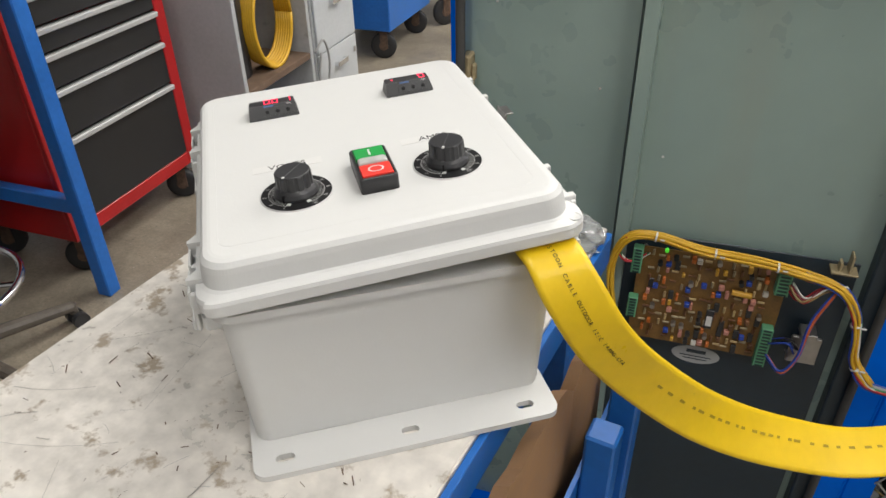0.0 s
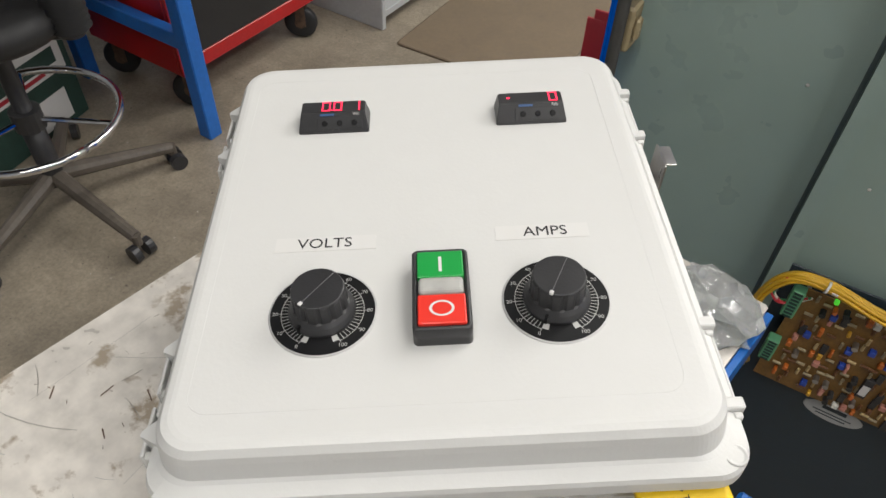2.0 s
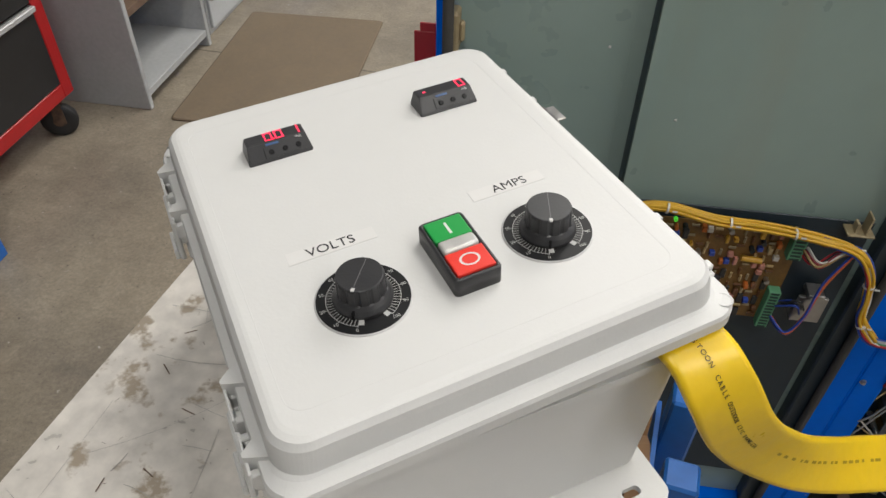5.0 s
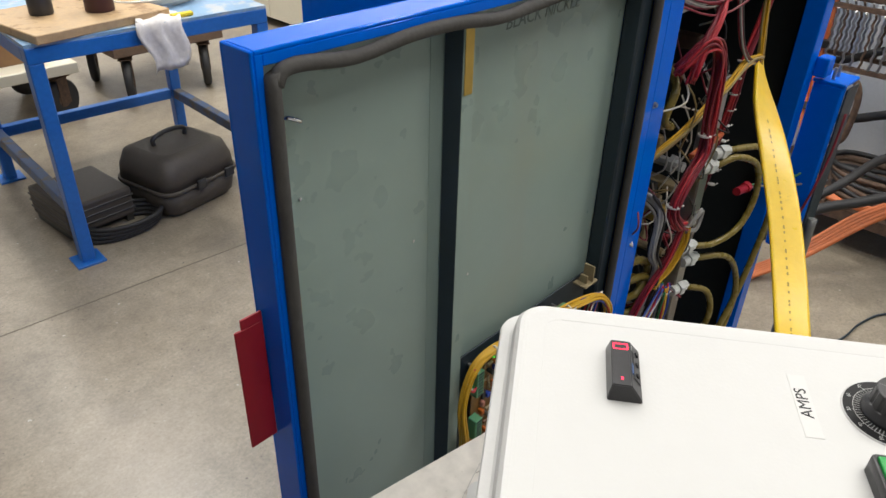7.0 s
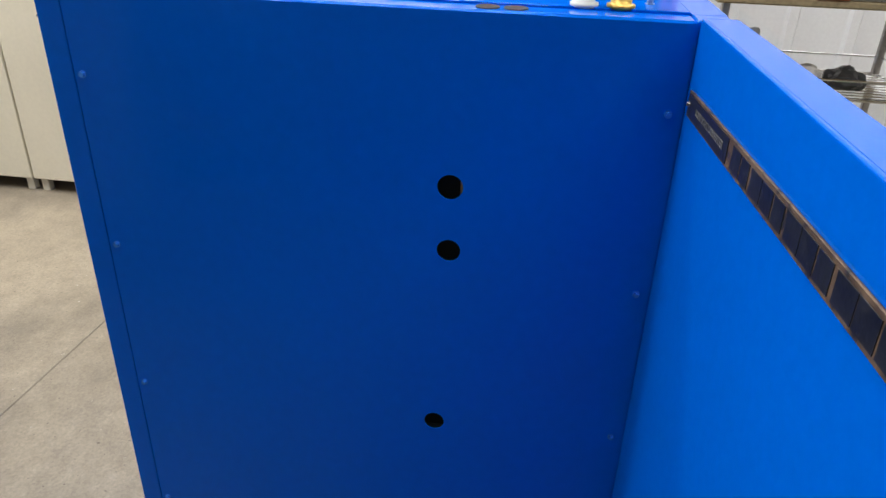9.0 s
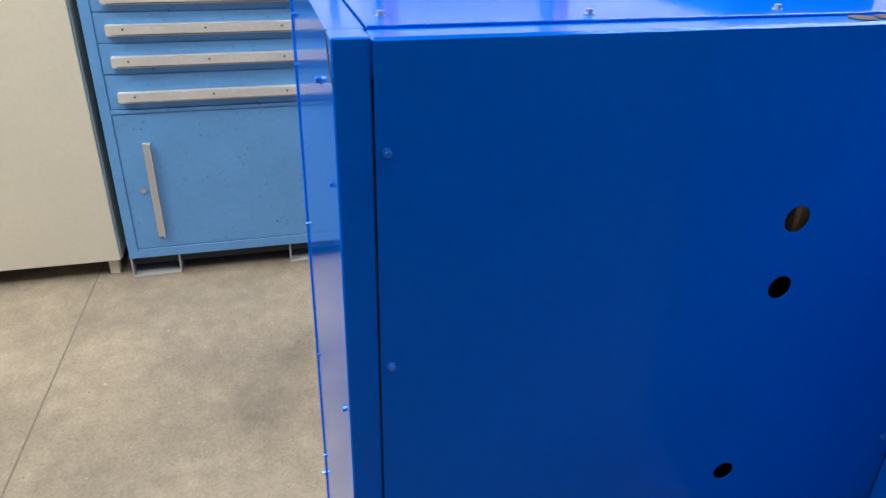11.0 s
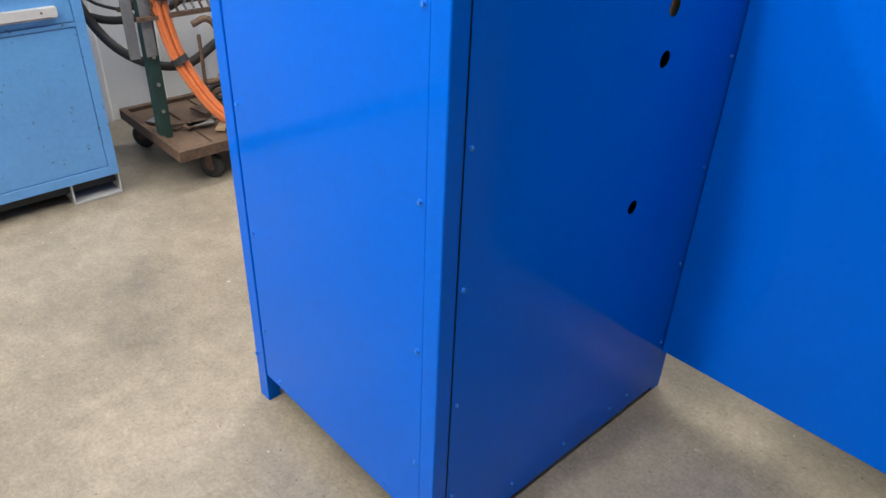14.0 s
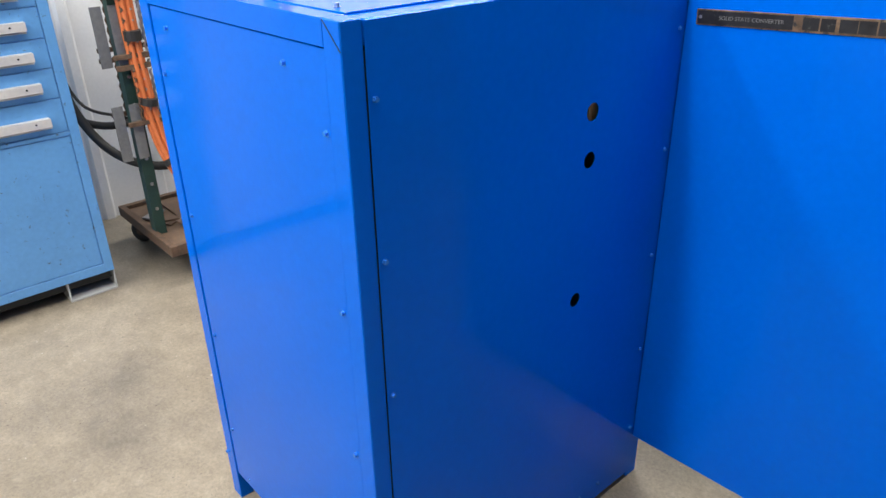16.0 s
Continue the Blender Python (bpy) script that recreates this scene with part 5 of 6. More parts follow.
dc = thing("drawer_cabinet", Matrix(), "light blue steel drawer cabinet with aluminium pulls, scuffed", "cabinet")
CX, CY0, CY1, CT = 2.23, 0.715, 1.58, 1.36
part("carcass", box((CX + 0.004, CY0, 0.095), (2.94, CY1, CT), 0.004), BLUE_LIGHT, dc)
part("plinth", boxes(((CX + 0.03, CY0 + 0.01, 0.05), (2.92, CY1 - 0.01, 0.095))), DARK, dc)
for y in (CY0, CY1 - 0.20):
    part("foot_channel", boxes(((CX + 0.004, y, 0.0), (2.9, y + 0.20, 0.008)), ((CX + 0.004, y, 0.008), (2.9, y + 0.006, 0.095)), ((CX + 0.004, y + 0.194, 0.008), (2.9, y + 0.20, 0.095)), bevel=0.0008), GREY, dc)
part("front_frame", boxes(((CX - 0.004, CY0, 0.095), (CX + 0.0038, CY0 + 0.038, CT)), ((CX - 0.004, CY1 - 0.038, 0.095), (CX + 0.0038, CY1, CT)), ((CX - 0.004, CY0 + 0.038, 0.095), (CX + 0.0038, CY1 - 0.038, 0.135)), ((CX - 0.004, CY0 + 0.038, 0.722), (CX + 0.0038, CY1 - 0.038, 0.737)), bevel=0.001), BLUE_LIGHT, dc)
cd_door = part("door", box((CX - 0.001, CY0 + 0.042, 0.139), (CX + 0.0038, CY1 - 0.042, 0.718), 0.001), BLUE_LIGHT, dc)
part("door_pull", boxes(((CX - 0.012, 1.418, 0.19), (CX - 0.001, 1.448, 0.60)), ((CX - 0.024, 1.418, 0.19), (CX - 0.012, 1.424, 0.60)), bevel=0.001), SILVER, cd_door, "aluminium upright door pull")
part("lock", cyl((CX - 0.008, 1.475, 0.40), (CX - 0.001, 1.475, 0.40), 0.011, 14), CHROME, cd_door)
PULL = mat("aluminium_pull", (0.66, 0.64, 0.60), 0.45, metal=0.25, var=0.1, bump=0.1)
for z0, z1 in ((0.741, 0.872), (0.876, 0.988), (0.992, 1.100), (1.104, 1.215), (1.219, 1.35)):
    dr = part("drawer", box((CX - 0.002, CY0 + 0.042, z0), (CX + 0.0038, CY1 - 0.042, z1), 0.0012), BLUE_LIGHT, dc)
    zc = z0 + 0.040
    bm = boxes(((CX - 0.006, 0.815, zc - 0.016), (CX - 0.002, 1.50, zc + 0.026)), ((CX - 0.032, 0.815, zc + 0.018), (CX - 0.006, 1.50, zc + 0.026)), ((CX - 0.034, 0.815, zc - 0.006), (CX - 0.030, 1.50, zc + 0.026)), ((CX - 0.018, 0.815, zc - 0.016), (CX - 0.006, 1.50, zc - 0.012)))
    pl = part("drawer_pull", bm, PULL, dr, "full-width aluminium drawer pull")
    for y in (0.87, 1.15, 1.44):
        part("rivet", cyl((CX - 0.0345, y, zc + 0.012), (CX - 0.0355, y, zc + 0.012), 0.004, 8), DARK, pl)

for k in range(3):
    y0, y1 = 1.62 + 1.185 * k, 1.62 + 1.185 * (k + 1) - 0.006
    lk = thing("locker", Matrix(), "tall cream-painted double-door steel storage cupboard", "cupboard", "cream cupboards")
    part("carcass", box((2.285, y0, 0.07), (2.94, y1, 2.05), 0.004), BEIGE, lk)
    for s in range(2):
        a, b = y0 + (y1 - y0) * s / 2 + 0.003, y0 + (y1 - y0) * (s + 1) / 2 - 0.003
        dl = part("door", box((2.262, a, 0.075), (2.2845, b, 2.045), 0.003), BEIGE, lk)
        part("handle", box((2.240, (b - 0.062) if s == 0 else (a + 0.042), 0.92), (2.262, (b - 0.042) if s == 0 else (a + 0.062), 1.10), 0.004), PAPER, dl, "white plastic grip")
        part("lock", cyl((2.2625, (b - 0.052) if s == 0 else (a + 0.052), 0.835), (2.258, (b - 0.052) if s == 0 else (a + 0.052), 0.835), 0.009, 14), (CHROME, BEIGE)[s], dl)
    for y in (y0 + 0.02, y1 - 0.06):
        part("foot", box((2.29, y, 0.0), (2.33, y + 0.04, 0.07), 0.002), BEIGE, lk)
    # near-black block stands in for the shaded gap between the feet
    part("kick_shade", box((2.42, y0 + 0.01, 0.001), (2.90, y1 - 0.01, 0.069)), DARK, lk)

# resistor rack on a wheeled platform
rk = thing("resistor_rack", Matrix(), "rusty wheeled rack of resistor grids with dark green posts", "rack")
RX0, RX1, RY0, RY1 = 2.06, 2.70, -0.30, 0.51
part("platform_frame", boxes(((RX0, RY0, 0.14), (RX0 + 0.03, RY1, 0.19)), ((RX1 - 0.03, RY0, 0.14), (RX1, RY1, 0.19)), ((RX0 + 0.03, RY0, 0.14), (RX1 - 0.03, RY0 + 0.03, 0.19)), ((RX0 + 0.03, RY1 - 0.03, 0.14), (RX1 - 0.03, RY1, 0.19)), bevel=0.002), RUST, rk)
for k in range(5):
    y = RY0 + 0.033 + k * 0.150
    part("plank", box((RX0 + 0.032, y, 0.150), (RX1 - 0.032, y + 0.141, 0.172), 0.002), OLDWOOD, rk)
for x, y in ((RX0 + 0.07, RY0 + 0.07), (RX0 + 0.07, RY1 - 0.17), (RX1 - 0.07, RY0 + 0.07), (RX1 - 0.07, RY1 - 0.07)):
    caster(rk, x, y, 0.058, 35)
for y in (RY0 + 0.02, 0.44):
    bm = boxes(((2.27, y, 0.172), (2.275, y + 0.05, 1.95)), ((2.275, y, 0.172), (2.32, y + 0.005, 1.95)), ((2.275, y + 0.045, 0.172), (2.32, y + 0.05, 1.95)))
    po = part("post", bm, GREENP, rk, "dark green steel channel post")
    for k in range(12):
        part("bolt", cyl((2.262, y + 0.025, 0.3 + 0.12 * k), (2.27, y + 0.025, 0.3 + 0.12 * k), 0.008, 6), STEEL, po)
for z0 in (0.70, 0.98, 1.26, 1.54):
    for x in (2.22, 2.42):
        g = part("resistor_grid", boxes(((x, RY0 - 0.02, z0), (x + 0.02, 0.52, z0 + 0.018)), ((x, RY0 - 0.02, z0 + 0.235), (x + 0.02, 0.52, z0 + 0.255)), bevel=0.001), RUST, rk, "rusty resistor grid bank")
        for k in range(22):
            y = RY0 + 0.01 + k * 0.0355
            pts = [(x + 0.01 + (0.012 if j % 2 else -0.012), y, z0 + 0.02 + 0.0215 * j) for j in range(11)]
            part("grid_element", tube(pts, 0.0055, 5, 0), (STEEL if k % 3 else RUST), g)
HANGER = mat("dull_galvanised", (0.20, 0.205, 0.20), 0.5, metal=0.4, var=0.25, bump=0.15)
for y in (0.47, 0.40):
    for z in (0.55, 0.95, 1.32):
        bm = box((2.245, y + 0.055, z), (2.250, y + 0.10, z + 0.24), 0.001)
        for k in range(4):
            add_cyl(bm, (2.243, y + 0.07, z + 0.03 + 0.065 * k), (2.245, y + 0.07, z + 0.03 + 0.065 * k), 0.008, 8)
        part("hanger_plate", bm, HANGER, rk, "grey drilled steel hanger plate")
clampth = thing("c_clamp", Matrix(), "rusty iron C-clamp hanging on the wheeled rack", "clamp")
part("frame", tube([(2.22, 0.30, 0.66), (2.20, 0.24, 0.68), (2.19, 0.20, 0.62), (2.19, 0.20, 0.48), (2.19, 0.22, 0.42), (2.20, 0.28, 0.41)], 0.014, 8), RUST, clampth)
part("screw_rod", cyl((2.20, 0.285, 0.30), (2.20, 0.285, 0.62), 0.008, 10), RUST, clampth)
scrap = thing("scrap_metal", Matrix(), "loose drilled copper and steel pieces lying on the rack platform", "scrap metal")
rng = random.Random(3)
for k in range(16):
    x, y = rng.uniform(2.12, 2.55), rng.uniform(-0.2, 0.42)
    part("scrap_piece", moved(box((-0.06, -0.022, 0), (0.06, 0.022, 0.008), 0.001), Matrix.Translation((x, y, 0.173 + 0.009 * (k % 3))) @ pose(0, 0, 0, 0, 0, rng.uniform(0, 180))), rng.choice((RUST, STEEL, WOOD, OLDWOOD)), scrap)

oc = thing("cable_bundle", Matrix(), "bundle of orange cables taped to the rack post", "cable bundle")
for k in range(5):
    dy, dx = 0.012 * (k - 2), 0.010 * (k % 2)
    part("cable", tube([(2.25 - dx, 0.44 + dy, 1.95), (2.24 - dx, 0.435 + dy, 1.4), (2.235 - dx, 0.43 + dy, 0.95), (2.225 - dx, 0.40 + dy, 0.62), (2.17 - dx, 0.34 + dy, 0.42), (2.10 - dx, 0.25 + dy, 0.27), (2.06, 0.12 + dy, 0.225), (2.05, -0.05 + dy, 0.225 + 0.004 * k)], 0.0105, 8), ORANGE, oc)
    part("cable", tube([(2.26 - dx, -0.295 + dy, 1.95), (2.24 - dx, -0.30 + dy, 1.3), (2.22 - dx, -0.31 + dy, 0.85), (2.16 - dx, -0.27 + dy, 0.55), (2.04 - dx, -0.16 + dy, 0.36), (1.90, -0.02 + dy, 0.24 + 0.004 * k), (1.72, 0.12 + dy, 0.10), (1.55, 0.25 + dy, 0.014)], 0.0105, 8), ORANGE, oc)
for p, q in (((2.232, 0.43, 1.05), (2.230, 0.43, 1.09)), ((2.230, 0.42, 0.78), (2.227, 0.415, 0.81)), ((2.21, 0.385, 0.54), (2.20, 0.375, 0.515)), ((2.215, -0.31, 0.86), (2.217, -0.31, 0.90))):
    part("tape", cyl(p, q, 0.036, 12), RUBBER, oc)
bh = thing("rubber_hose", Matrix(), "thick black rubber hoses looping along the white wall", "hose")
for pts, r in (([(2.62, 0.62, 1.9), (2.60, 0.64, 1.2), (2.55, 0.66, 0.85), (2.45, 0.60, 0.62), (2.36, 0.48, 0.50), (2.34, 0.30, 0.46), (2.40, 0.10, 0.52)], 0.020),
               ([(2.70, 0.60, 1.9), (2.68, 0.66, 1.3), (2.66, 0.70, 0.95), (2.60, 0.68, 0.74), (2.48, 0.55, 0.66), (2.36, 0.36, 0.70), (2.34, 0.2, 0.78)], 0.017),
               ([(2.66, 0.58, 1.6), (2.66, 0.64, 1.1), (2.60, 0.60, 0.76), (2.45, 0.45, 0.68)], 0.007),
               ([(2.35, -0.30, 1.0), (2.30, -0.36, 0.75), (2.22, -0.32, 0.52), (2.05, -0.18, 0.40), (1.85, -0.02, 0.35), (1.70, 0.12, 0.30), (1.5, 0.3, 0.12), (1.35, 0.4, 0.024)], 0.020),
               ([(2.40, -0.10, 0.60), (2.25, -0.02, 0.45), (2.05, 0.04, 0.42), (1.85, 0.10, 0.36), (1.6, 0.3, 0.18), (1.45, 0.4, 0.024)], 0.018),
               ([(2.35, 0.05, 1.12), (2.20, 0.03, 1.05), (2.17, -0.02, 0.96), (2.18, -0.09, 0.93), (2.20, -0.13, 1.0), (2.22, -0.10, 1.12)], 0.014)):
    part("hose", tube(pts, r, 10), RUBBER, bh)
brk_h = thing("brown_cable_coil", Matrix(), "coil of brown and black cables lying on the rack platform", "cable coil")
for k in range(6):
    part("loop", tube([(2.22 + 0.12 * math.cos(a) + 0.01 * k, -0.02 + (0.20 + 0.012 * k) * math.sin(a), 0.215 + 0.022 * k + 0.008 * math.sin(3 * a + k)) for a in np.linspace(0, 6.28, 14)], 0.012, 6), (RUST, RUBBER)[k % 2], brk_h)

# wheeled wire-shelf cart with a jug
ct = thing("shelf_cart", Matrix(), "steel wheeled shelf cart holding tools and a jug", "cart")
SX0, SX1, SY0, SY1 = 2.03, 2.55, -1.30, -0.46
for x in (SX0, SX1 - 0.03):
    for y in (SY0, SY1 - 0.03):
        part("post", moved(box((-0.015, -0.015, 0.205), (0.015, 0.015, 1.17), 0.004), Matrix.Translation((x + 0.015, y + 0.015, 0))), STEEL, ct)
        caster(ct, x + 0.02, y + 0.02, 0.10, 20, 0.04)
part("deck", boxes(((SX0 - 0.02, SY0 - 0.01, 0.205), (SX1 + 0.02, SY1 + 0.01, 0.240)), bevel=0.003), STEEL, ct)
part("deck_board", box((SX0 + 0.02, SY0 + 0.06, 0.241), (SX1 - 0.03, SY1 - 0.05, 0.300), 0.004), mat("red_brown_plywood", (0.30, 0.165, 0.095), 0.65, var=0.25, scale=14, bump=0.2, stain=(0.12, 0.08, 0.06), stain_at=0.6), ct, "scuffed plywood deck board")
part("top_shelf", box((SX0 - 0.03, SY0 - 0.02, 1.17), (SX1 + 0.02, SY1 + 0.03, 1.20), 0.006), TAN, ct)
shelf = part("wire_shelf", cyl((SX0, SY0 + 0.01, 0.825), (SX1, SY0 + 0.01, 0.825), 0.005, 6), CHROME, ct, "bright wire shelf")
for k in range(12):
    x = SX0 + 0.02 + k * 0.044
    part("wire", cyl((x, SY0, 0.83), (x, SY1, 0.83), 0.003, 6), CHROME, shelf)
for z in (0.825, 0.90):
    for y in (SY0 + 0.01, SY1 - 0.01)[(z < 0.9):]:
        part("wire", cyl((SX0, y, z), (SX1, y, z), 0.005, 6), CHROME, shelf)
    for x in (SX0 + 0.005, SX1 - 0.005):
        part("wire", cyl((x, SY0, z), (x, SY1, z), 0.005, 6), CHROME, shelf)
jug = thing("plastic_jug", Matrix.Translation((2.16, -0.66, 0.301)), "cloudy white plastic jug with green liquid on the cart", "jug")
part("jug_body", lathe([(0.070, 0), (0.078, 0.01), (0.078, 0.17), (0.070, 0.215), (0.035, 0.265), (0.022, 0.285), (0.022, 0.30)], 24), JUG, jug)
part("liquid_band", lathe([(0.0785, 0.004), (0.0790, 0.006), (0.0790, 0.045), (0.0785, 0.046)], 24), GREENB, jug)
part("jug_label", lathe([(0.0782, 0.058), (0.0788, 0.059), (0.0788, 0.158), (0.0782, 0.159)], 24), mat("cream_label", (0.60, 0.58, 0.50), 0.5, var=0.05), jug)
for z, w in ((0.140, 0.10), (0.122, 0.06), (0.112, 0.07)):
    part("print_bar", loft([(0.0794, w / 2, 0.02, z), (0.0794, w / 2, 0.02, z + 0.005)], 4), SLATE, jug)
part("jug_handle", tube([(-0.01, -0.02, 0.27), (-0.03, -0.055, 0.26), (-0.03, -0.075, 0.20), (-0.02, -0.07, 0.16)], 0.010, 8), JUG, jug)
part("jug_cap", lathe([(0.025, 0.295), (0.025, 0.315), (0.02, 0.318)], 18), JUG, jug)
lump = [("wrench_pile", 2.15, -0.72, 0.838, RUST), ("rag_bundle", 2.20, -0.86, 0.838, CLOTH), ("dark_tool", 2.18, -1.02, 0.838, BLACK)]
for nm, x, y, z, mt in lump:
    lp = thing(nm, Matrix.Translation((x, y, z)), {"wrench_pile": "pile of rusty hand tools on the wire shelf", "rag_bundle": "bundled grey rag on the wire shelf", "dark_tool": "dark power tool lying on the wire shelf"}[nm], "tool")
    bm = bmesh.new()
    bmesh.ops.create_icosphere(bm, subdivisions=3, radius=0.075)
    for v in bm.verts:
        v.co *= 1 + 0.5 * noise.noise(v.co * 22 + Vector((x, y, z)) * 3)
        v.co.z = max(v.co.z * 0.7 + 0.03, 0)
    part("heap", bm, mt, lp)
tcase = thing("tool_case", Matrix.Translation((2.2, -0.86, 1.201)), "open black tool case standing on the cart top", "case")
part("shell", box((-0.14, -0.20, 0.0), (0.16, 0.20, 0.09), 0.012, 2), BLACK, tcase)
part("case_handle", tube([(-0.145, -0.09, 0.05), (-0.185, -0.08, 0.06), (-0.185, 0.08, 0.06), (-0.145, 0.09, 0.05)], 0.010, 8), CHROME, tcase)
oclamp = thing("orange_clamp", Matrix.Translation((2.02, -0.80, 1.201)), "orange bar clamp lying across the cart top", "clamp")
part("bar", box((-0.02, -0.30, 0.0), (0.01, 0.16, 0.012), 0.002), STEEL, oclamp)
part("grip", box((-0.03, -0.10, 0.0), (0.02, 0.02, 0.03), 0.006), ORANGE, oclamp)

for k, (bx, by, bz) in enumerate(((1.73, -0.815, 0.0), (1.82, -1.19, 0.0))):
    bk = thing("bucket", Matrix.Translation((bx, by, bz)), "green plastic bucket with a dirt-covered black lid" if k == 0 else "green plastic bucket standing on the floor", "bucket", "green buckets")
    part("pail", lathe([(0.130, 0.0), (0.133, 0.004), (0.148, 0.30), (0.156, 0.302), (0.156, 0.33), (0.150, 0.332), (0.152, 0.39), (0.158, 0.392), (0.158, 0.405)], 40), GREENB, bk)
    if k == 0:
        part("lid_rim", lathe([(0.150, 0.404), (0.165, 0.405), (0.168, 0.425), (0.160, 0.437), (0.148, 0.432)], 40), RUBBER, bk)
        bm = bmesh.new()
        bmesh.ops.create_grid(bm, x_segments=26, y_segments=26, size=0.15)
        bmesh.ops.delete(bm, geom=[v for v in bm.verts if v.co.length > 0.15], context="VERTS")
        for v in bm.verts:
            v.co.z = 0.447 + 0.010 * noise.noise(v.co * 26) + 0.005 * noise.noise(v.co * 70)
        part("dirt", bm, mat("caked_dirt", (0.36, 0.24, 0.18), 0.9, var=0.4, scale=20, bump=0.4), bk)
        for j in range(7):
            for z, h, w, r in ((0.215, 0.034, 0.085, 0.1433), (0.170, 0.014, 0.06, 0.1410)):
                ang = radians(180 + (j - 3) * (10.5 if h > 0.02 else 8))
                part("print_bar", moved(box((-0.0012, -w * 0.11, z), (0.0016, w * 0.11, z + h), 0.0006), Matrix.Translation(((r + 0.0006) * math.cos(ang), (r + 0.0006) * math.sin(ang), 0)) @ pose(0, 0, 0, 0, 0, math.degrees(ang))), GREENP, bk)
    part("bail", tube([(0, -0.160, 0.36), (0.06, -0.165, 0.24), (0.12, -0.12, 0.19), (0.165, 0, 0.17), (0.12, 0.12, 0.19), (0.06, 0.165, 0.24), (0, 0.160, 0.36)], 0.003, 6), STEEL, bk)
bb = thing("blue_crate", Matrix.Translation((1.93, -0.95, 0)), "small blue painted steel crate behind the bucket", "crate")
part("crate_box", box((-0.06, -0.09, 0.0), (0.06, 0.09, 0.46), 0.004), BLUE_BENCH, bb)
fc = thing("extension_cord", Matrix(), "thin dark power cord lying across the floor", "cord")
part("cord", tube([(1.12, -0.02, 0.006), (1.28, -0.064, 0.006), (1.416, -0.174, 0.006), (1.60, -0.20, 0.006), (1.742, -0.261, 0.006), (1.924, -0.488, 0.006), (2.06, -0.724, 0.006), (2.2, -0.86, 0.006)], 0.0042, 6), SLATE, fc)
hg = thing("hanging_hose", Matrix(), "dark grey hose hanging down beside the cabinet door frame", "hose")
part("hose", tube([(0.80, -0.12, 0.72), (0.785, -0.125, 0.55), (0.765, -0.13, 0.35), (0.755, -0.135, 0.20), (0.75, -0.14, 0.06), (0.76, -0.16, 0.016), (0.82, -0.20, 0.0125)], 0.012, 8), HANGER, hg)
wl = thing("wall_cord", Matrix(), "looped grey cord hanging on the white wall", "cord")
part("cord", tube([(2.98, -0.60, 1.9), (2.98, -0.52, 1.25), (2.98, -0.42, 0.85), (2.98, -0.40, 0.50), (2.98, -0.46, 0.32), (2.98, -0.56, 0.26)], 0.007, 6), WIRE["tan"], wl)
part("cord", tube([(2.98, -0.42, 1.9), (2.98, -0.40, 1.5), (2.975, -0.46, 1.22), (2.975, -0.56, 1.35), (2.975, -0.66, 1.6), (2.98, -0.68, 1.9)], 0.007, 6), WIRE["tan"], wl)
part("cord", tube([(2.80, -0.34, 0.95), (2.80, -0.37, 0.72), (2.80, -0.33, 0.50), (2.80, -0.28, 0.36)], 0.008, 6), WIRE["tan"], wl)
ps = thing("plank_stack", Matrix.Translation((2.27, -0.36, 0)), "short stack of rough wooden planks beside the rack", "planks")
for k in range(6):
    part("plank", box((0.0, -0.012 * (k % 2), 0.012 + 0.046 * k), (0.40, 0.050 - 0.008 * (k % 3), 0.050 + 0.046 * k), 0.003), (WOOD, OLDWOOD)[k % 2], ps)
    part("spacer", box((0.03, 0.0, 0.046 * k), (0.08, 0.035, 0.012 + 0.046 * k)), OLDWOOD, ps)

# ---- the blue table to the north and what stands round it ----
tb = thing("blue_table", Matrix.Translation((0.13, 2.07, 0)) @ pose(0, 0, 0, 0, 0, -2.2) @ Matrix.Translation((-0.13, -2.07, 0)), "blue welded steel work table with a worn pale top", "table")
TX0, TX1, TY0, TY1, TZ = -0.285, 0.645, 2.095, 3.12, 0.872
part("table_top", box((TX0 + 0.002, TY0 + 0.002, TZ - 0.012), (TX1 - 0.002, TY1 - 0.002, TZ)), mat("worn_pale_blue", (0.20, 0.34, 0.52), 0.35, var=0.2, bump=0.1, stain=(0.42, 0.45, 0.48), stain_at=0.52), tb)
part("rail", box((TX0, TY0, TZ - 0.068), (TX1, TY0 + 0.05, TZ - 0.0125), 0.003), BLUE_BENCH, tb)
part("rail", box((TX0, TY1 - 0.05, TZ - 0.068), (TX1, TY1, TZ - 0.0125), 0.003), BLUE_BENCH, tb)
for x in (TX0, TX1 - 0.05):
    part("rail", box((x, TY0 + 0.05, TZ - 0.068), (x + 0.05, TY1 - 0.05, TZ - 0.0125), 0.003), BLUE_BENCH, tb)
    part("side_stretcher", box((x + 0.004, TY0 + 0.055, 0.21), (x + 0.046, TY1 - 0.055, 0.26), 0.003), mat("worn_stretcher", (0.05, 0.10, 0.22), 0.5, var=0.3, bump=0.15, stain=(0.10, 0.09, 0.08), stain_at=0.5), tb)
    for y in (TY0 + 0.002, TY1 - 0.055):
        lg = part("leg", box((x + 0.001, y, 0.008), (x + 0.053, y + 0.053, TZ - 0.068), 0.004), BLUE_BENCH, tb)
        part("foot_plate", box((x - 0.028, y - 0.028, 0.0), (x + 0.082, y + 0.082, 0.0085), 0.001), BLUE_BENCH, lg)
part("back_stretcher", box((TX0 + 0.055, TY1 - 0.05, 0.21), (TX1 - 0.055, TY1 - 0.008, 0.26), 0.003), BLUE_BENCH, tb)
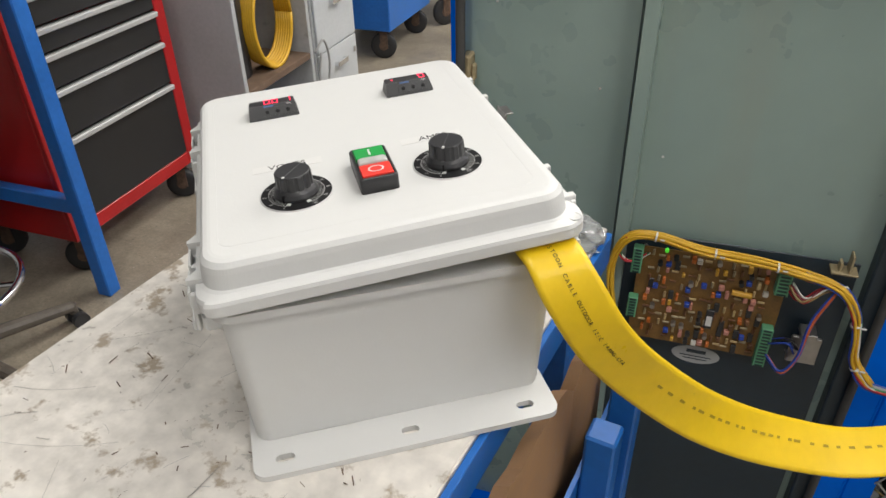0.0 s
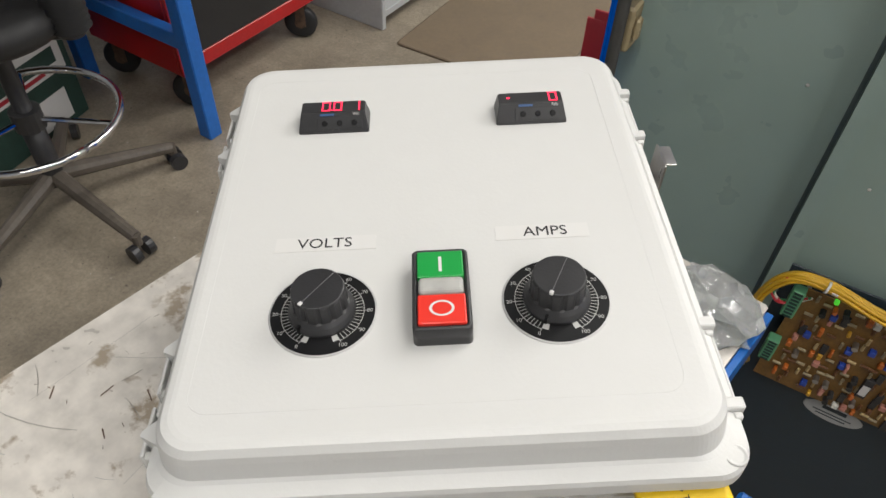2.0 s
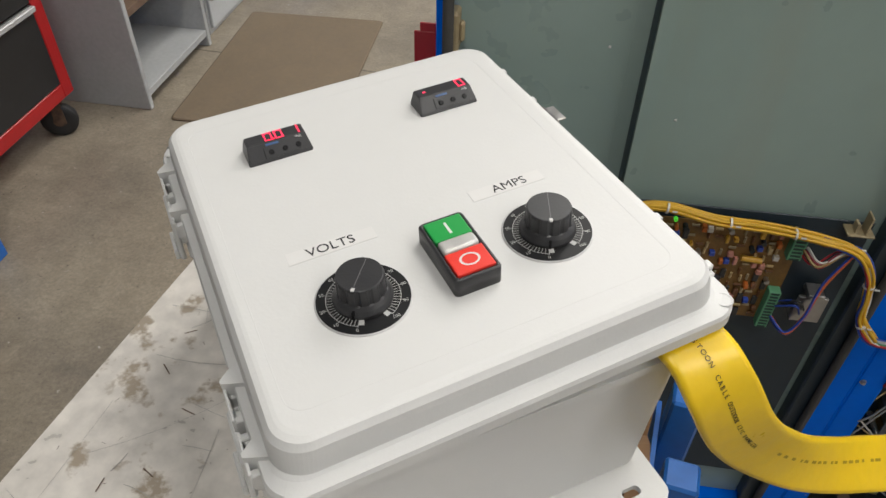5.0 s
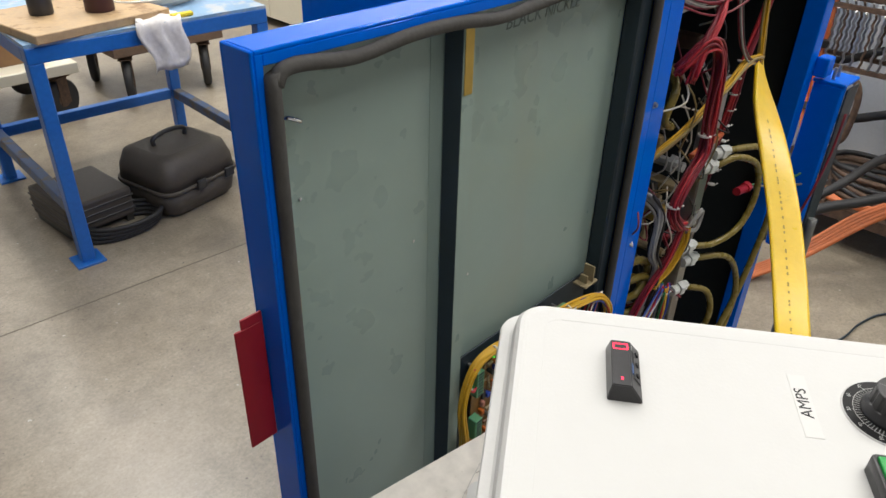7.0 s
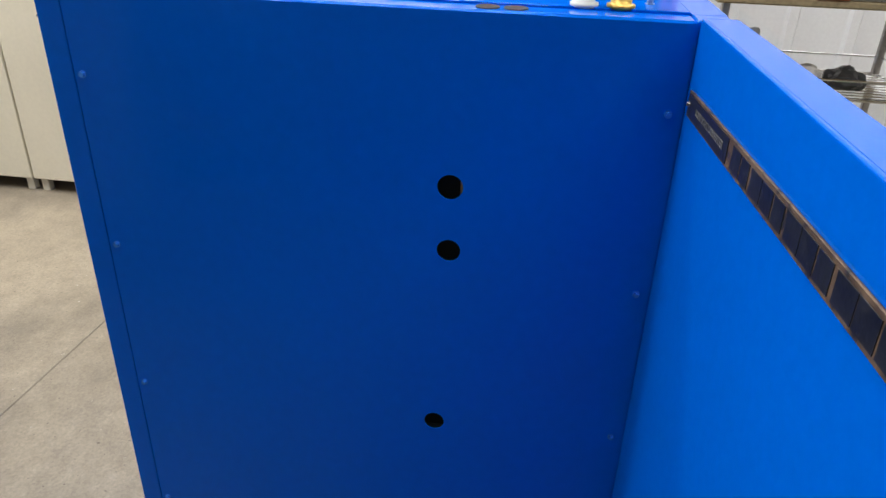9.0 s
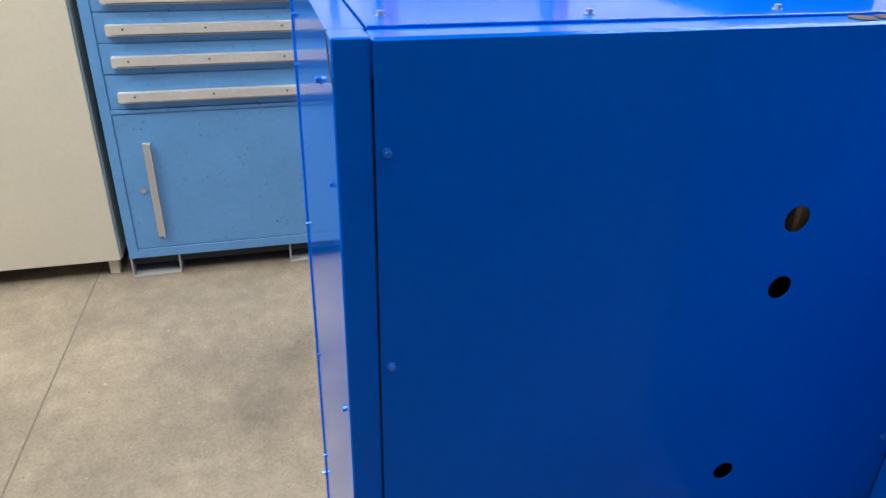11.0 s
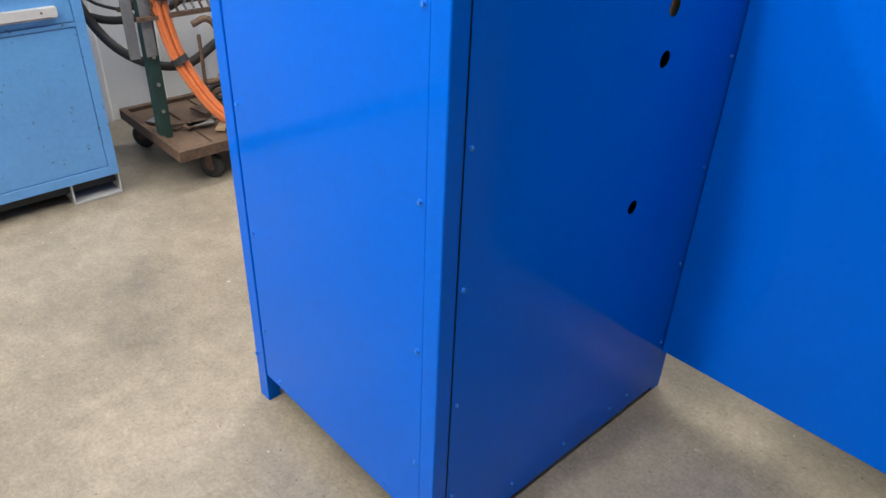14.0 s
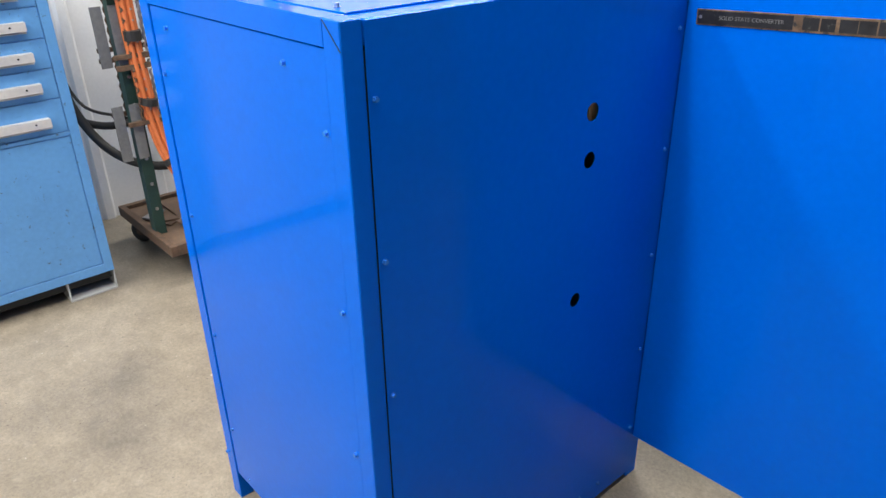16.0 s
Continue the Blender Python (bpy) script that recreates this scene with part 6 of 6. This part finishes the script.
wb = thing("wood_board", Matrix.Translation((0.03, 2.27, TZ)) @ pose(0, 0, 0, 0, 0, 8), "thick pale wooden board lying on the blue table", "board")
part("slab", box((-0.30, -0.15, 0), (0.22, 0.28, 0.032), 0.003), WOOD, wb)
cyn = thing("dark_canister", Matrix.Translation((0.06, 2.28, TZ + 0.033)), "dark brown metal canister standing on the wooden board", "canister")
part("can", lathe([(0.05, 0), (0.052, 0.004), (0.052, 0.14), (0.045, 0.15), (0.03, 0.152)], 24), mat("dark_red_paint", (0.06, 0.02, 0.02), 0.5), cyn)
cyn2 = thing("dark_canister", Matrix.Translation((-0.12, 2.36, TZ + 0.033)), "dark brown metal canister standing on the wooden board", "canister")
part("can", lathe([(0.04, 0), (0.042, 0.004), (0.042, 0.10), (0.03, 0.11)], 24), BLACK, cyn2)
cb = thing("cardboard_box", Matrix.Translation((0.42, 2.86, TZ)), "closed brown cardboard box on the blue table", "box", "cardboard boxes")
part("carton", box((-0.16, -0.13, 0), (0.16, 0.13, 0.20), 0.003), CARD, cb)
part("packing_tape", box((-0.161, -0.022, 0.0), (0.161, 0.022, 0.2012)), TAN, cb)
rag = thing("rag", Matrix(), "white rag hanging over the edge of the blue table", "rag")
bm = bmesh.new()
rows = []
for j in range(15):
    t = j / 14
    y, z = (2.265 - 0.17 * min(t / 0.45, 1) - 0.004, TZ + 0.012) if t < 0.45 else (2.087, TZ + 0.012 - 0.34 * (t - 0.45))
    rows.append([bm.verts.new((0.20 + 0.13 * (u - 0.5) * (1 + 0.4 * math.sin(3 * t)) + 0.02 * math.sin(9 * t), y - 0.012 * math.sin(u * 14 + t * 3) - 0.008, z + 0.006 * math.sin(u * 11 + 5 * t))) for u in np.linspace(0, 1, 10)])
for a, b in zip(rows, rows[1:]):
    for i in range(9):
        bm.faces.new((a[i], a[i + 1], b[i + 1], b[i])).smooth = True
r = bmesh.ops.extrude_face_region(bm, geom=list(bm.faces))
bmesh.ops.translate(bm, verts=[v for v in r["geom"] if isinstance(v, bmesh.types.BMVert)], vec=(0, 0.003, 0.003))
part("cloth", bm, CLOTH, rag)
co = thing("cable_coil", Matrix.Translation((0.33, 2.40, TZ)), "coil of white cable lying on the blue table", "cable coil")
for k in range(5):
    part("loop", tube([((0.15 + 0.008 * k) * math.cos(a), (0.10 + 0.008 * k) * math.sin(a), 0.008 + 0.007 * k + 0.004 * math.sin(2 * a + k)) for a in np.linspace(0, 6.28, 16)], 0.0055, 6), WIRE["white"], co)
yt = thing("yellow_tool", Matrix.Translation((0.30, 2.125, TZ)), "small yellow plastic tool on the table edge", "tool")
part("tool_body", box((-0.045, -0.012, 0), (0.045, 0.012, 0.016), 0.004), mat("yellow_plastic", (0.75, 0.55, 0.02), 0.4), yt)
gk = thing("grey_fitting", Matrix.Translation((0.10, 2.55, TZ)), "tangled dark cable fitting on the blue table", "fitting")
part("fitting", tube([(-0.1, 0, 0.03), (0.0, 0.05, 0.06), (0.08, -0.02, 0.04), (0.05, -0.08, 0.02), (-0.04, -0.05, 0.05)], 0.018, 8), SLATE, gk)

cs = thing("tool_case", Matrix.Translation((0.29, 2.385, 0)) @ pose(0, 0, 0, 0, 0, 12), "charcoal moulded plastic case with a top handle on the floor", "case")
part("lower_shell", loft([(0.165, 0.14, 0.05, 0.0), (0.19, 0.165, 0.06, 0.03), (0.205, 0.18, 0.065, 0.125)], 6), CASE, cs)
part("upper_shell", loft([(0.205, 0.18, 0.065, 0.138), (0.200, 0.175, 0.065, 0.20), (0.180, 0.155, 0.065, 0.262), (0.14, 0.115, 0.05, 0.280)], 6), CASE, cs)
part("rim", loft([(0.212, 0.187, 0.068, 0.122), (0.214, 0.189, 0.068, 0.131), (0.212, 0.187, 0.068, 0.140)], 6), CASE, cs)
part("carry_handle", tube([(-0.085, 0.02, 0.276), (-0.08, 0.02, 0.312), (0.0, 0.02, 0.325), (0.08, 0.02, 0.312), (0.085, 0.02, 0.276)], 0.011, 8), BLACK, cs)
for x in (-0.03, 0.13):
    part("latch", box((x - 0.025, -0.199, 0.11), (x + 0.025, -0.186, 0.155), 0.003), BLACK, cs)
fl2 = thing("flat_case", Matrix.Translation((-0.10, 2.44, 0)) @ pose(0, 0, 0, 0, 0, 5), "low black ribbed case lying under the blue table", "case")
part("case_shell", box((-0.16, -0.13, 0.03), (0.13, 0.2, 0.16), 0.012, 2), CASE, fl2)
for z in (0.06, 0.09, 0.12):
    part("rib", box((-0.163, -0.133, z), (0.133, 0.203, z + 0.008), 0.002), BLACK, fl2)
part("case_feet", boxes(((-0.15, -0.12, 0), (-0.12, 0.19, 0.03)), ((0.09, -0.12, 0), (0.12, 0.19, 0.03))), BLACK, fl2)
hc = thing("hose_coil", Matrix.Translation((-0.05, 2.28, 0)), "coil of black rubber hose on the concrete floor", "hose coil")
for k in range(4):
    part("loop", tube([(0.16 * math.cos(a) + 0.008 * k, (0.09 + 0.006 * k) * math.sin(a), 0.012 + 0.017 * k) for a in np.linspace(0, 6.28, 16)], 0.011, 7), RUBBER, hc)

for k, (x0, x1, y0, y1, dz, mt) in enumerate(((-0.56, 0.38, 3.60, 4.33, 0.27, BEIGE), (0.58, 1.28, 3.60, 4.30, 0.30, OLDWOOD))):
    pc = thing("platform_cart", Matrix(), ("cream platform cart loaded with cardboard boxes", "dark timber platform cart on large black casters")[k], "cart", "platform carts")
    part("cart_deck", box((x0, y0, dz), (x1, y1, dz + 0.06), 0.005), mt, pc)
    for x in (x0 + 0.10, x1 - 0.10):
        for y in (y0 + 0.09, y1 - 0.09):
            caster(pc, x, y, 0.115 if k == 0 else 0.13, 25 + 40 * k, 0.045)
    for x in (x0 + 0.01, x1 - 0.05):
        part("stake", box((x, y1 - 0.06, dz + 0.06), (x + 0.04, y1 - 0.02, dz + 0.75), 0.003), mt, pc)
for x, y, w, d, h in ((-0.36, 3.85, 0.30, 0.34, 0.30), (0.10, 3.95, 0.36, 0.4, 0.34)):
    cb = thing("cardboard_box", Matrix.Translation((x, y, 0.33)), "closed brown cardboard box on the cream cart", "box", "cardboard boxes")
    part("carton", box((-w / 2, -d / 2, 0), (w / 2, d / 2, h), 0.003), CARD, cb)
    part("print_panel", box((-w / 2 + 0.05, -d / 2 - 0.0015, 0.1), (-w / 2 + 0.11, -d / 2 + 0.002, 0.22)), SLATE, cb)
bc = thing("steel_stand", Matrix.Translation((-0.55, 4.25, 0)), "blue painted steel stand beside the cream cart", "stand")
part("stand_post", box((-0.05, -0.05, 0.012), (0.05, 0.05, 1.3), 0.006), BLUE_BENCH, bc)
part("stand_base", box((-0.06, -0.06, 0), (0.06, 0.06, 0.012), 0.002), BLUE_BENCH, bc)

# ---- to the west: stool, benches, chests and cabinets ----
st = thing("drafting_stool", Matrix.Translation((-2.326, -0.020, 0)), "worn swivel stool with a chrome foot ring and casters", "stool")
part("column", lathe([(0.030, 0.10), (0.032, 0.12), (0.032, 0.30), (0.024, 0.302), (0.024, 0.52), (0.04, 0.56), (0.05, 0.60)], 18), BLACK, st)
LEGM = mat("worn_grey_base", (0.10, 0.085, 0.07), 0.5, var=0.3, bump=0.15)
for k in range(5):
    a = radians(-2 + 72 * k)
    m = Matrix.Rotation(a, 4, "Z")
    lg = part("base_leg", moved(add_cyl(cyl((0.02, 0, 0.13), (0.35, 0, 0.075), 0.026, 10, 0.018), (0.35, 0, 0.085), (0.35, 0, 0.05), 0.014, 10), m), LEGM, st)
    for s in (-1, 1):
        part("caster_wheel", moved(cyl((0.355, s * 0.012, 0.027), (0.355, s * 0.034, 0.027), 0.027, 16), m), BLACK, lg)
ringr, ringz = 0.245, 0.335
part("foot_ring", tube([(ringr * math.cos(a), ringr * math.sin(a), ringz) for a in np.linspace(0, 6.28319, 41)], 0.0115, 10, 0), CHROME, st, "chrome foot ring")
for k in range(3):
    a = radians(30 + 120 * k)
    part("ring_spoke", cyl((0.03 * math.cos(a), 0.03 * math.sin(a), ringz), (ringr * math.cos(a), ringr * math.sin(a), ringz), 0.008, 8), CHROME, st)
part("ring_collar", cyl((0, 0, ringz - 0.03), (0, 0, ringz + 0.03), 0.042, 16), BLACK, st)
part("stool_seat", lathe([(0.05, 0.60), (0.19, 0.61), (0.215, 0.64), (0.215, 0.67), (0.19, 0.695), (0.08, 0.70)], 28), RUBBER, st, "dark grey padded seat")
part("backrest", moved(loft([(0.17, 0.19, 0.09, -0.03), (0.195, 0.215, 0.11, -0.015), (0.195, 0.215, 0.11, 0.015), (0.17, 0.19, 0.09, 0.03)], 8), Matrix.Translation((0.245, 0.20, 1.04)) @ pose(0, 0, 0, 84, 0, -53)), mat("grey_upholstery", (0.055, 0.055, 0.062), 0.8, var=0.2, bump=0.3, bscale=300), st, "dark grey padded backrest")
part("back_strut", tube([(0.03, 0.02, 0.605), (0.12, 0.07, 0.60), (0.185, 0.11, 0.64), (0.195, 0.12, 0.90), (0.21, 0.15, 1.02)], 0.014, 8), BLACK, st)
part("bellows", lathe([(0.030, 0.605)] + [(0.048 + (0.005 if k % 2 else -0.004), 0.62 + 0.0085 * k) for k in range(30)] + [(0.030, 0.875)], 20), RUBBER, st, "black ribbed rubber bellows on the strut").location = (0.190, 0.113, 0)

wbch = thing("blue_bench", Matrix.Translation((-0.10, 0.02, 0)), "blue steel work bench with a dusty end frame", "bench")
for x in (-2.16, -2.80):
    for y in (0.445, -1.40):
        part("leg", box((x, y, 0.0), (x + 0.055, y + 0.055, 1.10), 0.004), BLUE_BENCH, wbch)
for y in (0.452, -1.393):
    part("end_stretcher", box((-2.745, y, 0.33), (-2.16, y + 0.04, 0.385), 0.003), BLUE_BENCH, wbch)
part("bench_slab", box((-2.84, -1.44, 1.10), (-2.08, 0.54, 1.145), 0.005), OLDWOOD, wbch)
part("front_apron", box((-2.150, -1.345, 1.04), (-2.12, 0.445, 1.10), 0.003), BLUE_BENCH, wbch)
bn = thing("waste_bin", Matrix.Translation((-3.22, 0.42, 0)), "black moulded plastic bin under the blue bench", "bin")
part("bin_body", loft([(0.15, 0.13, 0.05, 0.0), (0.19, 0.17, 0.06, 0.44), (0.19, 0.17, 0.06, 0.45)], 6), RUBBER, bn)
part("bin_lid", loft([(0.205, 0.185, 0.07, 0.45), (0.205, 0.185, 0.07, 0.475), (0.185, 0.165, 0.07, 0.505), (0.14, 0.12, 0.06, 0.525)], 6), mat("dusty_plastic", (0.06, 0.054, 0.045), 0.6, var=0.3, bump=0.1), bn, "dusty domed lid")
wbx = thing("storage_box", Matrix.Translation((-2.80, 0.10, 0)) @ pose(0, 0, 0, 0, 0, 12), "dark green storage box with white and red panels under the bench", "box")
part("tub", box((-0.16, -0.24, 0.0), (0.16, 0.22, 0.36), 0.006), GREENP, wbx)
part("tub_lid", box((-0.17, -0.25, 0.36), (0.17, 0.23, 0.385), 0.005), RUBBER, wbx)
part("white_panel", box((0.1605, -0.21, 0.20), (0.1625, 0.19, 0.335)), PAPER, wbx)
part("green_panel", box((0.1627, -0.19, 0.235), (0.1640, 0.16, 0.29)), GREENP, wbx)
part("white_panel", box((0.1605, -0.02, 0.03), (0.1625, 0.15, 0.14)), PAPER, wbx)
part("red_panel", box((0.1627, -0.18, 0.212), (0.1640, 0.10, 0.226)), REDTAG, wbx)

rc = thing("tool_chest", Matrix.Translation((-0.12, 0.03, 0)), "red tool chest with black drawers and white pulls", "tool chest")
RCX = -2.235
part("chest_body", box((-2.72, 0.50, 0.16), (RCX - 0.018, 1.215, 1.06), 0.004), RED, rc)
for lo, hi in (((RCX - 0.018, 1.160, 0.16), (RCX, 1.215, 1.06)), ((RCX - 0.018, 0.50, 0.16), (RCX, 0.555, 1.06)), ((RCX - 0.018, 0.555, 0.16), (RCX, 1.160, 0.215)), ((RCX - 0.018, 0.555, 1.0), (RCX, 1.160, 1.06))):
    part("front_rail", box(lo, hi, 0.003), RED, rc)
DRB = mat("black_drawer_front", (0.018, 0.018, 0.019), 0.4, var=0.15, bump=0.05)
for z0, z1 in ((0.220, 0.520), (0.526, 0.688), (0.694, 0.806), (0.812, 0.892), (0.898, 0.995)):
    dr = part("drawer", box((RCX - 0.017, 0.560, z0), (RCX + 0.002, 1.155, z1), 0.002), DRB, rc)
    part("drawer_pull", box((RCX + 0.002, 0.562, z1 - 0.020), (RCX + 0.020, 1.153, z1 - 0.001), 0.003), SILVER, dr, "pale full-width drawer pull")
for x in (-2.66, -2.29):
    for y in (0.56, 1.15):
        caster(rc, x, y, 0.066, 30, 0.035)
yb = thing("yellow_tape_roll", Matrix.Translation((-2.48, 0.69, 1.061)), "yellow tape roll lying on the red tool chest", "tape")
part("roll", lathe([(0.03, 0), (0.055, 0), (0.055, 0.045), (0.03, 0.045)], 24), mat("yellow_tape", (0.75, 0.6, 0.03), 0.5), yb)

gs = thing("open_shelf_cabinet", Matrix.Translation((-0.09, 0.02, 0)), "grey steel shelf cabinet holding a coiled yellow hose", "cabinet")
GX = -2.075
for y0, y1 in ((1.385, 1.41), (1.955, 1.98)):
    part("side_wall", box((-2.60, y0, 0.0), (GX, y1, 1.75), 0.003), GREY, gs)
part("back_wall", box((-2.62, 1.385, 0.0), (-2.60, 1.98, 1.75)), GREY, gs)
for z in (0.05, 0.38, 0.98, 1.72):
    part("shelf", box((-2.60, 1.41, z), (GX - 0.004, 1.955, z + 0.03), 0.002), (GREY, OLDWOOD)[z == 0.38], gs)
part("dark_drum", cyl((-2.30, 1.55, 0.411), (-2.30, 1.55, 0.80), 0.13, 24), BLACK, gs)
yh = thing("yellow_hose_coil", Matrix.Translation((-2.25, 1.76, 0.411)), "coil of yellow air hose standing on the grey shelf", "hose coil")
for k in range(7):
    part("loop", tube([(0.012 * (k - 3), 0.155 * math.cos(a), 0.21 + (0.19 + 0.003 * k) * math.sin(a)) for a in np.linspace(0, 6.28319, 25)], 0.010, 7, 0), WIRE["yellow"], yh)
gw = thing("grey_wire_loop", Matrix.Translation((-2.16, 2.025, 0.3)), "loose grey cable loop hanging beside the shelf", "cable")
part("loop", tube([(0, -0.02, 0.1), (0.01, 0.06, 0.14), (0.01, 0.10, 0.02), (0.0, 0.06, -0.12), (0.0, 0.0, -0.05), (0.0, 0.04, 0.08)], 0.006, 6), WIRE["grey"], gw)

fcab = thing("file_cabinet", Matrix.Translation((-0.12, 0.05, 0)), "tall pale grey steel filing cabinet with drawer handles", "cabinet")
part("carcass", box((-2.65, 2.03, 0.0), (-2.085, 2.48, 1.35), 0.004), GREY, fcab)
for k in range(4):
    z0, z1 = 0.03 + 0.325 * k, 0.03 + 0.325 * k + 0.318
    dr = part("drawer", box((-2.085, 2.045, z0), (-2.070, 2.465, z1), 0.003), mat("pale_grey_enamel", (0.50, 0.52, 0.53), 0.4, var=0.08) if k == 0 else bpy.data.materials["pale_grey_enamel"], fcab)
    part("handle", boxes(((-2.070, 2.20, z1 - 0.10), (-2.050, 2.215, z1 - 0.08)), ((-2.070, 2.295, z1 - 0.10), (-2.050, 2.31, z1 - 0.08)), ((-2.052, 2.20, z1 - 0.104), (-2.044, 2.31, z1 - 0.076)), bevel=0.001), CHROME, dr)
    part("latch", box((-2.070, 2.42, z1 - 0.09), (-2.062, 2.44, z1 - 0.06), 0.001), CHROME, dr)

bcart = thing("blue_cart", Matrix.Translation((-0.12, 0.10, 0)), "blue steel service cart on casters", "cart")
part("bin", box((-2.62, 2.95, 0.19), (-2.10, 3.65, 0.78), 0.006), BLUE_BENCH, bcart)
for x in (-2.55, -2.18):
    for y in (3.02, 3.57):
        caster(bcart, x, y, 0.082, 15, 0.035)
gcart = thing("grey_cart", Matrix.Translation((-0.12, 0.10, 0)), "grey steel trolley on black casters", "cart")
part("tray", box((-2.62, 3.75, 0.24), (-1.98, 4.30, 0.30), 0.005), STEEL, gcart)
part("load", box((-2.55, 3.85, 0.30), (-2.10, 4.22, 0.46), 0.01), GREY, gcart)
for x in (-2.55, -2.05):
    for y in (3.82, 4.22):
        caster(gcart, x, y, 0.095, 50, 0.035)

fm = thing("floor_mat", Matrix.Translation((-1.750, 1.868, 0.0)) @ pose(0, 0, 0, 0, 0, 2.4), "flat brown anti-fatigue mat on the concrete", "mat")
part("mat_sheet", loft([(0.332, 0.505, 0.02, 0.0), (0.332, 0.505, 0.02, 0.006), (0.325, 0.498, 0.02, 0.010)], 5), MATT, fm)
